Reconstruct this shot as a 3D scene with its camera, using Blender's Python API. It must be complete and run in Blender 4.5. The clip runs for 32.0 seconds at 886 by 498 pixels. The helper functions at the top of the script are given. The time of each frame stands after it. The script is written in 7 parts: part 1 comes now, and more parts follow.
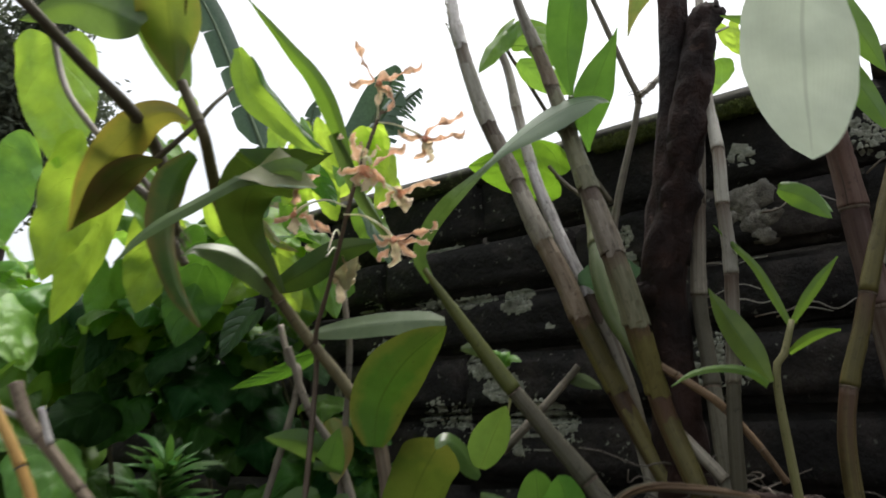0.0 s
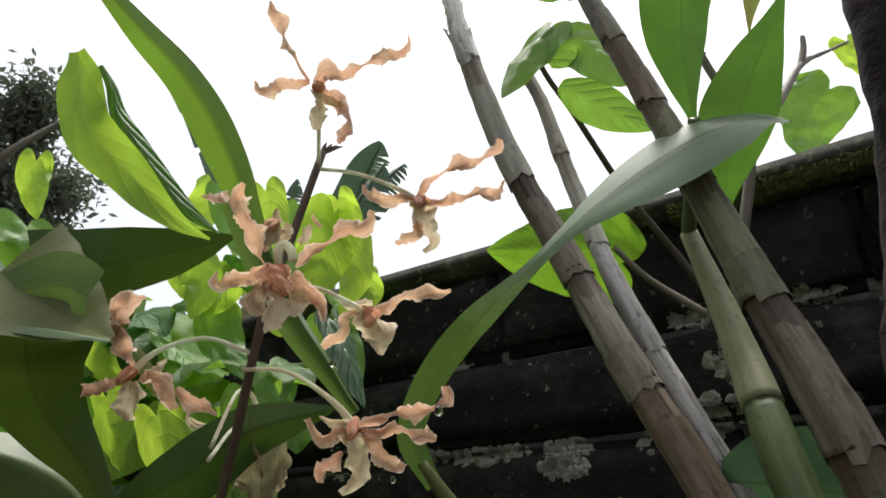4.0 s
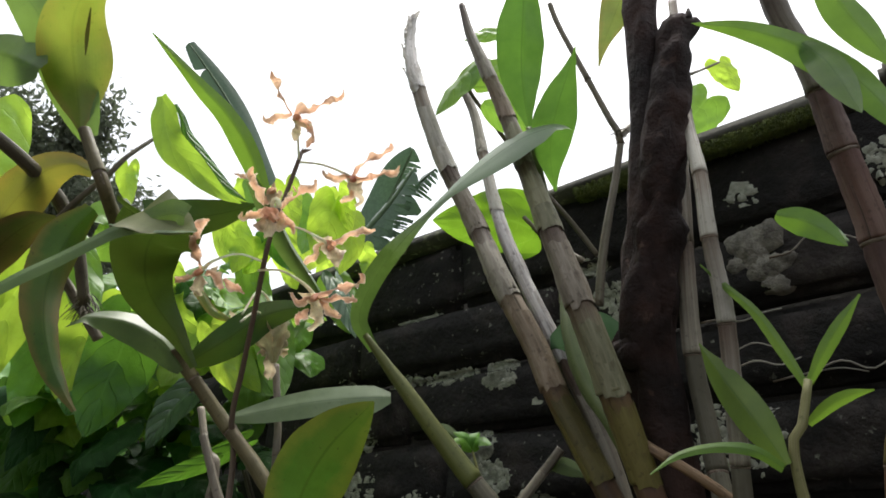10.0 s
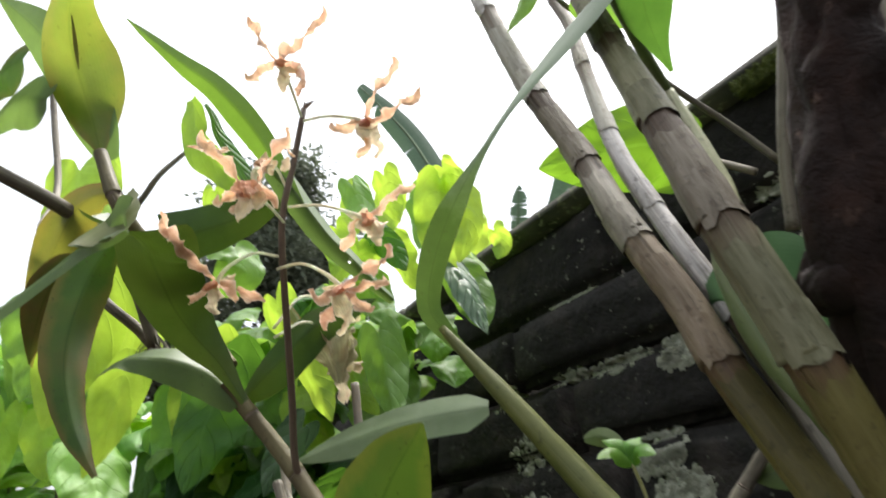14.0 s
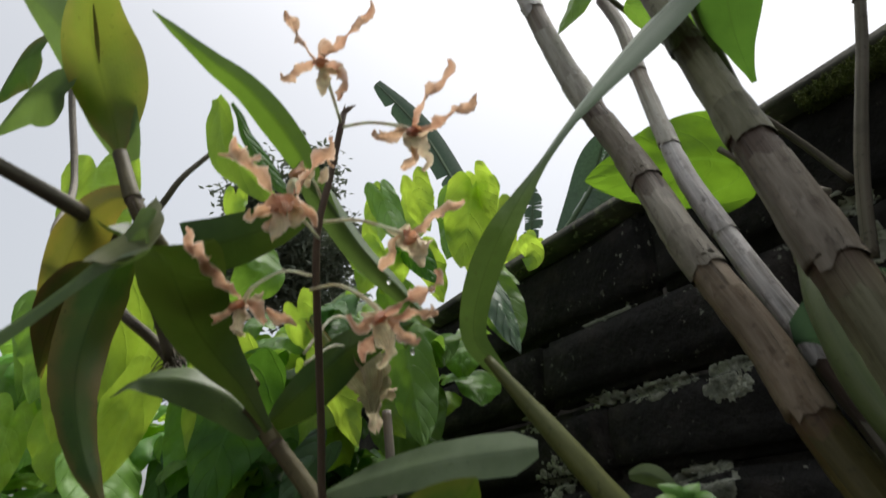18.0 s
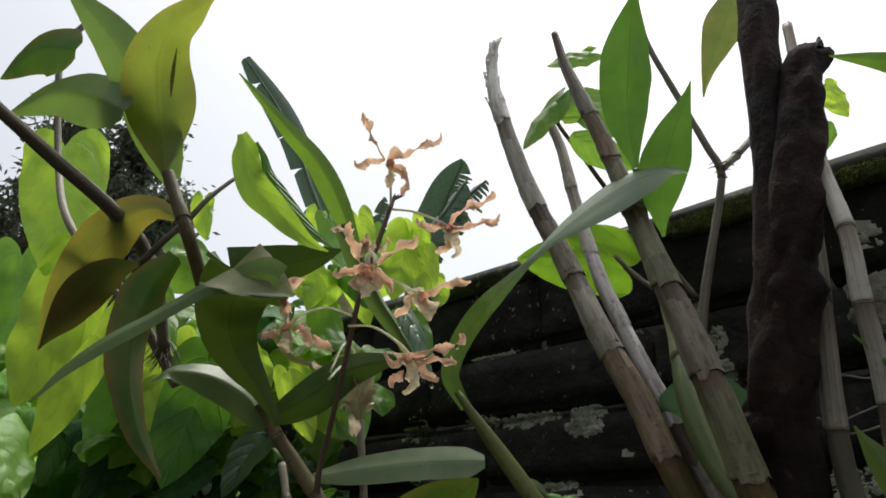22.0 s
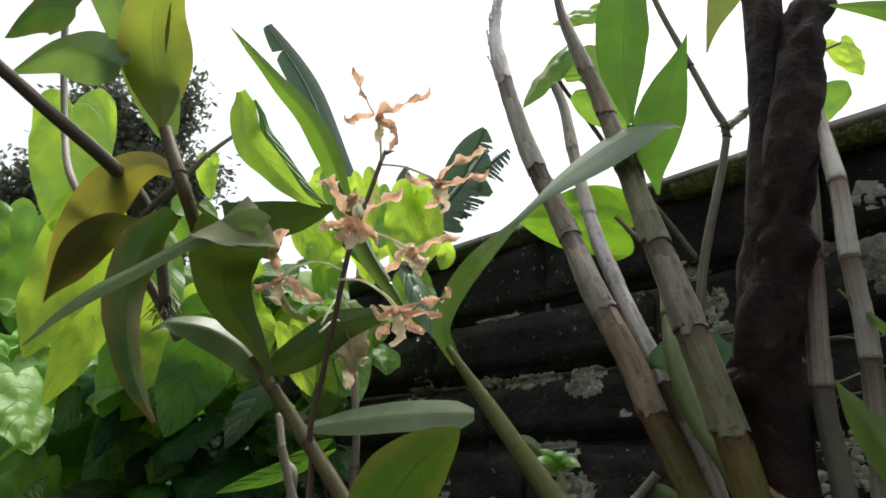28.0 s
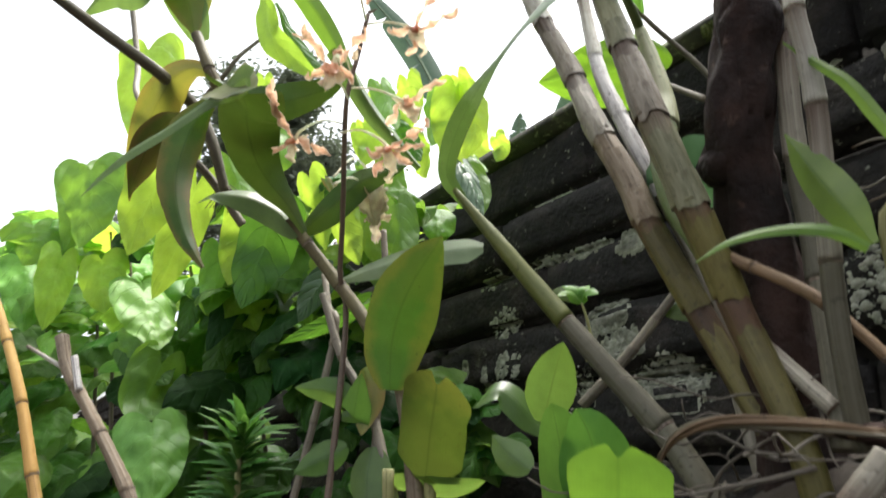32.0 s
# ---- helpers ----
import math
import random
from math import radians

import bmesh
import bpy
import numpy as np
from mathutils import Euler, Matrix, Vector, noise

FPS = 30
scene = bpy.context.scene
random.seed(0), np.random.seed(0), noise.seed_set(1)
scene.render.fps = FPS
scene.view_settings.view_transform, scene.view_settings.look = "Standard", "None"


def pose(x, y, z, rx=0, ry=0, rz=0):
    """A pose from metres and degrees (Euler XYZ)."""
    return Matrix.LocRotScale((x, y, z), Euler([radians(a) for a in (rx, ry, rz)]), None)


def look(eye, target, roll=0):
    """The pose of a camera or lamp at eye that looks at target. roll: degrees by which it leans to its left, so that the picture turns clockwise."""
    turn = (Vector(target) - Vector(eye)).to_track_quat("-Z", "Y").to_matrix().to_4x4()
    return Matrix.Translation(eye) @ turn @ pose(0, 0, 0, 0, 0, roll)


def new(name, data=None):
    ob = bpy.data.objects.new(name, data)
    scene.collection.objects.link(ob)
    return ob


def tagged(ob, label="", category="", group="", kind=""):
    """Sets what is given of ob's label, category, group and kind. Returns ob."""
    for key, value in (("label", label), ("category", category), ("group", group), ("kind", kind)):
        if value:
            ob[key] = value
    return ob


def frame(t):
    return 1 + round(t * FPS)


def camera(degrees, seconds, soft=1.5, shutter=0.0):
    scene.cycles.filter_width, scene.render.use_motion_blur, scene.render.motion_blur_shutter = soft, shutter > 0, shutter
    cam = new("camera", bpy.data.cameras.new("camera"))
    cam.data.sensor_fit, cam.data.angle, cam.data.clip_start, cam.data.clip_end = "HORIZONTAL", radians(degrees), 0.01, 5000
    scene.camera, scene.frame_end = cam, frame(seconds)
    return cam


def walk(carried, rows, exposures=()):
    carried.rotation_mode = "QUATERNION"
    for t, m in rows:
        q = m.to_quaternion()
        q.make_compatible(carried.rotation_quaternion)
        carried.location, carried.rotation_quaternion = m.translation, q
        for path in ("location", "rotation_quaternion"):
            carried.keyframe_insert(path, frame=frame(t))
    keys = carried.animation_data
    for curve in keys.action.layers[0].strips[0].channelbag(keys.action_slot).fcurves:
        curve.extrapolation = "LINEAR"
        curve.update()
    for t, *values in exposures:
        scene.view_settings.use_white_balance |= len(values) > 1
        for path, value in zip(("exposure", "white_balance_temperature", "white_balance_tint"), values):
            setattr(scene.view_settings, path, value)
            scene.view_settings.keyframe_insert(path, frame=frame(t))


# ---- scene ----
# ---- the camera and its walk ----
cam = camera(68.9, 32.0, soft=1.7, shutter=0.5)
PATH = [
    (0, (0.044, 0.041, 0.13), (-0.022, 1.941, 0.751), 1.0),
    (0.5, (0.053, 0.097, 0.161), (0.065, 1.991, 0.804), -0.1),
    (1, (0.062, 0.179, 0.185), (0.114, 2.049, 0.895), -1.0),
    (1.5, (0.063, 0.216, 0.202), (0.123, 2.062, 0.969), -1.5),
    (2, (0.049, 0.229, 0.217), (0.096, 2.061, 1.019), -1.8),
    (2.5, (0.045, 0.23, 0.219), (0.072, 2.053, 1.042), -1.5),
    (3, (0.037, 0.228, 0.218), (0.038, 2.044, 1.056), -1.3),
    (3.5, (0.037, 0.224, 0.219), (0.023, 2.041, 1.055), -1.0),
    (4, (0.029, 0.222, 0.221), (0.007, 2.038, 1.06), -0.8),
    (4.5, (0.037, 0.22, 0.222), (0.001, 2.039, 1.052), -0.6),
    (6.5, (0.047, 0.182, 0.21), (-0.026, 2.017, 1.002), -0.9),
    (7, (0.049, 0.168, 0.194), (-0.025, 2.008, 0.972), -0.3),
    (7.5, (0.043, 0.153, 0.186), (-0.036, 1.998, 0.954), 0.3),
    (8, (0.058, 0.146, 0.17), (-0.022, 1.993, 0.933), 0.6),
    (8.5, (0.074, 0.132, 0.162), (-0.011, 1.978, 0.927), 0.1),
    (9, (0.076, 0.119, 0.157), (-0.022, 1.96, 0.933), -0.1),
    (9.5, (0.077, 0.111, 0.145), (-0.047, 1.929, 0.971), 0.1),
    (10, (0.087, 0.107, 0.139), (-0.058, 1.91, 0.993), -0.0),
    (10.5, (0.084, 0.099, 0.136), (-0.079, 1.89, 1.01), -0.3),
    (11, (0.08, 0.093, 0.13), (-0.119, 1.868, 1.029), 0.2),
    (11.5, (0.08, 0.092, 0.124), (-0.162, 1.851, 1.046), 0.7),
    (12, (0.077, 0.121, 0.134), (-0.269, 1.861, 1.057), 1.1),
    (12.5, (0.09, 0.162, 0.14), (-0.408, 1.862, 1.068), -1.0),
    (13, (0.102, 0.159, 0.133), (-0.359, 1.943, 0.91), -2.7),
    (13.5, (0.109, 0.183, 0.143), (-0.437, 1.956, 0.891), -4.1),
    (14, (0.123, 0.213, 0.162), (-0.625, 1.852, 1.029), -3.3),
    (14.5, (0.122, 0.226, 0.173), (-0.715, 1.809, 1.063), -3.4),
    (15, (0.12, 0.229, 0.182), (-0.797, 1.755, 1.092), -3.4),
    (15.5, (0.119, 0.232, 0.185), (-0.779, 1.768, 1.099), -4.1),
    (17.5, (0.102, 0.224, 0.198), (-0.684, 1.841, 1.075), -2.7),
    (18, (0.104, 0.223, 0.18), (-0.676, 1.849, 1.045), -1.2),
    (18.5, (0.104, 0.219, 0.151), (-0.663, 1.857, 1.004), 2.2),
    (19, (0.109, 0.194, 0.143), (-0.603, 1.847, 1.015), 4.1),
    (19.5, (0.106, 0.184, 0.136), (-0.524, 1.869, 1.01), 5.0),
    (20, (0.095, 0.172, 0.132), (-0.475, 1.879, 1.004), 5.2),
    (20.5, (0.082, 0.146, 0.133), (-0.401, 1.88, 1.005), 4.5),
    (21, (0.063, 0.116, 0.155), (-0.31, 1.879, 1.024), 2.8),
    (21.5, (0.06, 0.117, 0.159), (-0.247, 1.887, 1.037), 2.6),
    (22, (0.06, 0.117, 0.168), (-0.226, 1.893, 1.044), 2.3),
    (22.5, (0.067, 0.116, 0.167), (-0.276, 1.889, 1.026), 2.5),
    (23, (0.078, 0.117, 0.17), (-0.285, 1.897, 1.006), 2.0),
    (23.5, (0.087, 0.119, 0.171), (-0.302, 1.901, 0.992), 1.8),
    (24, (0.076, 0.117, 0.16), (-0.37, 1.892, 0.965), 2.7),
    (24.5, (0.076, 0.113, 0.142), (-0.368, 1.891, 0.943), 3.5),
    (25, (0.072, 0.101, 0.125), (-0.35, 1.888, 0.919), 3.7),
    (25.5, (0.063, 0.083, 0.126), (-0.255, 1.89, 0.922), 3.0),
    (27.5, (0.0759, 0.1131, 0.1607), (-0.2511, 1.9256, 0.9344), 2.96),
    (28, (0.0757, 0.1212, 0.1618), (-0.2833, 1.9231, 0.9502), 3.55),
    (28.5, (0.0696, 0.1299, 0.1586), (-0.3222, 1.9218, 0.9569), 3.84),
    (29, (0.0717, 0.1549, 0.1684), (-0.3434, 1.9331, 0.9858), 2.8),
    (29.5, (0.0737, 0.1891, 0.1828), (-0.4079, 1.9579, 0.9862), 2.54),
    (30, (0.0824, 0.1916, 0.1961), (-0.4925, 1.9296, 1.0049), 2.54),
    (30.5, (0.0904, 0.1931, 0.1766), (-0.6346, 1.8782, 0.9795), 4.15),
    (31, (0.1041, 0.1513, 0.1417), (-0.6051, 1.8653, 0.8958), 3.07),
    (31.5, (0.1239, 0.1241, 0.125), (-0.5499, 1.8866, 0.7947), 1.59),
    (32, (0.144, 0.138, 0.1), (-0.618, 1.869, 0.75), 1.7),
]
EXPOSURES = [(0.0, 0.89), (1.0, 1.84), (2.0, 1.43), (3.0, 0.83), (4.0, 0.73), (7.0, 0.58), (8.0, 0.83), (9.0, 1.17), (10.0, 1.13), (11.0, 0.83), (12.0, 0.76), (13.0, 0.48), (14.0, 1.54), (15.0, 0.73), (18.0, 0.38), (19.0, 1.0), (20.0, 1.15), (21.0, 0.98), (22.0, 0.5), (23.0, 0.53), (24.0, 0.63), (25.0, 1.05), (28.0, 0.96), (29.0, 1.06), (30.0, 1.13), (31.0, 1.03), (32.0, 1.78)]
walk(cam, [(t, look(eye, target, roll)) for t, eye, target, roll in PATH], EXPOSURES)

# ---- world and light ----
SUN_EL, SUN_AZ = 75.0, 20.0            # degrees; azimuth from +y towards +x
world = bpy.data.worlds.new("overcast_sky")
scene.world = world
world.use_nodes = True
wn, wl = world.node_tree.nodes, world.node_tree.links
sky = wn.new("ShaderNodeTexSky")
sky.sky_type, sky.sun_disc = "NISHITA", False
sky.sun_elevation, sky.sun_rotation = radians(SUN_EL), radians(SUN_AZ)
sky.air_density, sky.dust_density, sky.ozone_density = 1.0, 6.0, 1.0
hsv = wn.new("ShaderNodeHueSaturation")
hsv.inputs["Hue"].default_value, hsv.inputs["Saturation"].default_value = 0.49, 0.30
wl.new(sky.outputs[0], hsv.inputs["Color"])
bg = wn["Background"]
bg.inputs["Strength"].default_value = 0.15
wl.new(hsv.outputs[0], bg.inputs["Color"])
sun = new("sun", bpy.data.lights.new("sun", "SUN"))
sun.data.energy, sun.data.angle, sun.data.color = 1.5, radians(25), (1.0, 0.97, 0.9)
sx, sy, sz = (math.sin(radians(SUN_AZ)) * math.cos(radians(SUN_EL)), math.cos(radians(SUN_AZ)) * math.cos(radians(SUN_EL)), math.sin(radians(SUN_EL)))
sun.matrix_world = look((sx * 9, sy * 9, sz * 9), (0, 0, 0))

# ---- materials ----


def nodes_of(name):
    m = bpy.data.materials.new(name)
    m.use_nodes = True
    return m, m.node_tree.nodes, m.node_tree.links, m.node_tree.nodes["Principled BSDF"]


def noise_ramp(n, l, scale, stops, detail=6.0, source="Object", rough=0.6, stretch=None):
    """A noise, through a colour ramp with the given (position, colour) stops."""
    co = n.new("ShaderNodeNewGeometry" if source == "Position" else "ShaderNodeTexCoord")
    tex = n.new("ShaderNodeTexNoise")
    tex.inputs["Scale"].default_value, tex.inputs["Detail"].default_value, tex.inputs["Roughness"].default_value = scale, detail, rough
    if stretch:
        mp = n.new("ShaderNodeMapping")
        mp.inputs["Scale"].default_value = stretch
        l.new(co.outputs[source], mp.inputs["Vector"])
        l.new(mp.outputs[0], tex.inputs["Vector"])
    else:
        l.new(co.outputs[source], tex.inputs["Vector"])
    ramp = n.new("ShaderNodeValToRGB")
    els = ramp.color_ramp.elements
    while len(els) < len(stops):
        els.new(0.5)
    for e, (p, c) in zip(els, stops):
        e.position, e.color = p, (*c, 1.0) if len(c) == 3 else c
    l.new(tex.outputs["Fac"], ramp.inputs["Fac"])
    return tex, ramp


def mixed(n, l, fac, a, b, mode="MIX"):
    mx = n.new("ShaderNodeMix")
    mx.data_type, mx.blend_type = "RGBA", mode
    for key, v in ((0, fac), (6, a), (7, b)):
        if isinstance(v, (float, int)):
            mx.inputs[key].default_value = v
        elif isinstance(v, tuple):
            mx.inputs[key].default_value = (*v, 1.0)
        else:
            l.new(v, mx.inputs[key])
    return mx.outputs[2]


def math_node(n, l, op, a, b=0.0):
    m = n.new("ShaderNodeMath")
    m.operation = op
    for i, v in enumerate((a, b)):
        if isinstance(v, (float, int)):
            m.inputs[i].default_value = v
        else:
            l.new(v, m.inputs[i])
    return m.outputs[0]


def leaf_material(name, dark, light, thru, amount=0.5, rough=0.38, veins="strap", spots=0.0, blotch=None, bump=0.25, vary=0.25, tip=None, edge=None, gloss=0.5):
    """A living leaf: a glossy skin over tissue that lets light through, with a midrib, veins, mottling and specks."""
    m, n, l, p = nodes_of(name)
    uv = n.new("ShaderNodeUVMap")
    uv.uv_map = "UVMap"
    sep = n.new("ShaderNodeSeparateXYZ")
    l.new(uv.outputs[0], sep.inputs[0])
    across = math_node(n, l, "ABSOLUTE", math_node(n, l, "SUBTRACT", sep.outputs[0], 0.5))
    tex, ramp = noise_ramp(n, l, 60.0, [(0.3, dark), (0.7, light)])
    col = ramp.outputs[0]
    if blotch:
        _, br = noise_ramp(n, l, 22.0, [(0.45, (0, 0, 0)), (0.62, (1, 1, 1))], detail=3)
        col = mixed(n, l, br.outputs[0], col, blotch)
    if tip:
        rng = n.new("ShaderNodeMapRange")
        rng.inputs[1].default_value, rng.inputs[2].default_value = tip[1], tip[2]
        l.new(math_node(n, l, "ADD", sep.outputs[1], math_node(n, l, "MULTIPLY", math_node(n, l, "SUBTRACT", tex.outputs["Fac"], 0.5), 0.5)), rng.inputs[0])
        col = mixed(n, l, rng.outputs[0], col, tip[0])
    if edge:
        rng = n.new("ShaderNodeMapRange")
        rng.inputs[1].default_value, rng.inputs[2].default_value = 0.25, 0.5
        l.new(math_node(n, l, "ADD", across, math_node(n, l, "MULTIPLY", math_node(n, l, "SUBTRACT", tex.outputs["Fac"], 0.5), 0.5)), rng.inputs[0])
        col = mixed(n, l, rng.outputs[0], col, edge)
    info = n.new("ShaderNodeObjectInfo")
    hs = n.new("ShaderNodeHueSaturation")
    l.new(math_node(n, l, "ADD", math_node(n, l, "MULTIPLY", info.outputs["Random"], 0.03), 0.485), hs.inputs["Hue"])
    l.new(math_node(n, l, "ADD", math_node(n, l, "MULTIPLY", info.outputs["Random"], vary), 1.0 - vary / 2), hs.inputs["Value"])
    l.new(col, hs.inputs["Color"])
    col = hs.outputs[0]
    # the midrib and the side veins
    rib = math_node(n, l, "LESS_THAN", across, 0.018)
    if veins == "strap":
        lines = math_node(n, l, "SINE", math_node(n, l, "MULTIPLY", across, 150.0))
        height = math_node(n, l, "ADD", math_node(n, l, "ADD", math_node(n, l, "MULTIPLY", lines, 0.05), math_node(n, l, "MULTIPLY", tex.outputs["Fac"], 0.8)), math_node(n, l, "MULTIPLY", rib, -1.0))
        soft = math_node(n, l, "MULTIPLY", math_node(n, l, "ADD", lines, 1.0), 0.02)
        col = mixed(n, l, soft, col, tuple(min(1, c * 1.5 + 0.02) for c in light))
        col = mixed(n, l, math_node(n, l, "MULTIPLY", rib, 0.5), col, tuple(c * 0.6 for c in dark))
    else:
        # side veins leave the midrib and sweep towards the tip; the blade is puffed up between them
        wob = math_node(n, l, "MULTIPLY", math_node(n, l, "SUBTRACT", tex.outputs["Fac"], 0.5), 0.5)
        run = math_node(n, l, "FRACT", math_node(n, l, "ADD", math_node(n, l, "SUBTRACT", math_node(n, l, "MULTIPLY", sep.outputs[1], 6.0), math_node(n, l, "MULTIPLY", across, 3.4)), math_node(n, l, "ADD", wob, 5.0)))
        off = math_node(n, l, "ABSOLUTE", math_node(n, l, "SUBTRACT", run, 0.5))
        side = math_node(n, l, "MULTIPLY", math_node(n, l, "SUBTRACT", off, 0.455), 22.0)
        side.node.use_clamp = True
        vein = math_node(n, l, "MAXIMUM", rib, math_node(n, l, "MULTIPLY", side, 0.7))
        puff = math_node(n, l, "SUBTRACT", 0.25, math_node(n, l, "MULTIPLY", off, off))
        height = math_node(n, l, "SUBTRACT", math_node(n, l, "ADD", math_node(n, l, "MULTIPLY", puff, 1.3), math_node(n, l, "MULTIPLY", tex.outputs["Fac"], 0.9)), math_node(n, l, "MULTIPLY", vein, 0.3))
        col = mixed(n, l, math_node(n, l, "MULTIPLY", vein, 0.4), col, tuple(min(1, c * 1.3 + 0.02) for c in light))
    if spots:
        _, sr = noise_ramp(n, l, 420.0, [(0.70, (0, 0, 0)), (0.74, (1, 1, 1))], detail=1)
        col = mixed(n, l, math_node(n, l, "MULTIPLY", sr.outputs[0], spots), col, (0.03, 0.025, 0.01))
    l.new(col, p.inputs["Base Color"])
    p.inputs["Roughness"].default_value, p.inputs["Specular IOR Level"].default_value = rough, gloss
    bp = n.new("ShaderNodeBump")
    bp.inputs["Strength"].default_value, bp.inputs["Distance"].default_value = bump, 0.0006 if veins == "strap" else 0.0016
    l.new(height, bp.inputs["Height"])
    l.new(bp.outputs[0], p.inputs["Normal"])
    tr = n.new("ShaderNodeBsdfTranslucent")
    tint = mixed(n, l, 0.75, col, tuple(thru))
    shade = math_node(n, l, "MULTIPLY", rib if veins == "strap" else vein, 0.2)
    shade = math_node(n, l, "MAXIMUM", shade, math_node(n, l, "MULTIPLY", math_node(n, l, "SUBTRACT", 0.62, tex.outputs["Fac"]), 1.1))
    shade.node.use_clamp = True
    tint = mixed(n, l, shade, tint, tuple(c * 0.45 for c in thru))
    l.new(tint, tr.inputs["Color"])
    l.new(bp.outputs[0], tr.inputs["Normal"])
    ms = n.new("ShaderNodeMixShader")
    ms.inputs[0].default_value = amount
    l.new(p.outputs[0], ms.inputs[1])
    l.new(tr.outputs[0], ms.inputs[2])
    l.new(ms.outputs[0], n["Material Output"].inputs["Surface"])
    return m


def stem_material(name, dark, light, streak, rough=0.6, band=None, bump=0.5, crack=0.75, gloss=0.4):
    """A cane or stem: long streaks of dry sheath and dark splits over a mottled skin, browner under each joint."""
    m, n, l, p = nodes_of(name)
    tex, ramp = noise_ramp(n, l, 26.0, [(0.32, dark), (0.68, light)], detail=5)
    t2, r2 = noise_ramp(n, l, 1.0, [(0.36, (0, 0, 0)), (0.70, (1, 1, 1))], source="UV", stretch=(13, 0.45, 1))
    t3, r3 = noise_ramp(n, l, 330.0, [(0.60, (0, 0, 0)), (0.70, (1, 1, 1))], detail=2)
    col = mixed(n, l, math_node(n, l, "MULTIPLY", r2.outputs[0], 0.7), ramp.outputs[0], streak)
    if band:
        uv = n.new("ShaderNodeUVMap")
        uv.uv_map = "Along"
        sep = n.new("ShaderNodeSeparateXYZ")
        l.new(uv.outputs[0], sep.inputs[0])
        rng = n.new("ShaderNodeMapRange")
        rng.inputs[1].default_value, rng.inputs[2].default_value, rng.inputs[3].default_value, rng.inputs[4].default_value = 0.0, 0.55, 0.95, 0.0
        l.new(math_node(n, l, "ADD", sep.outputs[1], math_node(n, l, "MULTIPLY", math_node(n, l, "SUBTRACT", t2.outputs["Fac"], 0.5), 0.7)), rng.inputs[0])
        col = mixed(n, l, rng.outputs[0], col, band)
    t4, r4 = noise_ramp(n, l, 1.0, [(0.61, (0, 0, 0)), (0.68, (1, 1, 1))], source="UV", stretch=(15, 0.4, 1), detail=4)
    col = mixed(n, l, math_node(n, l, "MULTIPLY", r4.outputs[0], crack), col, tuple(c * 0.35 for c in dark))
    t5, r5 = noise_ramp(n, l, 75.0, [(0.56, (0, 0, 0)), (0.68, (1, 1, 1))], detail=6)
    col = mixed(n, l, math_node(n, l, "MULTIPLY", r5.outputs[0], 0.3), col, tuple(c * 0.55 for c in dark))
    col = mixed(n, l, math_node(n, l, "MULTIPLY", r3.outputs[0], 0.4), col, tuple(c * 0.3 for c in dark))
    info = n.new("ShaderNodeObjectInfo")
    hs = n.new("ShaderNodeHueSaturation")
    l.new(math_node(n, l, "ADD", math_node(n, l, "MULTIPLY", info.outputs["Random"], 0.4), 0.8), hs.inputs["Value"])
    l.new(col, hs.inputs["Color"])
    l.new(hs.outputs[0], p.inputs["Base Color"])
    p.inputs["Roughness"].default_value, p.inputs["Specular IOR Level"].default_value = rough, gloss
    bp = n.new("ShaderNodeBump")
    bp.inputs["Strength"].default_value, bp.inputs["Distance"].default_value = bump, 0.0014
    l.new(math_node(n, l, "SUBTRACT", math_node(n, l, "ADD", t2.outputs["Fac"], tex.outputs["Fac"]), math_node(n, l, "MULTIPLY", r4.outputs[0], 0.6)), bp.inputs["Height"])
    l.new(bp.outputs[0], p.inputs["Normal"])
    return m


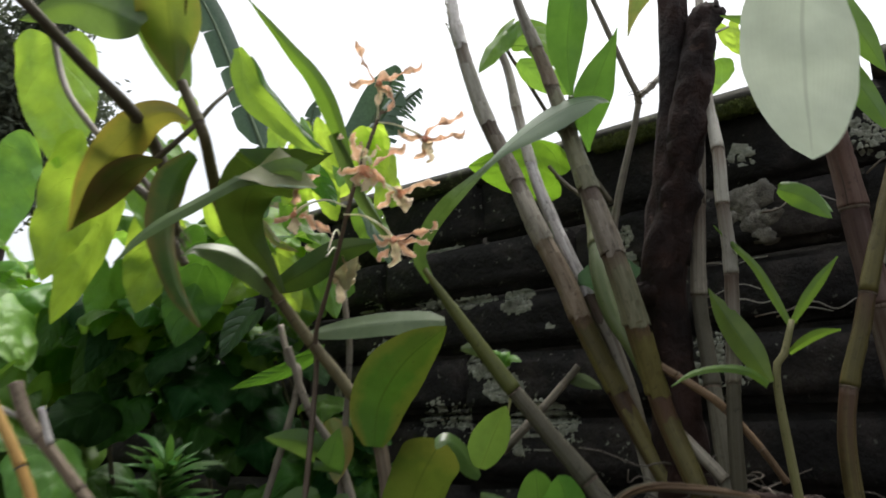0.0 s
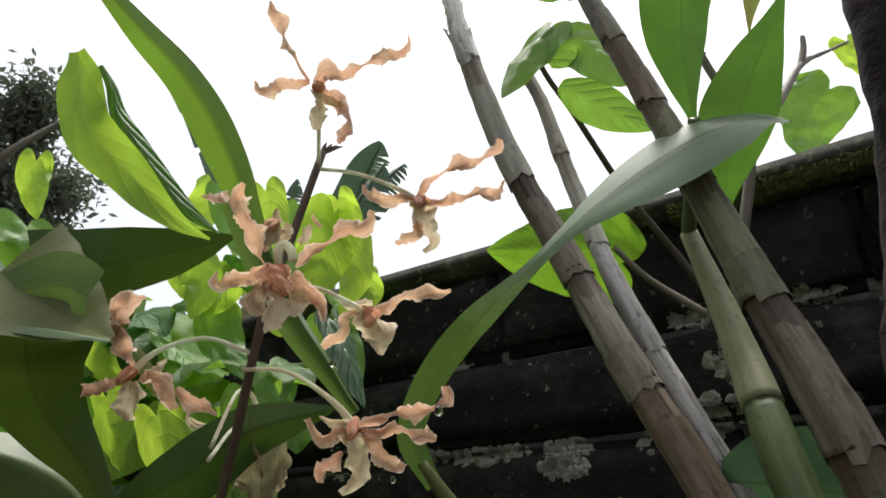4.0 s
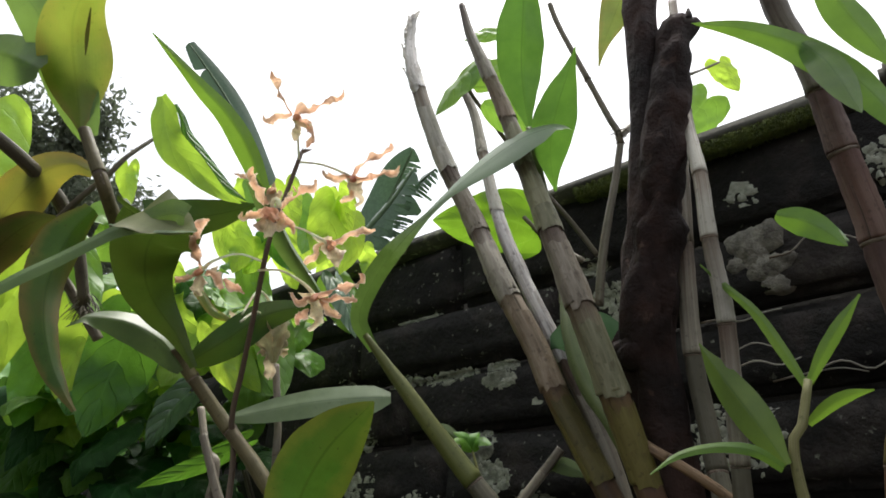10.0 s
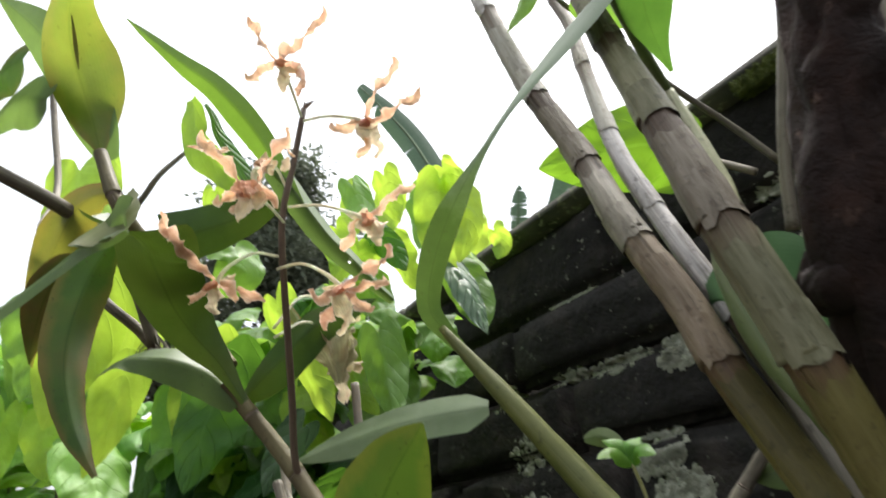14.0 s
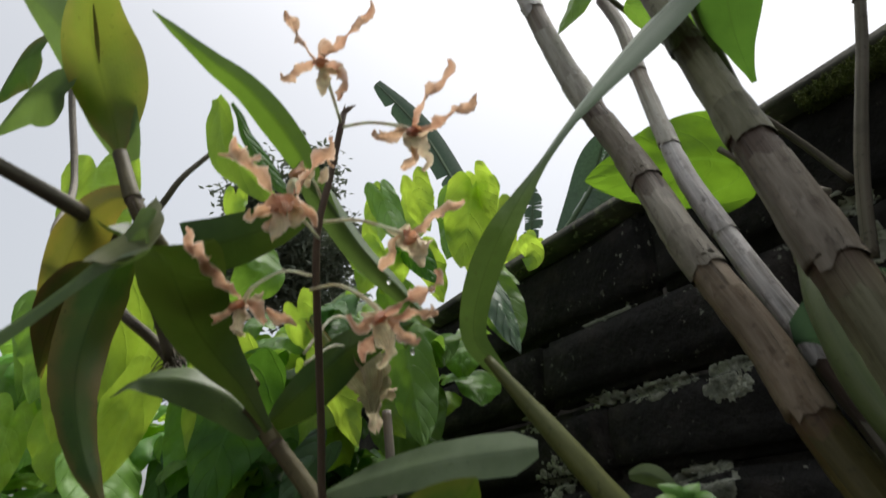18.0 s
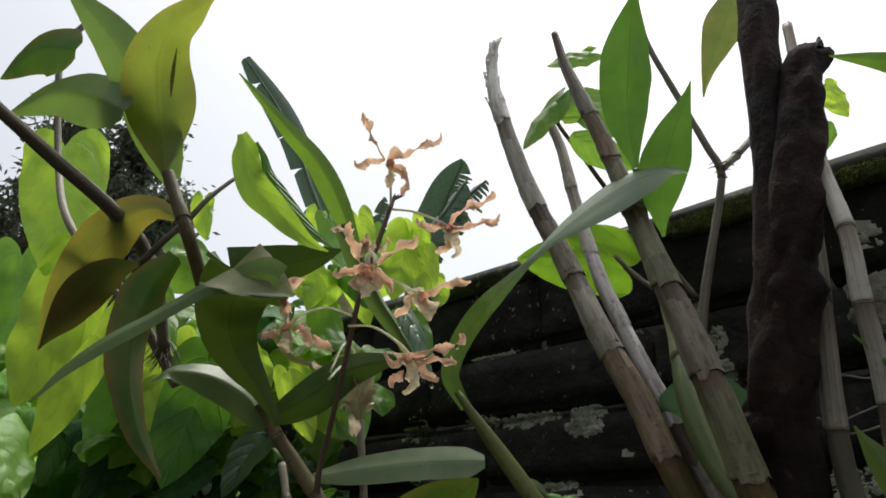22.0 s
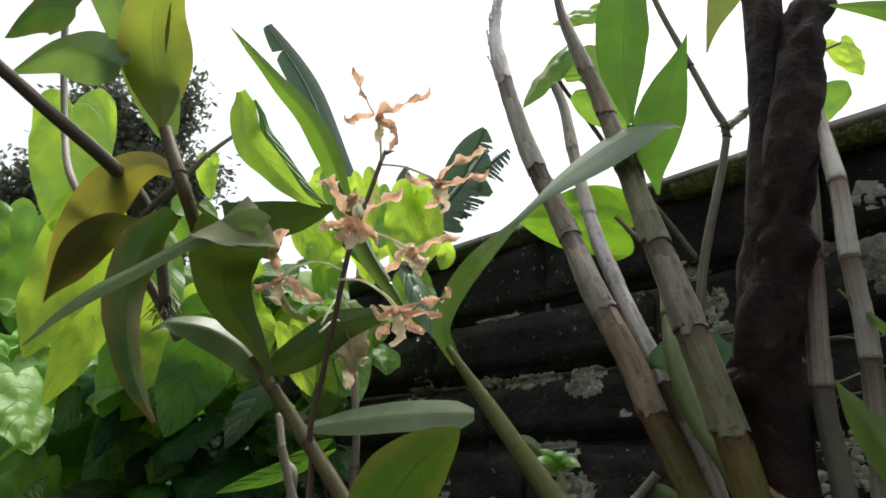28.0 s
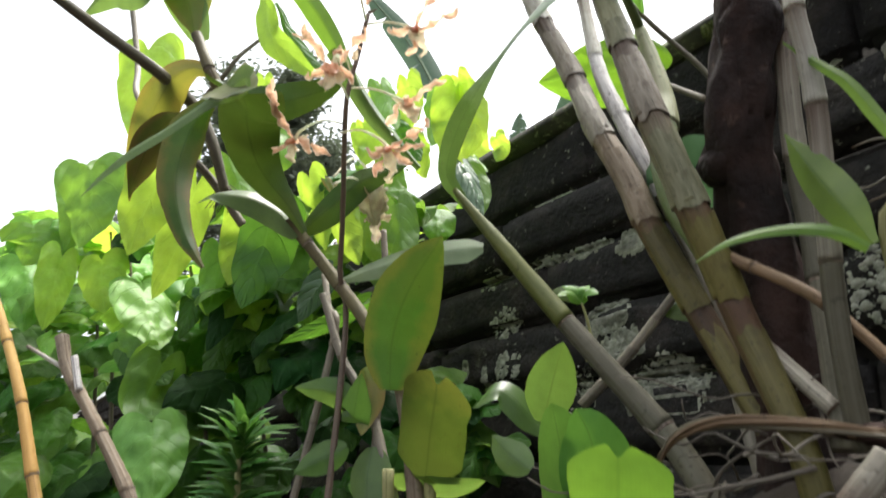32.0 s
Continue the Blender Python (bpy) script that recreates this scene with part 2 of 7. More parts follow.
def petal_material(name, base, edge, thru, ribbed=0.10):
    m, n, l, p = nodes_of(name)
    uv = n.new("ShaderNodeUVMap")
    uv.uv_map = "UVMap"
    sep = n.new("ShaderNodeSeparateXYZ")
    l.new(uv.outputs[0], sep.inputs[0])
    across = math_node(n, l, "MULTIPLY", math_node(n, l, "ABSOLUTE", math_node(n, l, "SUBTRACT", sep.outputs[0], 0.5)), 2.0)
    tex, ramp = noise_ramp(n, l, 260.0, [(0.32, tuple(c * 0.8 for c in base)), (0.72, tuple(min(1, c * 1.3) for c in base))])
    _, pr = noise_ramp(n, l, 110.0, [(0.44, (0, 0, 0)), (0.58, (1, 1, 1))], detail=3)
    col = mixed(n, l, math_node(n, l, "MULTIPLY", pr.outputs[0], 0.65), ramp.outputs[0], (base[0] * 0.86, base[1] * 0.55, base[2] * 0.48))
    rim = math_node(n, l, "ADD", math_node(n, l, "POWER", across, 3.0), math_node(n, l, "MULTIPLY", math_node(n, l, "SUBTRACT", tex.outputs["Fac"], 0.5), 1.2))
    rim.node.use_clamp = True
    col = mixed(n, l, math_node(n, l, "MULTIPLY", rim, 0.9), col, edge)
    info = n.new("ShaderNodeObjectInfo")
    hs = n.new("ShaderNodeHueSaturation")
    l.new(math_node(n, l, "ADD", math_node(n, l, "MULTIPLY", info.outputs["Random"], 0.03), 0.485), hs.inputs["Hue"])
    l.new(math_node(n, l, "ADD", math_node(n, l, "MULTIPLY", info.outputs["Random"], 0.35), 0.80), hs.inputs["Value"])
    l.new(col, hs.inputs["Color"])
    col = hs.outputs[0]
    ribs = math_node(n, l, "SINE", math_node(n, l, "ADD", math_node(n, l, "MULTIPLY", across, 22.0), math_node(n, l, "MULTIPLY", tex.outputs["Fac"], 6.0)))
    col = mixed(n, l, math_node(n, l, "MULTIPLY", math_node(n, l, "ADD", ribs, 1.0), ribbed), col, (base[0] * 0.72, base[1] * 0.52, base[2] * 0.42))
    _, sr = noise_ramp(n, l, 500.0, [(0.68, (0, 0, 0)), (0.76, (1, 1, 1))], detail=2)
    col = mixed(n, l, math_node(n, l, "MULTIPLY", sr.outputs[0], 0.35), col, tuple(c * 0.45 for c in base))
    bp = n.new("ShaderNodeBump")
    bp.inputs["Strength"].default_value, bp.inputs["Distance"].default_value = 0.5, 0.0004
    l.new(math_node(n, l, "ADD", ribs, math_node(n, l, "MULTIPLY", tex.outputs["Fac"], 3.0)), bp.inputs["Height"])
    l.new(bp.outputs[0], p.inputs["Normal"])
    l.new(col, p.inputs["Base Color"])
    p.inputs["Roughness"].default_value = 0.55
    tr = n.new("ShaderNodeBsdfTranslucent")
    l.new(mixed(n, l, 0.5, col, thru), tr.inputs["Color"])
    ms = n.new("ShaderNodeMixShader")
    ms.inputs[0].default_value = 0.42
    l.new(p.outputs[0], ms.inputs[1])
    l.new(tr.outputs[0], ms.inputs[2])
    l.new(ms.outputs[0], n["Material Output"].inputs["Surface"])
    return m


def rough_material(name, stops, scale, rough=0.9, bump=0.6, dist=0.003, speck=None, source="Object", gloss=0.5):
    m, n, l, p = nodes_of(name)
    tex, ramp = noise_ramp(n, l, scale, stops, detail=8, source=source)
    col = ramp.outputs[0]
    if speck:
        _, sr = noise_ramp(n, l, scale * 6, [(speck[0], (0, 0, 0)), (speck[0] + 0.05, (1, 1, 1))], detail=4, source=source)
        _, big = noise_ramp(n, l, scale * 0.7, [(0.45, (0, 0, 0)), (0.6, (1, 1, 1))], detail=3, source=source)
        col = mixed(n, l, math_node(n, l, "MULTIPLY", sr.outputs[0], big.outputs[0]), col, speck[1])
    l.new(col, p.inputs["Base Color"])
    p.inputs["Roughness"].default_value, p.inputs["Specular IOR Level"].default_value = rough, gloss
    t2, _ = noise_ramp(n, l, scale * 5, [(0, (0, 0, 0)), (1, (1, 1, 1))], detail=8, source=source)
    bp = n.new("ShaderNodeBump")
    bp.inputs["Strength"].default_value, bp.inputs["Distance"].default_value = bump, dist
    l.new(t2.outputs["Fac"], bp.inputs["Height"])
    l.new(bp.outputs[0], p.inputs["Normal"])
    return m


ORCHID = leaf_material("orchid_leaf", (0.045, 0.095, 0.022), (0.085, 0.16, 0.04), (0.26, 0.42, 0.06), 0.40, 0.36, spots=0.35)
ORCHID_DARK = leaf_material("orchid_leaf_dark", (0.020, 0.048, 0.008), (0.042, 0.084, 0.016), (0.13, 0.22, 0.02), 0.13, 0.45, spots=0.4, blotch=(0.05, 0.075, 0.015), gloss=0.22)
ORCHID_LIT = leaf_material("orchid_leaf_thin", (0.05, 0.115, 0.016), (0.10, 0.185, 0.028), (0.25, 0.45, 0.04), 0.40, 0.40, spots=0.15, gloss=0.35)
ORCHID_GREY = leaf_material("orchid_leaf_grey", (0.12, 0.18, 0.09), (0.19, 0.26, 0.15), (0.22, 0.34, 0.10), 0.22, 0.42, spots=0.2, gloss=0.4)
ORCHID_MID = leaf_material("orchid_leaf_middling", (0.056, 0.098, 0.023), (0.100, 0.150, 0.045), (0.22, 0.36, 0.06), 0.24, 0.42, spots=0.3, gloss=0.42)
# green at the base, greyer towards the tip
ORCHID_GREY_TIP = leaf_material("orchid_leaf_grey_tip", (0.042, 0.088, 0.018), (0.075, 0.135, 0.030), (0.15, 0.25, 0.045), 0.25, 0.45, spots=0.3, tip=((0.20, 0.265, 0.17), 0.32, 0.55), gloss=0.3)
ORCHID_FOLD = leaf_material("orchid_leaf_underside", (0.105, 0.128, 0.045), (0.165, 0.19, 0.078), (0.26, 0.32, 0.06), 0.28, 0.5, spots=0.3, gloss=0.3, edge=(0.24, 0.25, 0.15))
ORCHID_FRESH = leaf_material("orchid_leaf_fresh", (0.032, 0.088, 0.014), (0.075, 0.15, 0.026), (0.14, 0.31, 0.035), 0.36, 0.40, spots=0.12, gloss=0.45)
ORCHID_YELLOW = leaf_material("orchid_leaf_yellowing", (0.080, 0.138, 0.022), (0.145, 0.205, 0.040), (0.35, 0.45, 0.05), 0.42, 0.4, spots=0.5, blotch=(0.15, 0.13, 0.025), tip=((0.30, 0.24, 0.05), 0.75, 1.05), edge=(0.24, 0.15, 0.045))
ORCHID_RUST = leaf_material("orchid_leaf_rusty", (0.055, 0.095, 0.014), (0.11, 0.145, 0.024), (0.34, 0.33, 0.04), 0.40, 0.42, spots=0.6, blotch=(0.10, 0.085, 0.018), edge=(0.22, 0.12, 0.024))
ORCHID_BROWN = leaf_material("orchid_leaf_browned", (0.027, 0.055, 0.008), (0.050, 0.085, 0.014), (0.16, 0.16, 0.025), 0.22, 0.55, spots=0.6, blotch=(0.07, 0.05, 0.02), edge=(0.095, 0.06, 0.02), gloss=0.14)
ORCHID_GOLD = leaf_material("orchid_leaf_golden", (0.034, 0.075, 0.010), (0.072, 0.118, 0.018), (0.20, 0.27, 0.03), 0.28, 0.42, spots=0.6, blotch=(0.06, 0.09, 0.016), tip=((0.16, 0.14, 0.03), 0.7, 1.0), gloss=0.25)
ORCHID_OLIVE = leaf_material("orchid_leaf_olive", (0.026, 0.072, 0.010), (0.050, 0.112, 0.018), (0.12, 0.24, 0.022), 0.26, 0.45, spots=0.7, blotch=(0.062, 0.085, 0.014), tip=((0.17, 0.11, 0.03), 0.8, 1.1), edge=(0.14, 0.10, 0.022), gloss=0.22)
LEAF_SHOOT = leaf_material("shoot_leaf", (0.075, 0.19, 0.02), (0.14, 0.31, 0.035), (0.34, 0.65, 0.06), 0.40, 0.42, gloss=0.35)
SHOOT_MID = leaf_material("shoot_leaf_older", (0.05, 0.14, 0.02), (0.09, 0.21, 0.035), (0.20, 0.42, 0.05), 0.32, 0.42, gloss=0.35)
SEEDLING = leaf_material("seedling_leaf", (0.035, 0.11, 0.02), (0.07, 0.18, 0.035), (0.16, 0.36, 0.05), 0.30, 0.42, gloss=0.3)
LEAF_FAN = leaf_material("fan_leaf", (0.06, 0.125, 0.018), (0.115, 0.20, 0.032), (0.28, 0.48, 0.045), 0.40, 0.45, gloss=0.35)
# BETEL_MID and BETEL_DARK carry shade in their colour, BETEL_LIT and BETEL_PALE light
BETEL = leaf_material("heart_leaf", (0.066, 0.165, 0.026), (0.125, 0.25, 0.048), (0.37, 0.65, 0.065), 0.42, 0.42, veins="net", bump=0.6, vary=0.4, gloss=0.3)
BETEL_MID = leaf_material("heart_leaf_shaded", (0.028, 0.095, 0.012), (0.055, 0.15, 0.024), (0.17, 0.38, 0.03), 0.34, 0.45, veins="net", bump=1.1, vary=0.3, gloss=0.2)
BETEL_LIT = leaf_material("heart_leaf_lit", (0.16, 0.30, 0.035), (0.27, 0.44, 0.07), (0.68, 0.93, 0.08), 0.64, 0.42, veins="net", bump=0.6, vary=0.2, gloss=0.3)
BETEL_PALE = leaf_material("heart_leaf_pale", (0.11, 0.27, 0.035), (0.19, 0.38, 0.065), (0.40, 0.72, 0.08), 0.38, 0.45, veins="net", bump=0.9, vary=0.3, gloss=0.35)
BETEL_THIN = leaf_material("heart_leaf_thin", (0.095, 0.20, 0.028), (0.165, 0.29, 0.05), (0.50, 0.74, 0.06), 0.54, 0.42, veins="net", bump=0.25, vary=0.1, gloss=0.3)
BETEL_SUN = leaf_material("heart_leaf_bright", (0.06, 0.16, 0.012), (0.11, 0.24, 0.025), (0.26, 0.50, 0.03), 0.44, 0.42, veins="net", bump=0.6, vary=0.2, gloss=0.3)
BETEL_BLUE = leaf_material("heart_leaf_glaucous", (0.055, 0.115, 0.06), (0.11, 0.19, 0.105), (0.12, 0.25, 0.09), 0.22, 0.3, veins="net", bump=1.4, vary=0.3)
BETEL_DARK = leaf_material("heart_leaf_deep_shade", (0.008, 0.034, 0.007), (0.019, 0.062, 0.014), (0.045, 0.115, 0.02), 0.22, 0.55, veins="net", bump=0.9, vary=0.5, gloss=0.10)
BROAD_DARK = leaf_material("broad_leaf", (0.045, 0.105, 0.05), (0.085, 0.165, 0.085), (0.12, 0.25, 0.09), 0.2, 0.3, spots=0.2)
BANANA = leaf_material("banana_leaf", (0.026, 0.060, 0.034), (0.048, 0.095, 0.052), (0.11, 0.20, 0.09), 0.26, 0.35, veins="net", bump=0.4)
# grey-green lightened for the haze of distance, put into the leaf colour
TREE_LEAF = leaf_material("tree_leaf", (0.06, 0.078, 0.05), (0.11, 0.13, 0.09), (0.16, 0.20, 0.12), 0.28, 0.6)
PALE_LEAF = leaf_material("pale_leaf", (0.42, 0.48, 0.36), (0.58, 0.64, 0.52), (0.65, 0.75, 0.55), 0.45, 0.5)
PAPER = leaf_material("papery_sheath", (0.52, 0.49, 0.44), (0.80, 0.78, 0.73), (0.75, 0.72, 0.65), 0.35, 0.45)
CANE_BROWN = stem_material("cane_brown", (0.076, 0.060, 0.040), (0.16, 0.135, 0.097), (0.30, 0.268, 0.215), 0.55, bump=0.7, band=(0.065, 0.038, 0.025), crack=0.6, gloss=0.3)
CANE_PALE = stem_material("cane_pale", (0.18, 0.165, 0.13), (0.34, 0.325, 0.27), (0.50, 0.485, 0.42), 0.55, bump=0.35, band=(0.12, 0.085, 0.055), crack=0.25, gloss=0.3)
CANE_KHAKI = stem_material("cane_khaki", (0.085, 0.085, 0.042), (0.175, 0.172, 0.095), (0.29, 0.285, 0.19), 0.55, bump=0.5, band=(0.065, 0.038, 0.025), crack=0.45, gloss=0.3)
CANE_PAPER = stem_material("cane_paper", (0.34, 0.31, 0.27), (0.60, 0.57, 0.52), (0.86, 0.84, 0.81), 0.5, bump=0.7, crack=0.6, gloss=0.3)
CANE_GREEN = stem_material("cane_green", (0.16, 0.16, 0.05), (0.25, 0.26, 0.09), (0.28, 0.24, 0.14))
CANE_OLIVE = stem_material("cane_olive", (0.055, 0.046, 0.011), (0.112, 0.098, 0.025), (0.145, 0.125, 0.045), 0.5, band=(0.070, 0.036, 0.022), crack=0.3, gloss=0.3)
CANE_DULL = stem_material("cane_dull", (0.06, 0.052, 0.020), (0.12, 0.105, 0.044), (0.14, 0.12, 0.065), 0.55, band=(0.065, 0.05, 0.024), bump=0.25, crack=0.2, gloss=0.25)
CANE_ASH = stem_material("cane_ash", (0.055, 0.05, 0.032), (0.11, 0.102, 0.072), (0.14, 0.132, 0.10), 0.6, bump=0.3, crack=0.15, gloss=0.25)
CANE_RUSSET = stem_material("cane_russet", (0.085, 0.06, 0.035), (0.17, 0.125, 0.08), (0.30, 0.25, 0.19), 0.6, bump=0.7, crack=0.6, gloss=0.25)
BANANA_RIB = stem_material("banana_rib", (0.04, 0.075, 0.03), (0.07, 0.12, 0.05), (0.08, 0.13, 0.06), bump=0.1, crack=0.1)
CANE_LEAFY = stem_material("cane_leafy", (0.075, 0.095, 0.02), (0.135, 0.15, 0.035), (0.16, 0.17, 0.055), 0.55, bump=0.2, crack=0.1)
CANE_SILVER = stem_material("cane_silver", (0.12, 0.10, 0.085), (0.44, 0.415, 0.385), (0.88, 0.86, 0.84), 0.38, crack=0.9)
CANE_OCHRE = stem_material("cane_ochre", (0.07, 0.038, 0.018), (0.14, 0.085, 0.04), (0.20, 0.135, 0.075))
CANE_GREY = stem_material("cane_grey", (0.105, 0.09, 0.067), (0.215, 0.195, 0.15), (0.36, 0.335, 0.275), 0.55, bump=0.7, band=(0.075, 0.045, 0.03), crack=0.55, gloss=0.3)
CANE_RED = stem_material("cane_reddish", (0.065, 0.034, 0.025), (0.13, 0.072, 0.056), (0.21, 0.15, 0.125), band=(0.08, 0.038, 0.03))
CANE_YELLOW = stem_material("cane_yellow", (0.34, 0.19, 0.04), (0.50, 0.32, 0.09), (0.35, 0.18, 0.05), bump=0.2)
GREEN_SHEATH = stem_material("green_sheath", (0.058, 0.092, 0.024), (0.10, 0.142, 0.043), (0.16, 0.185, 0.085), 0.45, bump=0.25, crack=0.35)
PALE_SHEATH = stem_material("pale_sheath", (0.20, 0.23, 0.10), (0.33, 0.34, 0.19), (0.46, 0.44, 0.31), 0.5, bump=0.5, crack=0.6)
TWIG = stem_material("twig", (0.10, 0.085, 0.065), (0.20, 0.17, 0.13), (0.26, 0.24, 0.18))
TWIG_DARK = stem_material("twig_dark", (0.05, 0.04, 0.03), (0.11, 0.09, 0.065), (0.14, 0.13, 0.07))
SPIKE = stem_material("flower_stem", (0.085, 0.055, 0.045), (0.15, 0.10, 0.075), (0.16, 0.13, 0.08), 0.5, bump=0.15)
PEDICEL = petal_material("pedicel", (0.70, 0.74, 0.56), (0.82, 0.84, 0.70), (0.88, 0.92, 0.72), ribbed=0.0)
BARK = rough_material("bark", [(0.30, (0.004, 0.0018, 0.0014)), (0.46, (0.012, 0.005, 0.0034)), (0.60, (0.031, 0.014, 0.0095)), (0.80, (0.066, 0.035, 0.024))], 22.0, rough=0.8, bump=0.8, dist=0.004, speck=(0.62, (0.062, 0.036, 0.025)), gloss=0.3)
NODE = stem_material("node_ring", (0.08, 0.055, 0.04), (0.16, 0.12, 0.09), (0.22, 0.18, 0.14))
PETAL = petal_material("petal", (0.64, 0.385, 0.225), (0.95, 0.85, 0.69), (0.93, 0.62, 0.40))
PETAL_PALE = petal_material("petal_faded", (0.50, 0.42, 0.25), (0.60, 0.48, 0.32), (0.75, 0.68, 0.42))
LIP = petal_material("lip", (0.74, 0.63, 0.40), (0.88, 0.76, 0.58), (0.95, 0.86, 0.58), ribbed=0.03)
BELL = petal_material("withered_petal", (0.33, 0.33, 0.18), (0.46, 0.40, 0.25), (0.55, 0.55, 0.30))
THROAT = petal_material("throat", (0.56, 0.29, 0.16), (0.80, 0.58, 0.42), (0.85, 0.45, 0.26))
BRICK = rough_material("mossy_brick", [(0.30, (0.006, 0.005, 0.005)), (0.50, (0.014, 0.013, 0.012)), (0.64, (0.033, 0.028, 0.025)), (0.80, (0.08, 0.075, 0.06))], 26.0, bump=1.0, dist=0.004, speck=(0.63, (0.18, 0.185, 0.15)), source="Position", gloss=0.3)
MORTAR = rough_material("black_mortar", [(0.3, (0.008, 0.008, 0.007)), (0.7, (0.032, 0.029, 0.025))], 40.0, gloss=0.2)
COPING = rough_material("coping_stone", [(0.3, (0.03, 0.03, 0.026)), (0.55, (0.080, 0.078, 0.062)), (0.8, (0.15, 0.145, 0.115))], 22.0, speck=(0.58, (0.20, 0.22, 0.13)), source="Position")
STONE = rough_material("pale_render", [(0.3, (0.07, 0.065, 0.052)), (0.5, (0.18, 0.17, 0.14)), (0.75, (0.33, 0.32, 0.27))], 120.0, bump=1.0, dist=0.002)
LICHEN = rough_material("lichen", [(0.3, (0.14, 0.15, 0.11)), (0.55, (0.30, 0.31, 0.25)), (0.8, (0.50, 0.51, 0.43))], 160.0, bump=0.8, dist=0.001, source="Position")
MOSS = rough_material("moss", [(0.3, (0.04, 0.058, 0.010)), (0.6, (0.11, 0.14, 0.024)), (0.8, (0.21, 0.24, 0.05))], 160.0)
SOIL = rough_material("leaf_litter", [(0.3, (0.012, 0.010, 0.007)), (0.55, (0.04, 0.03, 0.02)), (0.8, (0.09, 0.07, 0.045))], 30.0, dist=0.006)
HOUSE_WALL = rough_material("grey_plaster", [(0.3, (0.25, 0.24, 0.22)), (0.7, (0.33, 0.32, 0.30))], 3.0, bump=0.2)
DARK_WOOD = rough_material("dark_wood", [(0.3, (0.014, 0.010, 0.009)), (0.7, (0.045, 0.03, 0.024))], 9.0)
ROOT = stem_material("root", (0.05, 0.04, 0.03), (0.12, 0.10, 0.075), (0.18, 0.16, 0.13))
WATER, _n, _l, _p = nodes_of("water_drop")
_p.inputs["Roughness"].default_value, _p.inputs["Transmission Weight"].default_value, _p.inputs["IOR"].default_value = 0.0, 1.0, 1.33

# ---- builders ----


def part(name, bm, material, parent=None, label="", smooth=True):
    """Links a bmesh as one mesh object under a thing or a part."""
    me = bpy.data.meshes.new(name)
    bm.to_mesh(me)
    bm.free()
    for f in me.polygons:
        f.use_smooth = smooth
    for mt in material if isinstance(material, (list, tuple)) else (material,):
        me.materials.append(mt)
    ob = new(name, me)
    if parent:
        ob.parent = parent
    if label:
        ob["label"] = label
    return ob


def thing(name, label, category, group=""):
    return tagged(new(name), label, category, group)


def curve(pts, count):
    """Points at even steps on a smooth curve through pts, and the way at each."""
    p = [Vector(q) for q in pts]
    p = [p[0] * 2 - p[1], *p, p[-1] * 2 - p[-2]]
    dense = []
    for i in range(1, len(p) - 2):
        a, b, c, d = p[i - 1: i + 3]
        for k in range(16):
            t = k / 16
            dense.append(0.5 * (2 * b + (c - a) * t + (2 * a - 5 * b + 4 * c - d) * t * t + (3 * b - a - 3 * c + d) * t ** 3))
    dense.append(p[-2])
    run = [0.0]
    for a, b in zip(dense, dense[1:]):
        run.append(run[-1] + (b - a).length)
    out, j = [], 0
    for k in range(count):
        want = run[-1] * k / (count - 1)
        while j < len(run) - 2 and run[j + 1] < want:
            j += 1
        f = (want - run[j]) / max(1e-9, run[j + 1] - run[j])
        out.append(dense[j].lerp(dense[j + 1], min(1, f)))
    ways = [(out[min(i + 1, count - 1)] - out[max(i - 1, 0)]).normalized() for i in range(count)]
    return out, ways, run[-1]


def lerp_list(vals, f):
    if not isinstance(vals, (list, tuple)):
        return vals
    x = f * (len(vals) - 1)
    i = min(int(x), len(vals) - 2)
    return vals[i] + (vals[i + 1] - vals[i]) * (x - i)


def smooth_list(vals, f):
    """As lerp_list, but rounded at each value."""
    x = f * (len(vals) - 1)
    i = min(int(x), len(vals) - 2)
    t = x - i
    a, b, c, d = vals[max(0, i - 1)], vals[i], vals[i + 1], vals[min(len(vals) - 1, i + 2)]
    return 0.5 * (2 * b + (c - a) * t + (2 * a - 5 * b + 4 * c - d) * t * t + (3 * b - a - 3 * c + d) * t ** 3)


def tube(name, pts, radius, material, parent=None, label="", sides=14, steps=None, rough=0.04, ridges=0.0, caps=True, squash=1.0):
    """A round stem along pts, its radius given at even steps, a little uneven."""
    steps = steps or max(8, 6 * len(pts))
    cs, ws, length = curve(pts, steps)
    bm = bmesh.new()
    uvl = bm.loops.layers.uv.new("UVMap")
    along = bm.loops.layers.uv.new("Along")
    side = ws[0].orthogonal().normalized()
    rings = []
    seed = random.random() * 50
    for i, (c, w) in enumerate(zip(cs, ws)):
        side = (side - w * side.dot(w)).normalized()
        other = w.cross(side)
        r = lerp_list(radius, i / (steps - 1))
        ring = []
        for k in range(sides):
            a = 2 * math.pi * k / sides
            bulge = 1 + rough * noise.noise(Vector((math.cos(a) * 2, math.sin(a) * 2, seed + i * 0.35))) * 2
            bulge += ridges * math.sin(a * 5 + seed)
            ring.append(bm.verts.new(c + (side * math.cos(a) + other * math.sin(a) * squash) * r * bulge))
        rings.append(ring)
    for i in range(steps - 1):
        for k in range(sides):
            f = bm.faces.new((rings[i][k], rings[i][(k + 1) % sides], rings[i + 1][(k + 1) % sides], rings[i + 1][k]))
            for lp, (uu, vv) in zip(f.loops, ((k, i), (k + 1, i), (k + 1, i + 1), (k, i + 1))):
                lp[uvl].uv = (uu / sides, vv / (steps - 1) * length * 10 + seed)
                lp[along].uv = (uu / sides, vv / (steps - 1))
    if caps:
        bm.faces.new(rings[0][::-1])
        bm.faces.new(rings[-1])
    return part(name, bm, material, parent, label)


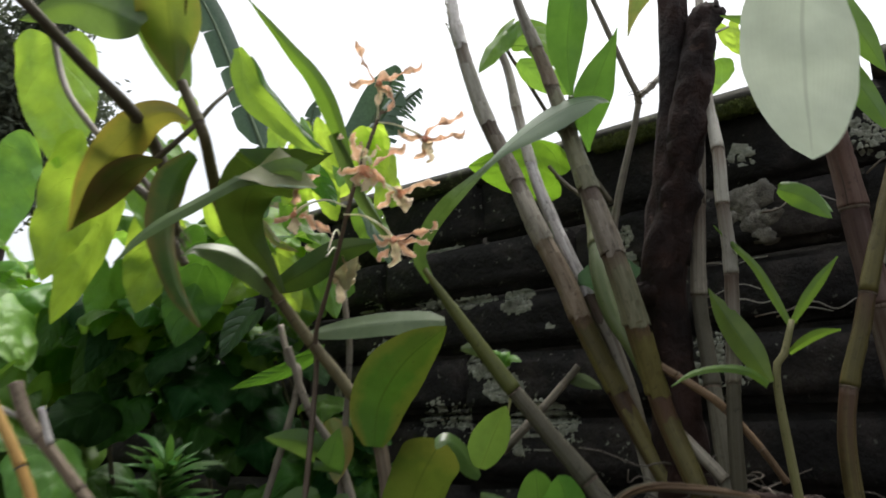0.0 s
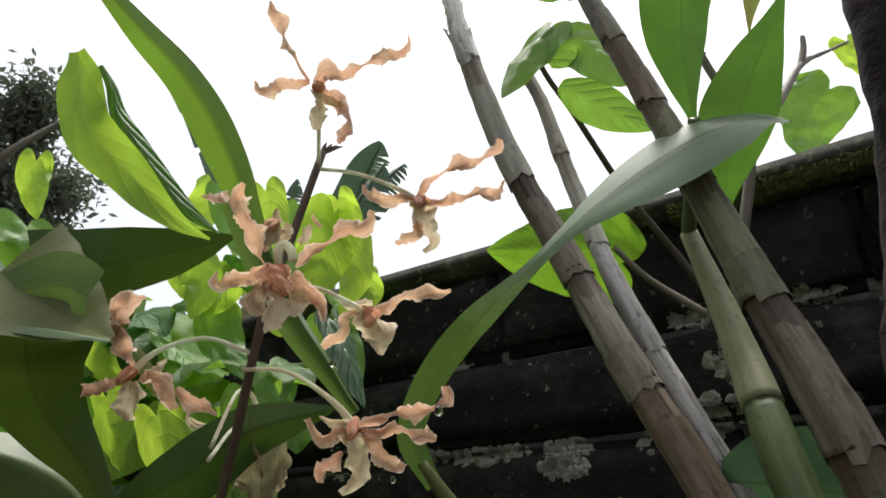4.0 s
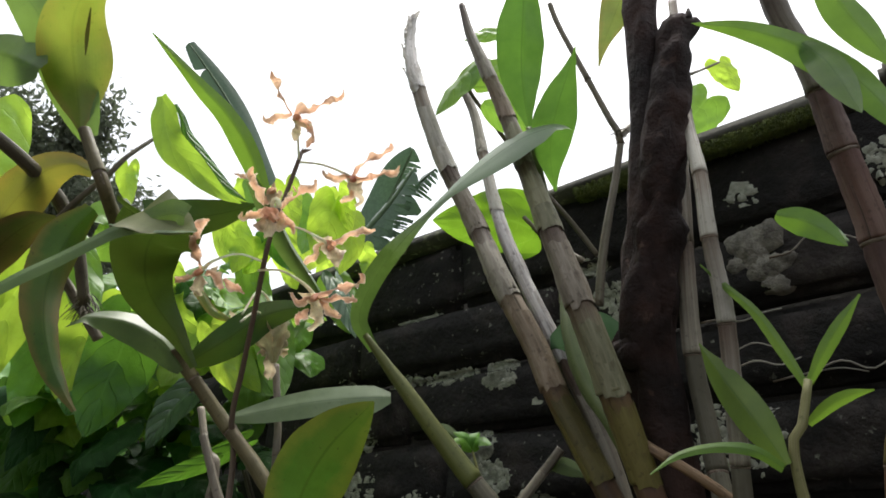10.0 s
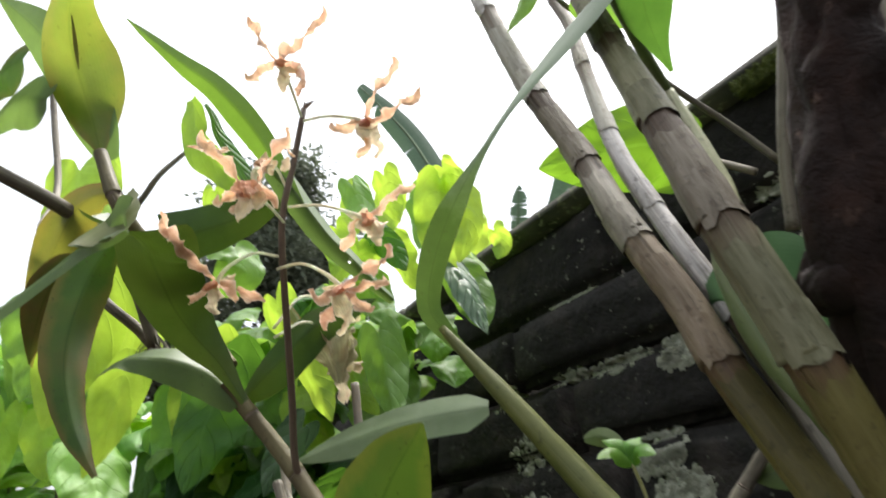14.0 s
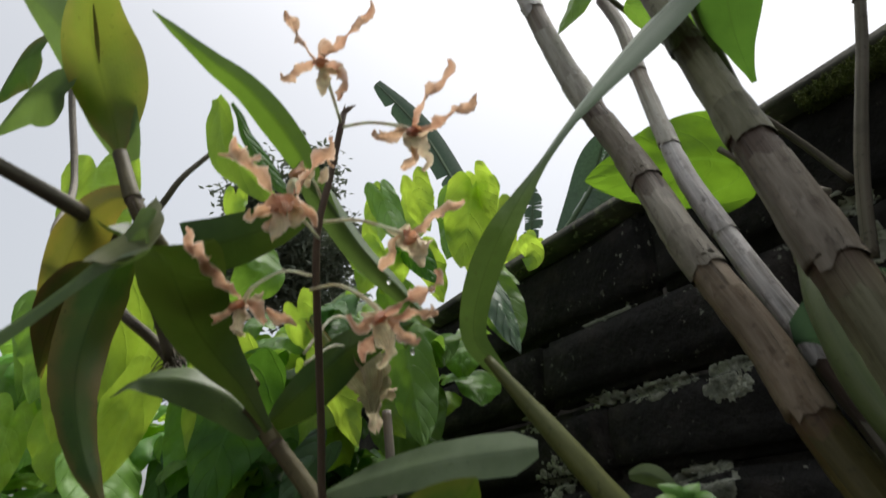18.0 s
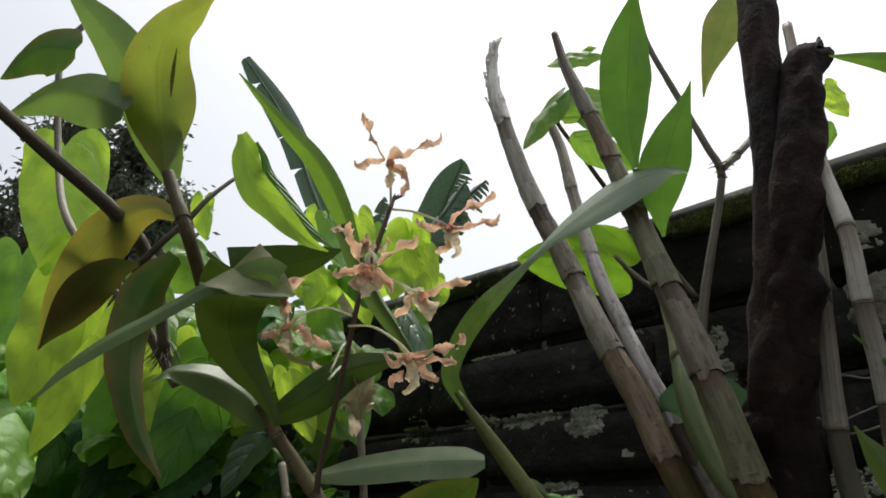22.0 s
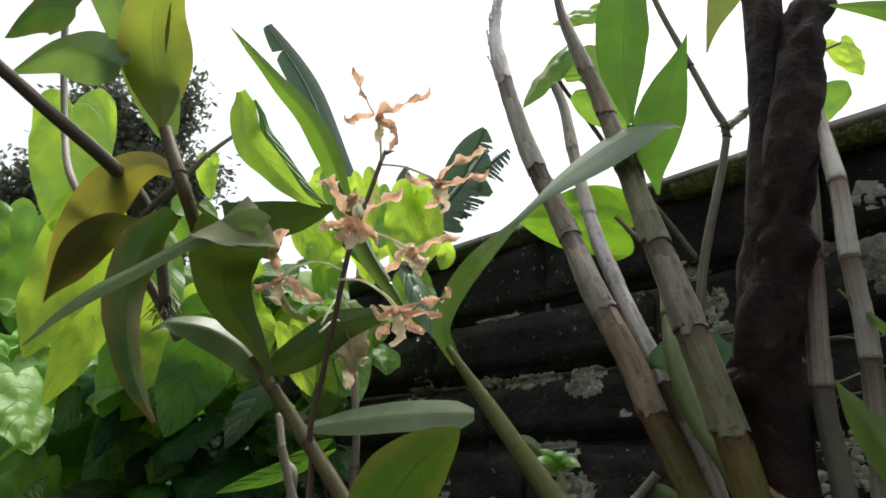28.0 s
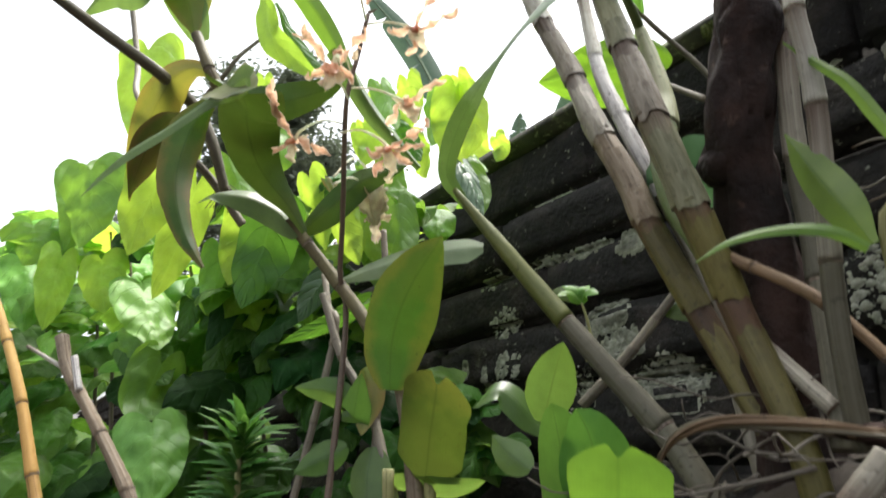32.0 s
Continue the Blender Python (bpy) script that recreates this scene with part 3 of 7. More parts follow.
def sheath(pts, a, b, radius, material, parent, ragged=0.25, gap=0.0):
    """A thin dry sheath round a stretch of a stem, with a ragged edge."""
    cs, ws, length = curve(pts, 60)
    i0, i1 = int(a * 59), int(b * 59)
    bm = bmesh.new()
    uvl = bm.loops.layers.uv.new("UVMap")
    along = bm.loops.layers.uv.new("Along")
    sides, rings = 16, []
    side = ws[i0].orthogonal().normalized()
    seed = random.random() * 50
    n = max(4, i1 - i0)
    for i in range(n + 1):
        x = a + (b - a) * i / n
        c, w = cs[min(59, int(x * 59))].lerp(cs[min(59, int(x * 59) + 1)], x * 59 % 1), ws[min(59, int(x * 59))]
        side = (side - w * side.dot(w)).normalized()
        other = w.cross(side)
        r = lerp_list(radius, x)
        ring = []
        for k in range(sides):
            t = 2 * math.pi * k / sides
            end = ragged * 0.02 * noise.noise(Vector((math.cos(t) * 3, math.sin(t) * 3, seed))) if i in (0, n) else 0
            ring.append(bm.verts.new(c + w * end + (side * math.cos(t) + other * math.sin(t)) * r * (1.0 + 0.05 * noise.noise(Vector((math.cos(t) * 3, i * 0.5, seed))))))
        rings.append(ring)
    for i in range(n):
        for k in range(sides):
            if gap and k / sides < gap:
                continue
            f = bm.faces.new((rings[i][k], rings[i][(k + 1) % sides], rings[i + 1][(k + 1) % sides], rings[i + 1][k]))
            for lp, (uu, vv) in zip(f.loops, ((k, i), (k + 1, i), (k + 1, i + 1), (k, i + 1))):
                lp[uvl].uv = (uu / sides, vv / n * length * 6)
                lp[along].uv = (uu / sides, 0.5 + 0.5 * vv / n)
    return part("sheath", bm, material, parent)


def cane(name, pts, radius, material, parent, label="", joints=(), ring=NODE, swell=1.06, coats=(), flakes=0):
    """A jointed cane: a core, an internode between each two joints, in the coats given in turn, each ending in a ragged lip over the next (joints: their heights)."""
    ob = tube(name, pts, [r * 0.86 for r in radius], material, parent, label, rough=0.02)
    cs, ws, _ = curve(pts, 240)
    joints = [min(range(2, 238), key=lambda i: abs(cs[i].z - h)) / 239 for h in joints]
    ends = [0.0, *joints, 1.0]
    for k, (a, b) in enumerate(zip(ends, ends[1:])):
        i0, i1 = int(a * 239), int(b * 239)
        cut = [cs[i0 + round((i1 - i0) * q / 6)] for q in range(7)]
        base = [lerp_list(radius, a + (b - a) * q / 6) for q in range(7)]
        form = (0.93, 0.95, 0.955, 0.96, 0.975, 1.0, 1.04) if k else (1.0, 0.98, 0.97, 0.97, 0.98, 1.0, 1.04)
        coat = coats[k % len(coats)] if coats else material
        tube("internode", cut, [r * f for r, f in zip(base, form)], coat, ob, steps=26, sides=20, rough=0.035)
        if b < 1 and base[6] > 0.0034 and flakes:
            sheath(pts, b - 0.03, b + 0.006, [r * 1.06 for r in radius], coat, ob, ragged=0.16, gap=random.choice((0.0, 0.2, 0.35)))
        if flakes and base[3] > 0.0042:
            sheath(pts, a + (b - a) * random.uniform(0.12, 0.3), b - (b - a) * random.uniform(0.02, 0.15), [r * 1.03 for r in radius], coat, ob, ragged=0.4, gap=random.uniform(0.5, 0.75))
    for j in () if flakes else joints:
        i = min(238, max(1, int(j * 239)))
        r = lerp_list(radius, j) * 0.97
        c, w = cs[i], ws[i]
        tilt = w.orthogonal().normalized() * r * random.uniform(-0.15, 0.15)
        w2 = w * r
        tube("node_ring", [c + w2 * 0.02 + tilt * 0.2, c + w2 * 0.10, c + w2 * 0.2, c + w2 * 0.32], [r * 1.0, r * swell, r * swell * 0.99, r * 0.97], ring, ob, steps=7, sides=18, rough=0.04)
    return ob


def shape(kind, t):
    """Half width of a leaf, of 1, at t of its length."""
    if kind == "strap":
        return min(1.0, (t / 0.12 + 0.25) ** 0.7) * (1 - max(0.0, (t - 0.45) / 0.55) ** 2.2) if t < 1 else 0.0
    if kind == "lance":
        return math.sin(math.pi * min(1, t * 0.96 + 0.04) ** 0.8) ** 0.8 if t < 1 else 0.0
    if kind == "oval":
        return max(0.0, math.sin(math.pi * (0.05 + 0.95 * t)) ** 0.6) if t < 1 else 0.0
    if kind == "blunt":
        return min(1.0, (t / 0.2 + 0.2)) ** 0.8 * (1 - max(0.0, (t - 0.75) / 0.25) ** 3 * 0.75)
    if kind == "heart":
        return (1 - t) ** 0.85 * (0.90 + 1.05 * t) if t < 1 else 0.0
    return 1 - t


def leaf(name, pts, width, material, parent=None, label="", kind="lance", roll=0.0, fold=14.0, wave=0.0, face=(0.0, -1.0, -0.35), twist=0.0, nl=22, nw=10, droop=0.0, ragged=0.0):
    """A leaf blade along its midrib pts. roll turns it about the midrib, fold closes its two halves, wave ruffles the edge."""
    if kind == "heart":
        nl, nw = 42, 16
    if kind == "free":
        nl, nw = max(nl, 36), max(nw, 12)
    cs, ws, length = curve(pts, nl + 1)
    bm = bmesh.new()
    uvl = bm.loops.layers.uv.new("UVMap")
    rows = []
    seed = random.random() * 90
    up = Vector(face).normalized()
    for i, (c, w) in enumerate(zip(cs, ws)):
        t = i / nl
        nrm = up - w * up.dot(w)
        if nrm.length < 0.05:
            nrm = w.orthogonal()
        nrm.normalize()
        nrm = Matrix.Rotation(radians(lerp_list(roll, t) + twist * t), 3, w) @ nrm
        side = w.cross(nrm)
        h = max(smooth_list(width, t), 0.0004) / 2 if kind == "free" else max(shape(kind, t), 0.02) * lerp_list(width, t) / 2
        row = []
        for k in range(nw + 1):
            x = k / nw * 2 - 1
            back = 0.0
            if kind == "heart":
                back = -length * 0.20 * math.sin(math.pi * min(1.0, abs(x) * 0.93)) ** 0.75 * max(0, 1 - t * 2.2)
            if kind == "blunt":
                back = length * 0.05 * math.cos(x * math.pi) * -1 * max(0, t - 0.9) * 10
            rise = -abs(x) * h * math.tan(radians(fold)) if fold else 0.0
            rise -= droop * abs(x) ** 2 * h
            rise += wave * h * math.sin(t * 17 + seed + (1.5 if x > 0 else 0)) * abs(x) ** 2
            rise += 0.07 * h * noise.noise(Vector((x * 1.2, t * 4, seed)))
            if kind == "heart":
                # the blade is quilted between its long veins
                rise += h * (0.022 * math.cos(6.283 * (t * 6 - abs(x) * 1.7)) * min(1, abs(x) * 2.5) * min(1, 2 - 2 * abs(x)) + 0.10 * noise.noise(Vector((x * 3.2, t * 6.5, seed + 4))))
            edge = 1 + (0.05 * noise.noise(Vector((t * 7, 3 if x > 0 else 8, seed))) if abs(x) > 0.9 else 0) - (ragged * max(0, noise.noise(Vector((t * 30, seed, 0)))) if abs(x) > 0.75 else 0)
            row.append(bm.verts.new(c + side * (x * h * edge) + nrm * rise + w * back))
        rows.append(row)
    for i in range(nl):
        for k in range(nw):
            f = bm.faces.new((rows[i][k], rows[i][k + 1], rows[i + 1][k + 1], rows[i + 1][k]))
            for lp, (uu, vv) in zip(f.loops, ((k, i), (k + 1, i), (k + 1, i + 1), (k, i + 1))):
                lp[uvl].uv = (uu / nw, vv / nl)
    return part(name, bm, material, parent, label)


def ribbon(name, start, end, width, material, parent, turns=1.2, beads=3):
    """A twisted petal from start to end: rounded lobes in a row with thin necks between, the tip curled."""
    a, b = Vector(start), Vector(end)
    way = b - a
    length = way.length
    w0 = way.normalized()
    bow = Matrix.Rotation(random.uniform(0, 6.28), 3, w0) @ w0.orthogonal().normalized()
    mid1, mid2 = a + way * 0.35 + bow * length * 0.08, a + way * 0.7 - bow * length * 0.05
    nl, nw = 18 * beads, 8
    cs, ws, _ = curve([a, mid1, mid2, b, b + (w0 * 0.4 + bow) * length * 0.07], nl + 1)
    bm = bmesh.new()
    uvl = bm.loops.layers.uv.new("UVMap")
    rows = []
    side = w0.orthogonal().normalized()
    seed = random.random() * 40
    spin0 = random.uniform(0, 3.1)
    for i, (c, w) in enumerate(zip(cs, ws)):
        t = i / nl
        side = (side - w * side.dot(w)).normalized()
        s = Matrix.Rotation(spin0 + turns * math.pi * (t + 0.06 * math.sin(t * beads * 6.283)), 3, w) @ side
        nrm = w.cross(s)
        q = t * beads
        lobe = math.sin(math.pi * (q % 1.0)) ** 0.8 if i < nl else 0.0
        size = (0.72, 1.0, 0.85)[min(int(q), beads - 1)]
        h = width / 2 * (0.20 + 0.80 * lobe * size) * (1.0 if t < 0.94 else max(0.15, (1 - t) / 0.06))
        row = []
        for k in range(nw + 1):
            x = k / nw * 2 - 1
            ruff = 0.26 * h * math.sin(t * 30 + seed + x * 1.5) * abs(x) ** 2 + 0.9 * h * x * x
            row.append(bm.verts.new(c + s * x * h * (1 + 0.14 * noise.noise(Vector((t * 15, x * 2, seed)))) + nrm * (ruff + 0.25 * h * noise.noise(Vector((t * 16, x, seed + 7))))))
        rows.append(row)
    for i in range(nl):
        for k in range(nw):
            f = bm.faces.new((rows[i][k], rows[i][k + 1], rows[i + 1][k + 1], rows[i + 1][k]))
            for lp, (uu, vv) in zip(f.loops, ((k, i), (k + 1, i), (k + 1, i + 1), (k, i + 1))):
                lp[uvl].uv = (uu / nw, vv / nl)
    return part(name, bm, material, parent)


def petal(name, pts, width, material, parent, face, cup=0.8):
    """A thin petal: lobes and necks along a spine, each lobe cupped the other way round from the last, the rim ruffled."""
    nl, nw = 8 * (len(pts) - 1), 10
    cs, ws, length = curve(pts, nl + 1)
    bm = bmesh.new()
    uvl = bm.loops.layers.uv.new("UVMap")
    rows, seed, up = [], random.random() * 60, Vector(face)
    for i, (c, w) in enumerate(zip(cs, ws)):
        t = i / nl
        nrm = (up - w * up.dot(w)).normalized()
        turn = 0.75 * math.sin(length * t * 420 + seed)
        nrm = Matrix.Rotation(turn, 3, w) @ nrm
        side = w.cross(nrm)
        h = max(smooth_list(width, t), 0.0003) * 0.44 / math.cos(turn)
        bend = cup * math.cos(length * t * 260 + seed * 2)
        row = []
        for k in range(nw + 1):
            x = k / nw * 2 - 1
            rise = bend * h * x * x + 0.0016 * min(1, h / 0.002) * abs(x) ** 3 * noise.noise(Vector((t * length * 900, 2 if x > 0 else 9, seed))) + 0.22 * h * noise.noise(Vector((t * length * 500, x * 1.5, seed + 5)))
            edge = 1 + (0.22 * noise.noise(Vector((t * length * 1100, 4 if x > 0 else 7, seed))) if abs(x) > 0.7 else 0)
            row.append(bm.verts.new(c + side * x * h * edge + nrm * rise))
        rows.append(row)
    for i in range(nl):
        for k in range(nw):
            f = bm.faces.new((rows[i][k], rows[i][k + 1], rows[i + 1][k + 1], rows[i + 1][k]))
            for lp, (uu, vv) in zip(f.loops, ((k, i), (k + 1, i), (k + 1, i + 1), (k, i + 1))):
                lp[uvl].uv = (uu / nw, vv / nl)
    return part(name, bm, material, parent)


def bloom(centre, parent, label=""):
    """The short column at the heart of an open flower; its petals are added to it."""
    c = Vector(centre)
    return tube("flower", [c + Vector((0, 0.004, 0.003)), c + Vector((0, 0.001, 0.001)), c + Vector((0, -0.002, -0.001)), c + Vector((0, -0.004, -0.003))], [0.0010, 0.0017, 0.0016, 0.0008], THROAT, parent, label, sides=10, steps=10)


def flower(centre, tips, lip, parent, label="", pale=False, stalk=None):
    """An orchid flower with long twisted petals (tips and lip in centimetres from its centre)."""
    c = Vector(centre)
    lipv = Vector(lip) / 100
    w = lipv.normalized()
    mt = PETAL_PALE if pale else PETAL
    # the column and the throat
    ob = tube("flower", [c - w * 0.003 + Vector((0, 0.002, 0.001)), c, c + w * 0.003 + Vector((0, -0.002, 0)), c + w * 0.005 + Vector((0, -0.003, -0.0005))], [0.0010, 0.0016, 0.0015, 0.0007], THROAT, parent, label, sides=10, steps=10)
    for tip in tips:
        ribbon("petal", c, c + Vector(tip) / 100, 0.0057, mt, ob, turns=random.choice((0.9, 1.3, 1.7)), beads=3 if Vector(tip).length > 1.7 else 2)
    tilt = Vector((0.1, -1, -0.1))
    leaf("lip", [c, c + lipv * 0.35 + tilt * 0.0015, c + lipv * 0.75 + tilt * 0.001, c + lipv], 0.0064, LIP, ob, kind="blunt", fold=-18, wave=0.5, nl=14, nw=8)
    for sgn in (-1, 1):
        s = w.cross(Vector((0, -1, 0))).normalized() * sgn
        leaf("side_lobe", [c + w * 0.001, c + w * 0.003 + s * 0.0035 + tilt * 0.002, c + w * 0.0075 + s * 0.0045 + tilt * 0.003], 0.0052, LIP, ob, kind="oval", fold=-10, wave=0.3, nl=8, nw=6, roll=30 * sgn)
    return ob

from mathutils.bvhtree import BVHTree

# ---- the ground ----
MOUND = (0.17, 0.43)


def ground_height(x, y):
    d = math.hypot(x - MOUND[0], y - MOUND[1])
    return 0.075 * math.exp(-(d / 0.13) ** 2) + 0.032 * math.exp(-(math.hypot(x - 0.185, y - 0.41) / 0.05) ** 2) + (0.012 * noise.noise(Vector((x * 6, y * 6, 0))) if d < 6 else 0)


bm = bmesh.new()
ticks = [-400, -120, -40, -15, -7, -4] + [-3 + 0.06 * k for k in range(50)] + [0.02 * k for k in range(35)] + [0.72 + 0.06 * k for k in range(39)] + [4, 7, 15, 40, 120, 400]
grid = [[bm.verts.new((x, y, ground_height(x, y))) for x in ticks] for y in ticks]
for r0, r1 in zip(grid, grid[1:]):
    for k in range(len(ticks) - 1):
        bm.faces.new((r0[k], r0[k + 1], r1[k + 1], r1[k]))
ground = tagged(part("ground", bm, SOIL), "dark damp soil with leaf litter", "ground", kind="structure")

# ---- the garden wall, mossy bricks under a thin coping ----
WN, WU, WD = Vector((0.5593, 0.829, 0)), Vector((0.829, -0.5593, 0)), 0.5573


def on_wall(s, z, depth=0.0):
    """A place s metres along the wall's face, z high, depth into it."""
    return WN * (WD + depth) + WU * s + Vector((0, 0, z))


def wall_block(s0, s1, z0, z1, d0, d1, cuts=0, rough=0.0, seed=0.0, bevel=0.004):
    bm = bmesh.new()
    bmesh.ops.create_cube(bm, size=1.0)
    for v in bm.verts:
        v.co = Vector((s0 + (v.co.x + 0.5) * (s1 - s0), d0 + (v.co.y + 0.5) * (d1 - d0), z0 + (v.co.z + 0.5) * (z1 - z0)))
    if bevel:
        bmesh.ops.bevel(bm, geom=bm.edges[:], offset=bevel, segments=2, affect="EDGES")
    if cuts:
        bmesh.ops.subdivide_edges(bm, edges=[e for e in bm.edges if e.calc_length() > 0.03], cuts=cuts, use_grid_fill=True)
    for v in bm.verts:
        q = v.co * 30 + Vector((seed, 0, 0))
        v.co.y += rough * noise.noise(q)
        v.co.z += rough * 0.5 * noise.noise(q * 1.3 + Vector((9, 0, 0)))
    return bm


WALL_TURN = Matrix((WU, WN, Vector((0, 0, 1)))).transposed().to_4x4()
wall = tagged(part("wall_garden", wall_block(-5.2, 1.5, -0.02, 0.392, 0.012, 0.13, cuts=0, bevel=0.002), MORTAR), "old garden wall of black mossy bricks", "wall", kind="structure")
wall.matrix_world = Matrix.Translation(WN * WD) @ WALL_TURN
COURSES = [(0.332, 0.395), (0.279, 0.327), (0.225, 0.274), (0.170, 0.219), (0.114, 0.164), (0.059, 0.108), (0.002, 0.053)]

# ---- builds the coping in slabs ----
for k, (a, b) in enumerate(((-5.2, -4.3), (-4.294, -3.4), (-3.394, -2.606), (-2.6, -1.9), (-1.894, -1.21), (-1.204, -0.60), (-0.594, 0.02), (0.026, 0.70), (0.706, 1.5))):
    cp = tagged(part("coping_slab", wall_block(a, b, 0.3965, 0.409 + 0.0015 * (k % 2), -0.012, 0.15, cuts=5, rough=0.0035, seed=k * 3.1, bevel=0.003), COPING), "thin weathered coping slab on the brick wall", "coping", group="coping of the garden wall", kind="structure")
    cp.matrix_world = wall.matrix_world

# ---- moss along the ledge under the coping ----
rnd = random.Random(5)
co, fs = [], []
for k in range(26000):
    s = rnd.uniform(-1.0, 0.3) if k % 5 == 0 else rnd.uniform(-0.20, 0.03)
    lush = noise.noise(Vector((s * 11, 2, 0))) + (0.30 if -0.18 < s < 0.0 else -0.12)
    if lush < 0:
        continue
    tall = 0.003 + 0.007 * min(1, lush * 1.6)
    q = on_wall(s, 0.3945 + rnd.uniform(-tall, tall * 0.3), rnd.uniform(-0.0165, -0.004))
    d = Vector((rnd.gauss(-0.3, 0.6), rnd.gauss(-0.5, 0.6), rnd.gauss(0.55, 0.5))).normalized()
    e = d.orthogonal().normalized() * rnd.uniform(0.0003, 0.0006)
    f = d.cross(e)
    ln = rnd.uniform(0.0010, 0.0028)
    i = len(co)
    co += [q + e, q - e * 0.5 + f, q - e * 0.5 - f, q + d * ln]
    fs += [(i, i + 1, i + 3), (i + 1, i + 2, i + 3), (i + 2, i, i + 3)]
moss = bpy.data.meshes.new("moss")
moss.from_pydata(co, [], fs)
moss.materials.append(MOSS)
tagged(new("moss", moss), "yellow-green moss along the ledge of the wall", "moss", kind="stuff")

patch = thing("plaster_patch", "crumbling patch of pale plaster on the brick wall", "plaster")
rnd = random.Random(14)
for s, z, r in ((-0.070, 0.318, 0.013), (-0.056, 0.322, 0.012), (-0.066, 0.310, 0.010), (-0.064, 0.300, 0.011), (-0.053, 0.302, 0.009), (-0.078, 0.306, 0.007), (-0.057, 0.289, 0.008)):
    bm = bmesh.new()
    rings = []
    ph = rnd.uniform(0, 40)
    for k, (grow, deep) in enumerate(((1.08, 0.004), (1.0, -0.005), (0.8, -0.0075), (0.35, -0.0085))):
        row = []
        for q in range(22):
            a = 6.2832 * q / 22
            rr = r * grow * (1 + 0.5 * noise.noise(Vector((math.cos(a) * 1.7, math.sin(a) * 1.7, ph))) + 0.12 * noise.noise(Vector((math.cos(a) * 6, math.sin(a) * 6, ph))))
            row.append(bm.verts.new(on_wall(s + math.cos(a) * rr, z + math.sin(a) * rr * 0.9, deep + 0.0022 * noise.noise(Vector((a * 2, grow * 9, ph))))))
        rings.append(row)
    for r0, r1 in zip(rings, rings[1:]):
        for q in range(22):
            bm.faces.new((r0[q], r0[(q + 1) % 22], r1[(q + 1) % 22], r1[q]))
    bm.faces.new(rings[-1])
    bmesh.ops.recalc_face_normals(bm, faces=bm.faces)
    part("flake", bm, STONE, patch)

# ---- the house behind, with its eave ----
EN, EU = Vector((0.515, 0.857, 0)), Vector((0.857, -0.515, 0))
house = thing("house", "low house with grey plaster walls and a dark wooden eave", "house")
E0 = EN * -0.43


def house_block(name, u0, u1, n0, n1, z0, z1, mat):
    bm = bmesh.new()
    bmesh.ops.create_cube(bm, size=1.0)
    for v in bm.verts:
        v.co = E0 + EU * (u0 + (v.co.x + 0.5) * (u1 - u0)) + EN * (n0 + (v.co.y + 0.5) * (n1 - n0)) + Vector((0, 0, z0 + (v.co.z + 0.5) * (z1 - z0)))
    bmesh.ops.bevel(bm, geom=bm.edges[:], offset=0.008, segments=1, affect="EDGES")
    return part(name, bm, mat, house, smooth=False)


house_block("fascia_board", -13, -1.8, -0.05, 0.0, 2.42, 2.62, DARK_WOOD)
house_block("soffit", -13, -1.8, -0.9, -0.055, 2.46, 2.50, HOUSE_WALL)
house_block("wall", -13, -1.8, -1.1, -0.905, -0.1, 2.455, HOUSE_WALL)
house_block("roof", -13, -1.8, -4.5, -0.02, 2.625, 2.75, DARK_WOOD)

# ---- far trees, of many small leaves ----


def tree(name, base, height, spread, count, seed, label):
    rd = random.Random(seed)
    ob = thing(name, label, "tree")
    b = Vector(base)
    trunk = tube("trunk", [b, b + Vector((0.1, 0, height * 0.3)), b + Vector((0, 0.1, height * 0.6)), b + Vector((0.15, 0, height * 0.85))], [0.22, 0.16, 0.1, 0.04], BARK, ob)
    ends = []
    for k in range(16):
        a = rd.uniform(0, 6.28)
        z0 = height * rd.uniform(0.48, 0.82)
        r = spread * rd.uniform(0.45, 1.0)
        tip = b + Vector((math.cos(a) * r, math.sin(a) * r, min(height, z0 + rd.uniform(0.1, 0.4) * height)))
        st = b + Vector((0.05, 0.05, z0))
        tube("limb", [st, st.lerp(tip, 0.5) + Vector((0, 0, 0.15)), tip], [0.06, 0.035, 0.012], BARK, ob, sides=6, steps=8)
        ends += [st.lerp(tip, f) for f in (0.55, 0.75, 0.9, 1.0)]
    ends += [b + Vector((0, 0, height * f)) for f in (0.8, 0.9, 1.0)]
    co, fs = [], []
    for _ in range(count):
        c = rd.choice(ends) + Vector((rd.gauss(0, 1), rd.gauss(0, 1), rd.gauss(0, 0.8))) * spread * 0.15
        d = Vector((rd.gauss(0, 1), rd.gauss(0, 1), rd.gauss(-0.4, 0.8))).normalized()
        s = d.orthogonal().normalized()
        s = Matrix.Rotation(rd.uniform(0, 6.28), 3, d) @ s
        ln = rd.uniform(0.11, 0.21)
        i = len(co)
        co += [c, c + d * ln * 0.45 + s * ln * 0.2, c + d * ln, c + d * ln * 0.45 - s * ln * 0.2, c + d * ln * 0.5 + d.cross(s) * ln * 0.05]
        fs += [(i, i + 1, i + 4), (i + 1, i + 2, i + 4), (i + 2, i + 3, i + 4), (i + 3, i, i + 4)]
    me = bpy.data.meshes.new("crown")
    me.from_pydata(co, [], fs)
    me.uv_layers.new(name="UVMap")
    me.materials.append(TREE_LEAF)
    cr = new("crown", me)
    cr.parent = ob
    cr["kind"] = "stuff"
    return ob


tree("tree", (-7.8, 10.0, 0), 7.25, 1.7, 19000, 3, "tall leafy tree far behind the garden")
tree("tree", (-11.0, 10.0, 0), 6.0, 1.6, 11000, 4, "smaller dark tree beside the tall tree")

# ---- banana plants behind the wall ----


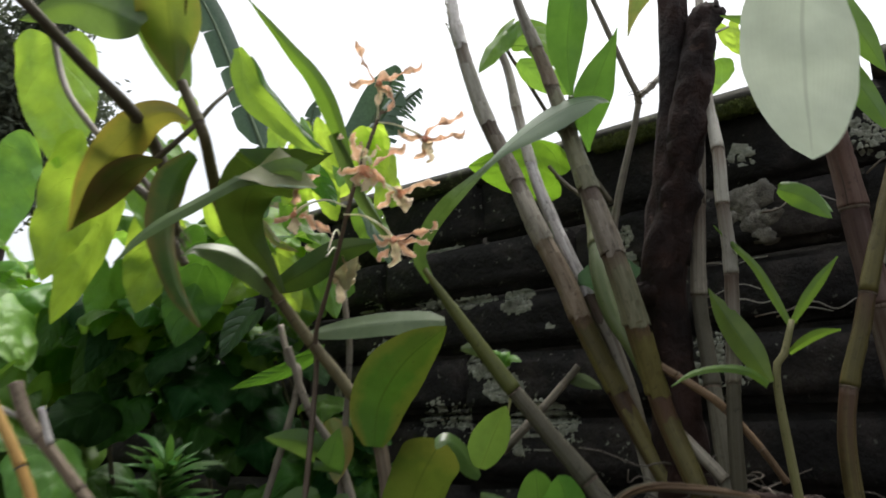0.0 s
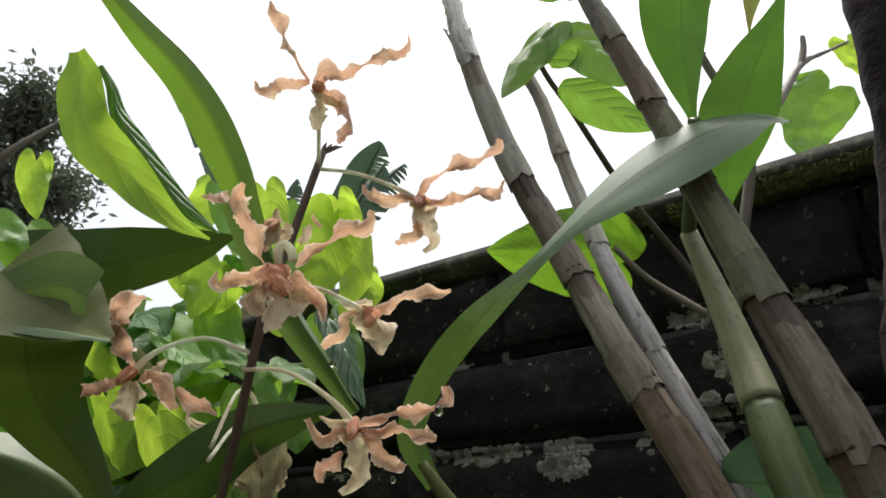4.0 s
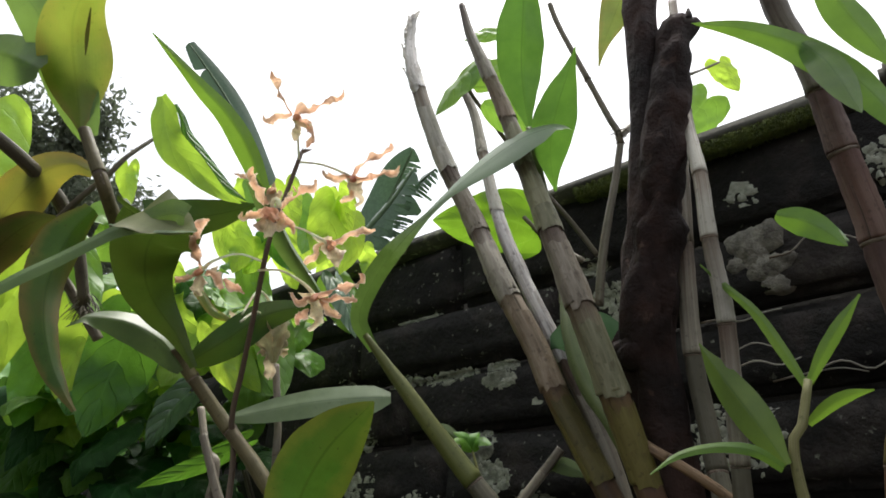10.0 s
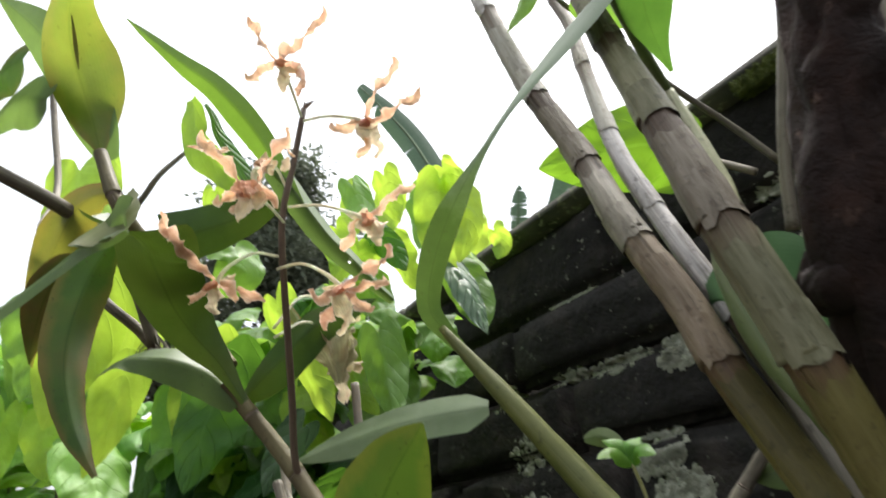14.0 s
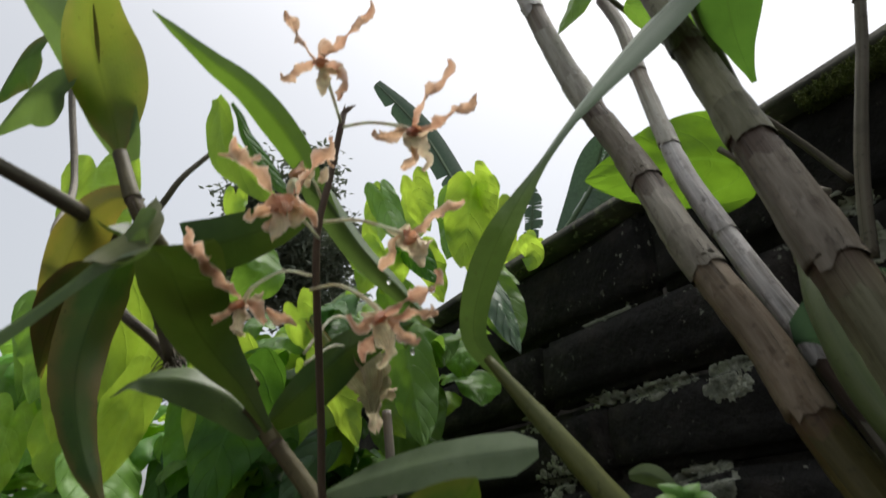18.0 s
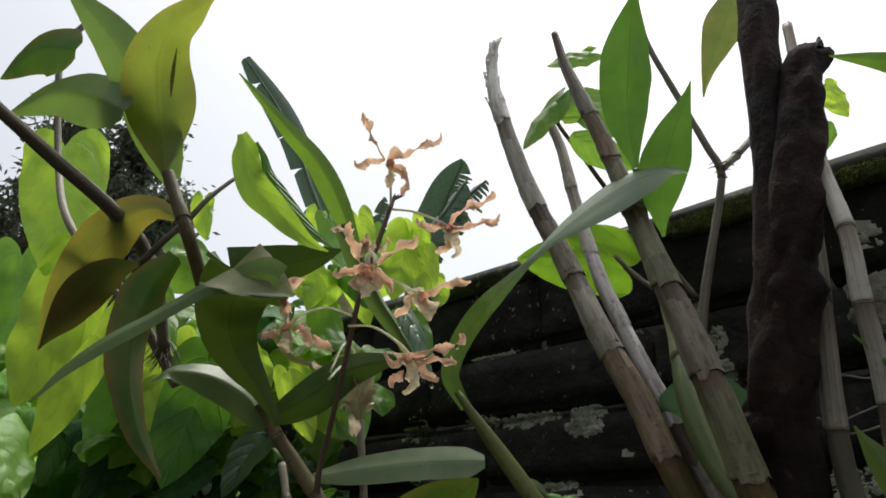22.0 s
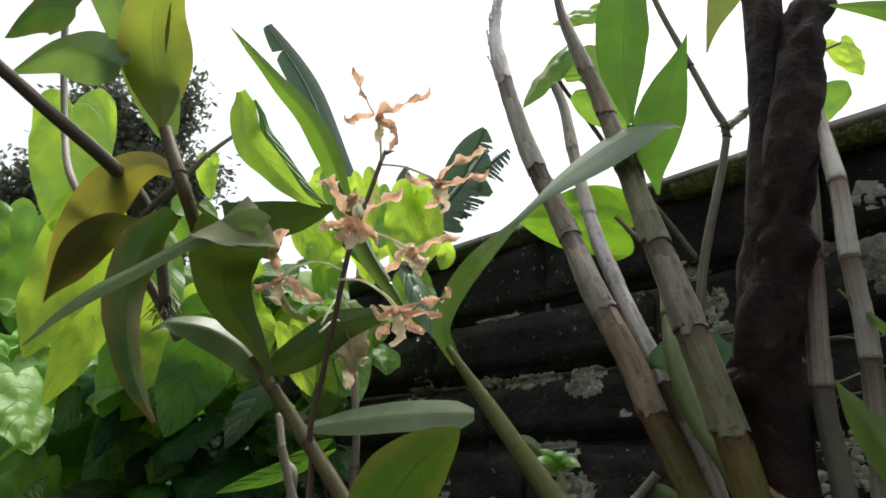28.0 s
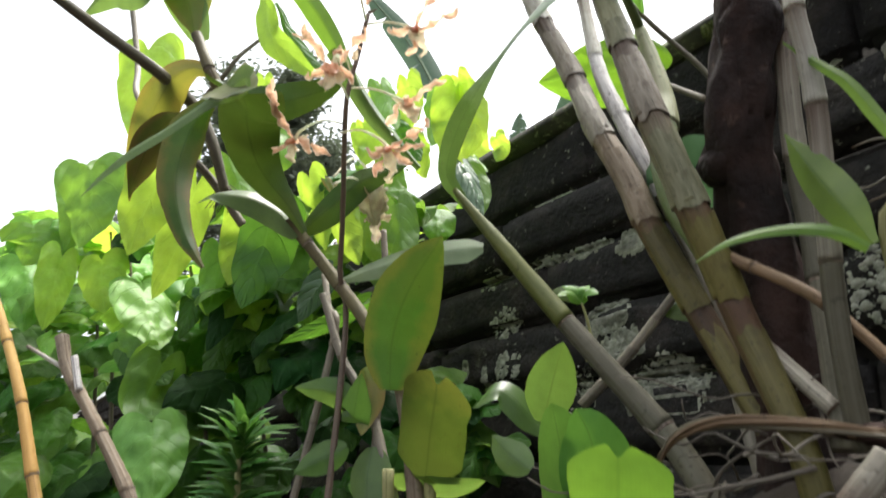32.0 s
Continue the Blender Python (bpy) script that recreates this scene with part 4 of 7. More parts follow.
def banana_leaf(pts, width, parent, torn=(0.5, 0.5), face=(0, -1, 0.1), roll=0, seed=1, tip=0.85):
    """A banana blade; each half is whole or torn into strips (torn: how much, for the two halves)."""
    rd = random.Random(seed)
    cs, ws, length = curve(pts, 71)
    bm = bmesh.new()
    uvl = bm.loops.layers.uv.new("UVMap")
    for sgn, tear in zip((-1, 1), torn):
        i = 0
        while i < 70:
            n = rd.choice((2, 2, 3, 3, 4)) if rd.random() < tear else rd.choice((8, 12, 20))
            j = min(70, i + n)
            sag = rd.uniform(0, 0.5) if rd.random() < tear else 0.0
            reach = rd.uniform(0.78, 1.08) if tear > 0.2 else 1.0
            gap = rd.uniform(0.05, 0.75) * tear if tear > 0.2 else 0.0
            rows = []
            for k in range(i, j + 1):
                t = k / 70
                w = ws[k]
                up = Vector(face).normalized()
                nr = Matrix.Rotation(radians(roll), 3, w) @ (up - w * up.dot(w)).normalized()
                side = w.cross(nr) * sgn
                h = reach * width / 2 * min(1, t * 6 + 0.15) * (1 - max(0, (t - 0.55) / 0.45) ** 2.5 * tip)
                row = []
                for q in range(5):
                    x = q / 4
                    shift = (0.5 - (k - i) / max(1, j - i)) * gap * x * x * (j - i) * length / 70
                    row.append(bm.verts.new(cs[k] + side * x * h + nr * (-x * x * h * (0.25 + sag)) + w * (shift + x * h * 0.25)))
                rows.append(row)
            for a in range(len(rows) - 1):
                for q in range(4):
                    f = bm.faces.new((rows[a][q], rows[a][q + 1], rows[a + 1][q + 1], rows[a + 1][q]))
                    for lp, (uu, vv) in zip(f.loops, ((q, a), (q + 1, a), (q + 1, a + 1), (q, a + 1))):
                        lp[uvl].uv = (0.5 + sgn * uu / 8, (i + vv) / 70)
            i = j
    ob = part("blade", bm, BANANA, parent)
    tube("midrib", pts, [0.016, 0.012, 0.005], BANANA_RIB, ob, sides=8)
    return ob


banana = thing("banana_plant", "banana plant with long torn leaves behind the wall", "banana plant")
tube("trunk", [(-1.1, 4.1, 0), (-1.15, 4.05, 0.9), (-1.25, 4.0, 2.06)], [0.12, 0.1, 0.05], CANE_GREEN, banana)
banana_leaf([(-1.3095, 4, 2.0619), (-1.5412, 4, 2.5744), (-1.8631, 4, 3.2585), (-2.2538, 3.9, 3.834)], 0.21, banana, (0.55, 0.0), roll=8, seed=3, tip=0.6)
banana2 = thing("banana_plant", "banana plant with tattered drooping leaves", "banana plant")
tube("trunk", [(-0.6, 3.5, 0), (-0.62, 3.5, 0.9), (-0.66, 3.5, 1.72)], [0.1, 0.08, 0.04], CANE_GREEN, banana2)
banana_leaf([(-0.668, 3.5, 1.6949), (-0.5183, 3.5, 2.0665), (-0.3628, 3.4, 2.3873)], 0.26, banana2, (0.1, 0.95), seed=5, roll=20)
banana_leaf([(-0.6273, 3.6, 1.8521), (-0.431, 3.6, 2.1589), (-0.2326, 3.5, 2.2993)], 0.26, banana2, (0.5, 0.95), seed=6, roll=-30)
banana_leaf([(-1.2125, 4.5, 2.3001), (-1.1703, 4.5, 2.5981), (-1.142, 4.5, 2.8147)], 0.14, banana2, (0.6, 0.6), seed=8)
banana3 = thing("banana_plant", "young banana plant leaning over the wall", "banana plant")
tube("trunk", [(-0.3, 2.7, 0), (-0.3, 2.65, 0.6), (-0.32, 2.6, 1.1)], [0.07, 0.06, 0.03], CANE_GREEN, banana3)
banana_leaf([(-0.5291, 2.6, 1.3225), (-0.357, 2.6, 1.544), (-0.2438, 2.6, 1.7368)], 0.17, banana3, (0.3, 0.9), seed=10, roll=-35)

# ---- the heart-leaved vine over the left end of the wall ----
vine = thing("heart_leaf_vine", "dense vine with heart-shaped green leaves beside the wall", "vine")
TEMPLATES = []
for k in range(8):
    ln = 0.07 + 0.004 * k
    TEMPLATES.append([leaf("leaf_form", [(0, 0, 0), (0.004, -0.010, -ln * 0.33), (0, -0.012 - 0.002 * k, -ln * 0.7), (-0.002, -0.008, -ln)], ln * (0.90 + 0.04 * (k % 4)), mt, None, kind="heart", fold=6 + k * 1.5, wave=0.05 + 0.015 * k, droop=0.2, nl=14, nw=10) for mt in (BETEL_MID, BETEL_DARK, BETEL_LIT, BETEL, BETEL_PALE)])
FORMS = [[o.data for o in row] for row in TEMPLATES]
for row in TEMPLATES:
    for o in row:
        bpy.data.objects.remove(o)
rnd = random.Random(11)
TOPS = ((-1.4, 0.30), (-0.90, 0.34), (-0.68, 0.36), (-0.60, 0.41), (-0.50, 0.40), (-0.39, 0.33), (-0.27, 0.29), (-0.18, 0.27), (-0.08, 0.20), (0.02, 0.13))


def top_of(x):
    for (x0, z0), (x1, z1) in zip(TOPS, TOPS[1:]):
        if x0 <= x <= x1:
            return z0 + (z1 - z0) * (x - x0) / (x1 - x0)
    return 0.12


made = 0
while made < 760:
    x0, q, y = rnd.uniform(-1.3, -0.02), rnd.random() ** 0.8, 0.0
    y = 0.62 + 0.28 * rnd.random() * min(1.0, abs(x0) * 2.2)
    grow = (y - 0.14) / 0.48
    x = 0.144 + (x0 - 0.144) * grow
    z = 0.03 + (top_of(x0) * 0.97 - 0.03) * q
    z = 0.1 + (z - 0.1) * (1 + (grow - 1) * 0.8)
    if Vector((x, y, 0)).dot(WN) > WD - 0.03 or z < 0.03:
        continue
    if x > -0.32 and z < 0.16 and rnd.random() < 0.6:
        made += 0.5
        continue
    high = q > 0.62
    # dark copies low and inside paint the shade there, lit ones the top
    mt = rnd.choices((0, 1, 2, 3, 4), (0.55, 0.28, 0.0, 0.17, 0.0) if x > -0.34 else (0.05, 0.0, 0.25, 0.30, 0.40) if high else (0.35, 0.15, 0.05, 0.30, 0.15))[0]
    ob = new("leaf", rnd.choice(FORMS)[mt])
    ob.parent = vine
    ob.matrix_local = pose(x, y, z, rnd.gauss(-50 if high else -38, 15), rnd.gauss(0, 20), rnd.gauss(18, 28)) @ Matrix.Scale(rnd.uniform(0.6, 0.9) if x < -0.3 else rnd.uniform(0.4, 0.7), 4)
    made += 1
for k in range(16):
    x = rnd.uniform(-1.0, -0.1)
    y = 0.64 + rnd.uniform(0, 0.14)
    tube("stem", [(x + 0.05, y, 0), (x + 0.02, y, 0.1), (x, y - 0.02, top_of(x) * 0.7), (x - 0.02, y - 0.03, top_of(x) * 0.95)], [0.0028, 0.0022, 0.0012], TWIG_DARK, vine, sides=7)


def heart(pts, width, mt, parent=None, **kw):
    kw.setdefault("fold", 10)
    kw.setdefault("wave", 0.08)
    f = Vector(kw.pop("face", (0.3, -0.95, -0.1)))
    kw["face"] = (f.x, f.y, f.z + (1.3 if mt is BETEL_PALE else 0.45 if mt is BETEL else -0.6 if mt is BETEL_LIT else 0.0))
    return leaf("leaf", pts, width, mt, parent or vine, kind="heart", **kw)


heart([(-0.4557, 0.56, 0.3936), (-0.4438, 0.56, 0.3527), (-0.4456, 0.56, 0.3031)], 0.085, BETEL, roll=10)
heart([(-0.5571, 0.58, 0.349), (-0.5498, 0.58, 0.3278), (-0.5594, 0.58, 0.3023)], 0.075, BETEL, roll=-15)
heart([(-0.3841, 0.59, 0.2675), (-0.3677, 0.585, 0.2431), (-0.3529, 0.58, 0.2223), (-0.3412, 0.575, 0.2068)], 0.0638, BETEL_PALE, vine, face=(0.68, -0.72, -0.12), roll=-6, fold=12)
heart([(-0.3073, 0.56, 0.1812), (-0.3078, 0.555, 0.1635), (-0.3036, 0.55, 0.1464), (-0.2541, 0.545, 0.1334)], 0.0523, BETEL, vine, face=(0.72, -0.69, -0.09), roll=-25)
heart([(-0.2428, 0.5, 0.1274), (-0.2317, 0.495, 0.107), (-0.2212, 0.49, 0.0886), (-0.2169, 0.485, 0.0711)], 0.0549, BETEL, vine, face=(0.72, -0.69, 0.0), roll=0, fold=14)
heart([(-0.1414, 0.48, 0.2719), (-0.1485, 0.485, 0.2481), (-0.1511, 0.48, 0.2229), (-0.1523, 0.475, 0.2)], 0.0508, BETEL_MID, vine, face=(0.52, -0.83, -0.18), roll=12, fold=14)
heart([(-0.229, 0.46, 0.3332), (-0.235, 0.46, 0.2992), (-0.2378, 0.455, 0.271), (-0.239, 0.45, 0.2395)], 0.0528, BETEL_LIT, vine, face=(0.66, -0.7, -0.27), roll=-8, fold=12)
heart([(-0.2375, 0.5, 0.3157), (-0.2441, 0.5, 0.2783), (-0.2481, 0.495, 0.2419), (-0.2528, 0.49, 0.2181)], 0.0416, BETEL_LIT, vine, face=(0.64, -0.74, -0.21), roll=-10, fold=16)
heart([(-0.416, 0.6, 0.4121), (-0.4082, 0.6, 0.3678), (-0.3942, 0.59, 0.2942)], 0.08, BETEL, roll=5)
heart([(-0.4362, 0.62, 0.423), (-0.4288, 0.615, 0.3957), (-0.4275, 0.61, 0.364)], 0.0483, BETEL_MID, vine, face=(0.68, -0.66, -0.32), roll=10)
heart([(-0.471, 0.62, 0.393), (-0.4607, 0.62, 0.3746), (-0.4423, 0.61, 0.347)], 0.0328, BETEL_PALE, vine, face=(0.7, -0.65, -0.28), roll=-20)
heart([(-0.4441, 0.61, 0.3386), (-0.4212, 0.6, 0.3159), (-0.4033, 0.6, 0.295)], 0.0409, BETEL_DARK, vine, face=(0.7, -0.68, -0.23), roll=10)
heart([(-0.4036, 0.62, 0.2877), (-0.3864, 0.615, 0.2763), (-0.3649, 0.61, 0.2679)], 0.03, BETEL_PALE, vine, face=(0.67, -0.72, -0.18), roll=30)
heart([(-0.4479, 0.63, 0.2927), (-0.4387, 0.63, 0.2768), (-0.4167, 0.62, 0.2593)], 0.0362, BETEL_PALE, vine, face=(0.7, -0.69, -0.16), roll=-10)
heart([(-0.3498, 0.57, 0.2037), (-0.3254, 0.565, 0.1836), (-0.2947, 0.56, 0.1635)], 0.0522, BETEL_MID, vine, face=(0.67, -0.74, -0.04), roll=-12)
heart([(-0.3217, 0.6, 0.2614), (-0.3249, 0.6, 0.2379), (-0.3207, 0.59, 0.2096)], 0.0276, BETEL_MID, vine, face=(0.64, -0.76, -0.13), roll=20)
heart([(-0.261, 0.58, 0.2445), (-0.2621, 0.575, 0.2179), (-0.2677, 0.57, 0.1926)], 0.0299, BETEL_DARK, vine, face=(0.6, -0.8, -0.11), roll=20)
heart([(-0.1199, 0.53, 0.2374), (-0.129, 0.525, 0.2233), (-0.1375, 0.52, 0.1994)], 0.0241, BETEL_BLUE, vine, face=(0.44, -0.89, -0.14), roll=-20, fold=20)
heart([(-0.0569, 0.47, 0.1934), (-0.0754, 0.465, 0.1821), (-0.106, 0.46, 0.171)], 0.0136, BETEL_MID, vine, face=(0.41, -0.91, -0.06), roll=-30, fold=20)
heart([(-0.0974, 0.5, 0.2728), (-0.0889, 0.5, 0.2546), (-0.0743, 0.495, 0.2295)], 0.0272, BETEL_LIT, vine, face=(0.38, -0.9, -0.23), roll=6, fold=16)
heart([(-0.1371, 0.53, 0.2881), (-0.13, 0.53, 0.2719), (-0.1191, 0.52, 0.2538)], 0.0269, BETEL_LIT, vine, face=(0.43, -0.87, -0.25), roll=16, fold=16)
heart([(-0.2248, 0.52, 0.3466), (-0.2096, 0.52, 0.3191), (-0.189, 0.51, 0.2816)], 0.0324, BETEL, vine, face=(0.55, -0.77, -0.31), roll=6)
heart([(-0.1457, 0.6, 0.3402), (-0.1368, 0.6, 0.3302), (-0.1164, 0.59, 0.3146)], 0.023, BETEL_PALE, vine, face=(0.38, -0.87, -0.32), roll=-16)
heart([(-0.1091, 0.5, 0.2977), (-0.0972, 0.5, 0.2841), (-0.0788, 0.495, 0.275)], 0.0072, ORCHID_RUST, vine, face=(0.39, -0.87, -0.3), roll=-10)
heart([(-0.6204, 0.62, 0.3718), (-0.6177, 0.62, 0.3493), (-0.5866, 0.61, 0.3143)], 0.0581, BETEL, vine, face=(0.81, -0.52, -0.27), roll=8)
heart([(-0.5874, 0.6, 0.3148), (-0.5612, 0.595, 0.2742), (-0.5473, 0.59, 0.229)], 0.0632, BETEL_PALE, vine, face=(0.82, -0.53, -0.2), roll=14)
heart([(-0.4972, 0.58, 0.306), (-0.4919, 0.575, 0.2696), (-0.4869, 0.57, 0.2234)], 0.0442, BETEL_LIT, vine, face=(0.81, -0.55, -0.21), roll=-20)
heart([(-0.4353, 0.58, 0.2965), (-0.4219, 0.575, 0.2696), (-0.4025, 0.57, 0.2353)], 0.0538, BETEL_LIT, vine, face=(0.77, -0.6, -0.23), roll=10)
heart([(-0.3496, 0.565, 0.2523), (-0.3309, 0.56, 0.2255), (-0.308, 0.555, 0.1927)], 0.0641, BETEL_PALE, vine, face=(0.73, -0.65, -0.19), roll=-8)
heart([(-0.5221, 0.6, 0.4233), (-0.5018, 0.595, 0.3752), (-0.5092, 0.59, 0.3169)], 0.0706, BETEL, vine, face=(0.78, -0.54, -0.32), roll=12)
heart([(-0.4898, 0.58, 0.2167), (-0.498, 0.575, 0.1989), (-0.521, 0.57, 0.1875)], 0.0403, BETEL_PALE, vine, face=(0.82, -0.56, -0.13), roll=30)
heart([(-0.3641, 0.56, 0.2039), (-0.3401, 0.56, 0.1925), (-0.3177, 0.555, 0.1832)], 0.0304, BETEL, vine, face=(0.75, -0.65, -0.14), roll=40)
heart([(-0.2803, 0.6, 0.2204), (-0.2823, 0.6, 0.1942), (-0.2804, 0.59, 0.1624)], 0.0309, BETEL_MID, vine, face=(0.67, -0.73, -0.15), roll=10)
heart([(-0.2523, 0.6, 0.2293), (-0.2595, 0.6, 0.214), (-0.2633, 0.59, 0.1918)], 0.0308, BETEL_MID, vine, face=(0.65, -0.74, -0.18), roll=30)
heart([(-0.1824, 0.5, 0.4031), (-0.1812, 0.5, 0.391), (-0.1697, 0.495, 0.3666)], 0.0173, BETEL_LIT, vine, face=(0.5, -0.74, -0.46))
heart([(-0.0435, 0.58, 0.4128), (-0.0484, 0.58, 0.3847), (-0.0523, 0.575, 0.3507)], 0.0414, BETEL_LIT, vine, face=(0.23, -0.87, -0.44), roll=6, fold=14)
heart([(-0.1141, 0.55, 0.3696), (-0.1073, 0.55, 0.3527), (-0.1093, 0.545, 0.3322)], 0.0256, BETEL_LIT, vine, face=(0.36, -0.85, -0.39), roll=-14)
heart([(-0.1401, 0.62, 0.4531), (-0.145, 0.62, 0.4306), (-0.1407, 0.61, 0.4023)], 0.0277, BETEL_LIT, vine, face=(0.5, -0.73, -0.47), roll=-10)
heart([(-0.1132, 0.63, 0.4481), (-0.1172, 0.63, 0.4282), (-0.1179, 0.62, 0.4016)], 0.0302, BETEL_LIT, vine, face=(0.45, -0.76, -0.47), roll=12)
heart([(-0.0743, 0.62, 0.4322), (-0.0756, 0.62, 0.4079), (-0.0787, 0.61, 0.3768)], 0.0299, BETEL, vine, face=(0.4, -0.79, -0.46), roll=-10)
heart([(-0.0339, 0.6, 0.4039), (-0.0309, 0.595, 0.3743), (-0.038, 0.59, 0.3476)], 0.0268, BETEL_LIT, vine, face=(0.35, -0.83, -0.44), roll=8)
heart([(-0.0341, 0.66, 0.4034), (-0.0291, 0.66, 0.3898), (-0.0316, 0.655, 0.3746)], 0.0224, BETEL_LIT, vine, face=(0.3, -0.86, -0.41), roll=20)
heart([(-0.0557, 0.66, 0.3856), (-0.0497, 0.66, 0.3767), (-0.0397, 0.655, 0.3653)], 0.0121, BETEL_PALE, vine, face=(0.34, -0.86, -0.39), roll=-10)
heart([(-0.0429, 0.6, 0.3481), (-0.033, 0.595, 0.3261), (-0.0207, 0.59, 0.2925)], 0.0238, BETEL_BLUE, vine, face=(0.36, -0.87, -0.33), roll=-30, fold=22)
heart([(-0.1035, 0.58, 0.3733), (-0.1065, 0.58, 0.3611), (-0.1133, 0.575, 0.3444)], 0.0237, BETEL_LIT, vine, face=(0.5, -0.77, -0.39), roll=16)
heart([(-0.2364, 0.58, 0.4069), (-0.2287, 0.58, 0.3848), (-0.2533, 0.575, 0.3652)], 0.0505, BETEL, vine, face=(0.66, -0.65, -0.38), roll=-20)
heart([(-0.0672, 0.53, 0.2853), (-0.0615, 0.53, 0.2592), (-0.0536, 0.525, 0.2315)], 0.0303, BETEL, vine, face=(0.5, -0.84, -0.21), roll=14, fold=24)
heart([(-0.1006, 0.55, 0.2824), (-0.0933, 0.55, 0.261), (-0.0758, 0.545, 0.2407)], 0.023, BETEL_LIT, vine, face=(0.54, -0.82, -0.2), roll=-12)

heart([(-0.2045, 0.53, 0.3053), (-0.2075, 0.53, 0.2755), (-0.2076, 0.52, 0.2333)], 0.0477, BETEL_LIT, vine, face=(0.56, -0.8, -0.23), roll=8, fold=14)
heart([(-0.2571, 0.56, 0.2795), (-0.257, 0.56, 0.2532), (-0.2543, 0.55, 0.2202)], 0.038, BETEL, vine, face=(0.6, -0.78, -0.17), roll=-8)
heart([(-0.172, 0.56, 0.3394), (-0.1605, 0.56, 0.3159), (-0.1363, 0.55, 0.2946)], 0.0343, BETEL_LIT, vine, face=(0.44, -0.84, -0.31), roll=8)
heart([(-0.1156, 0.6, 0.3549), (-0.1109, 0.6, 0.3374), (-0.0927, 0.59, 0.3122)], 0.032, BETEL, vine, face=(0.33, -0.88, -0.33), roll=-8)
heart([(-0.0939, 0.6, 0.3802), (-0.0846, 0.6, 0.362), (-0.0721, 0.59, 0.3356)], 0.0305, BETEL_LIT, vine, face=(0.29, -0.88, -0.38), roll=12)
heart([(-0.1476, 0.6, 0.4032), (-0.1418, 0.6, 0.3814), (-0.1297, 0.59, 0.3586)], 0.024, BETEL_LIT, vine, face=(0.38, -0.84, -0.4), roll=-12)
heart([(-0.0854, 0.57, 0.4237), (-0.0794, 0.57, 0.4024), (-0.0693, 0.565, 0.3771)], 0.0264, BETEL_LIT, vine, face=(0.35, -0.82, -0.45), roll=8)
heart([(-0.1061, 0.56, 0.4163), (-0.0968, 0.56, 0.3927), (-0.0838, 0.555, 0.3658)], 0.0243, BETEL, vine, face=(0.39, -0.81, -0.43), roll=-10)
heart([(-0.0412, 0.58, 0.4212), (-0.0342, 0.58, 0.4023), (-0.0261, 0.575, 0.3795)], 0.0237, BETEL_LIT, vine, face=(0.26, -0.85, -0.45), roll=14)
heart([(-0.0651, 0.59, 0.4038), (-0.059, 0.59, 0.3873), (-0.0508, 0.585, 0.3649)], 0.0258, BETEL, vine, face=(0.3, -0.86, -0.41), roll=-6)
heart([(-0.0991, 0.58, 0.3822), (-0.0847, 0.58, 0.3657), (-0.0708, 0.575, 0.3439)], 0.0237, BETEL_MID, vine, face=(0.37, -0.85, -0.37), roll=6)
heart([(-0.1265, 0.57, 0.3893), (-0.1177, 0.57, 0.3708), (-0.1071, 0.565, 0.3469)], 0.0239, BETEL_LIT, vine, face=(0.43, -0.82, -0.38), roll=6)
rnd = random.Random(77)
for k in range(70):
    x, y = rnd.uniform(-0.27, -0.09), rnd.uniform(0.58, 0.68)
    z = 0.17 + (0.36 - 0.17 + 0.25 * (y - 0.58)) * rnd.random() ** 0.8 - max(0, x + 0.10) * 0.9
    if Vector((x, y, 0)).dot(WN) > WD - 0.02:
        continue
    # below 0.24 only the shaded copies, standing for shade inside the mass
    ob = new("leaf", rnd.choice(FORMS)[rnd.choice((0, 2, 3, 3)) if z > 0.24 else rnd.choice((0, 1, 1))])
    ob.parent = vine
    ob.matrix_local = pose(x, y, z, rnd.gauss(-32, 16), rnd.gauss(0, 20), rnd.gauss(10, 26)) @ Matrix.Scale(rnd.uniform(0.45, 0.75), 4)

shrub = thing("wall_shrub", "leafy shrub with pale green leaves behind the wall", "shrub")
tube("stem", [(-0.55, 1.15, 0), (-0.53, 1.13, 0.3), (-0.5, 1.1, 0.5)], [0.008, 0.006, 0.003], TWIG, shrub, sides=8)
for spine, w in (([(-0.1615, 1.1, 0.6231), (-0.1706, 1.1, 0.5986), (-0.1841, 1.1, 0.5699)], 0.05), ([(-0.2168, 1.2, 0.6777), (-0.2173, 1.2, 0.6399), (-0.2382, 1.2, 0.6037)], 0.06), ([(-0.2074, 1, 0.6178), (-0.2041, 1, 0.5713), (-0.2146, 1, 0.5222)], 0.09)):
    heart(spine, w, BETEL_LIT, shrub)
heart([(-0.0496, 0.62, 0.3549), (-0.0412, 0.62, 0.3358), (-0.0309, 0.615, 0.3045)], 0.035, BETEL, roll=10, fold=25)

# the climbing shoot with its own large leaves
climber = thing("climbing_vine", "thin climbing stem with large pale heart-shaped leaves", "vine")
tube("stem", [(-0.262, 0.43, 0.52), (-0.268, 0.424, 0.481), (-0.245, 0.43, 0.391), (-0.19, 0.395, 0.325), (-0.1562, 0.4, 0.2935), (-0.1415, 0.4, 0.2769)], [0.0022, 0.0022, 0.002], TWIG, climber)
tube("stem", [(-0.1785, 0.42, 0.3032), (-0.1594, 0.42, 0.2871), (-0.1574, 0.44, 0.2775), (-0.1474, 0.46, 0.2545)], [0.0026, 0.0028, 0.003], TWIG, climber)
heart([(-0.2747, 0.46, 0.4291), (-0.2602, 0.455, 0.3863), (-0.2485, 0.45, 0.3518), (-0.242, 0.445, 0.3194)], 0.0613, BETEL_LIT, climber, face=(0.64, -0.64, -0.42), fold=12, roll=6)
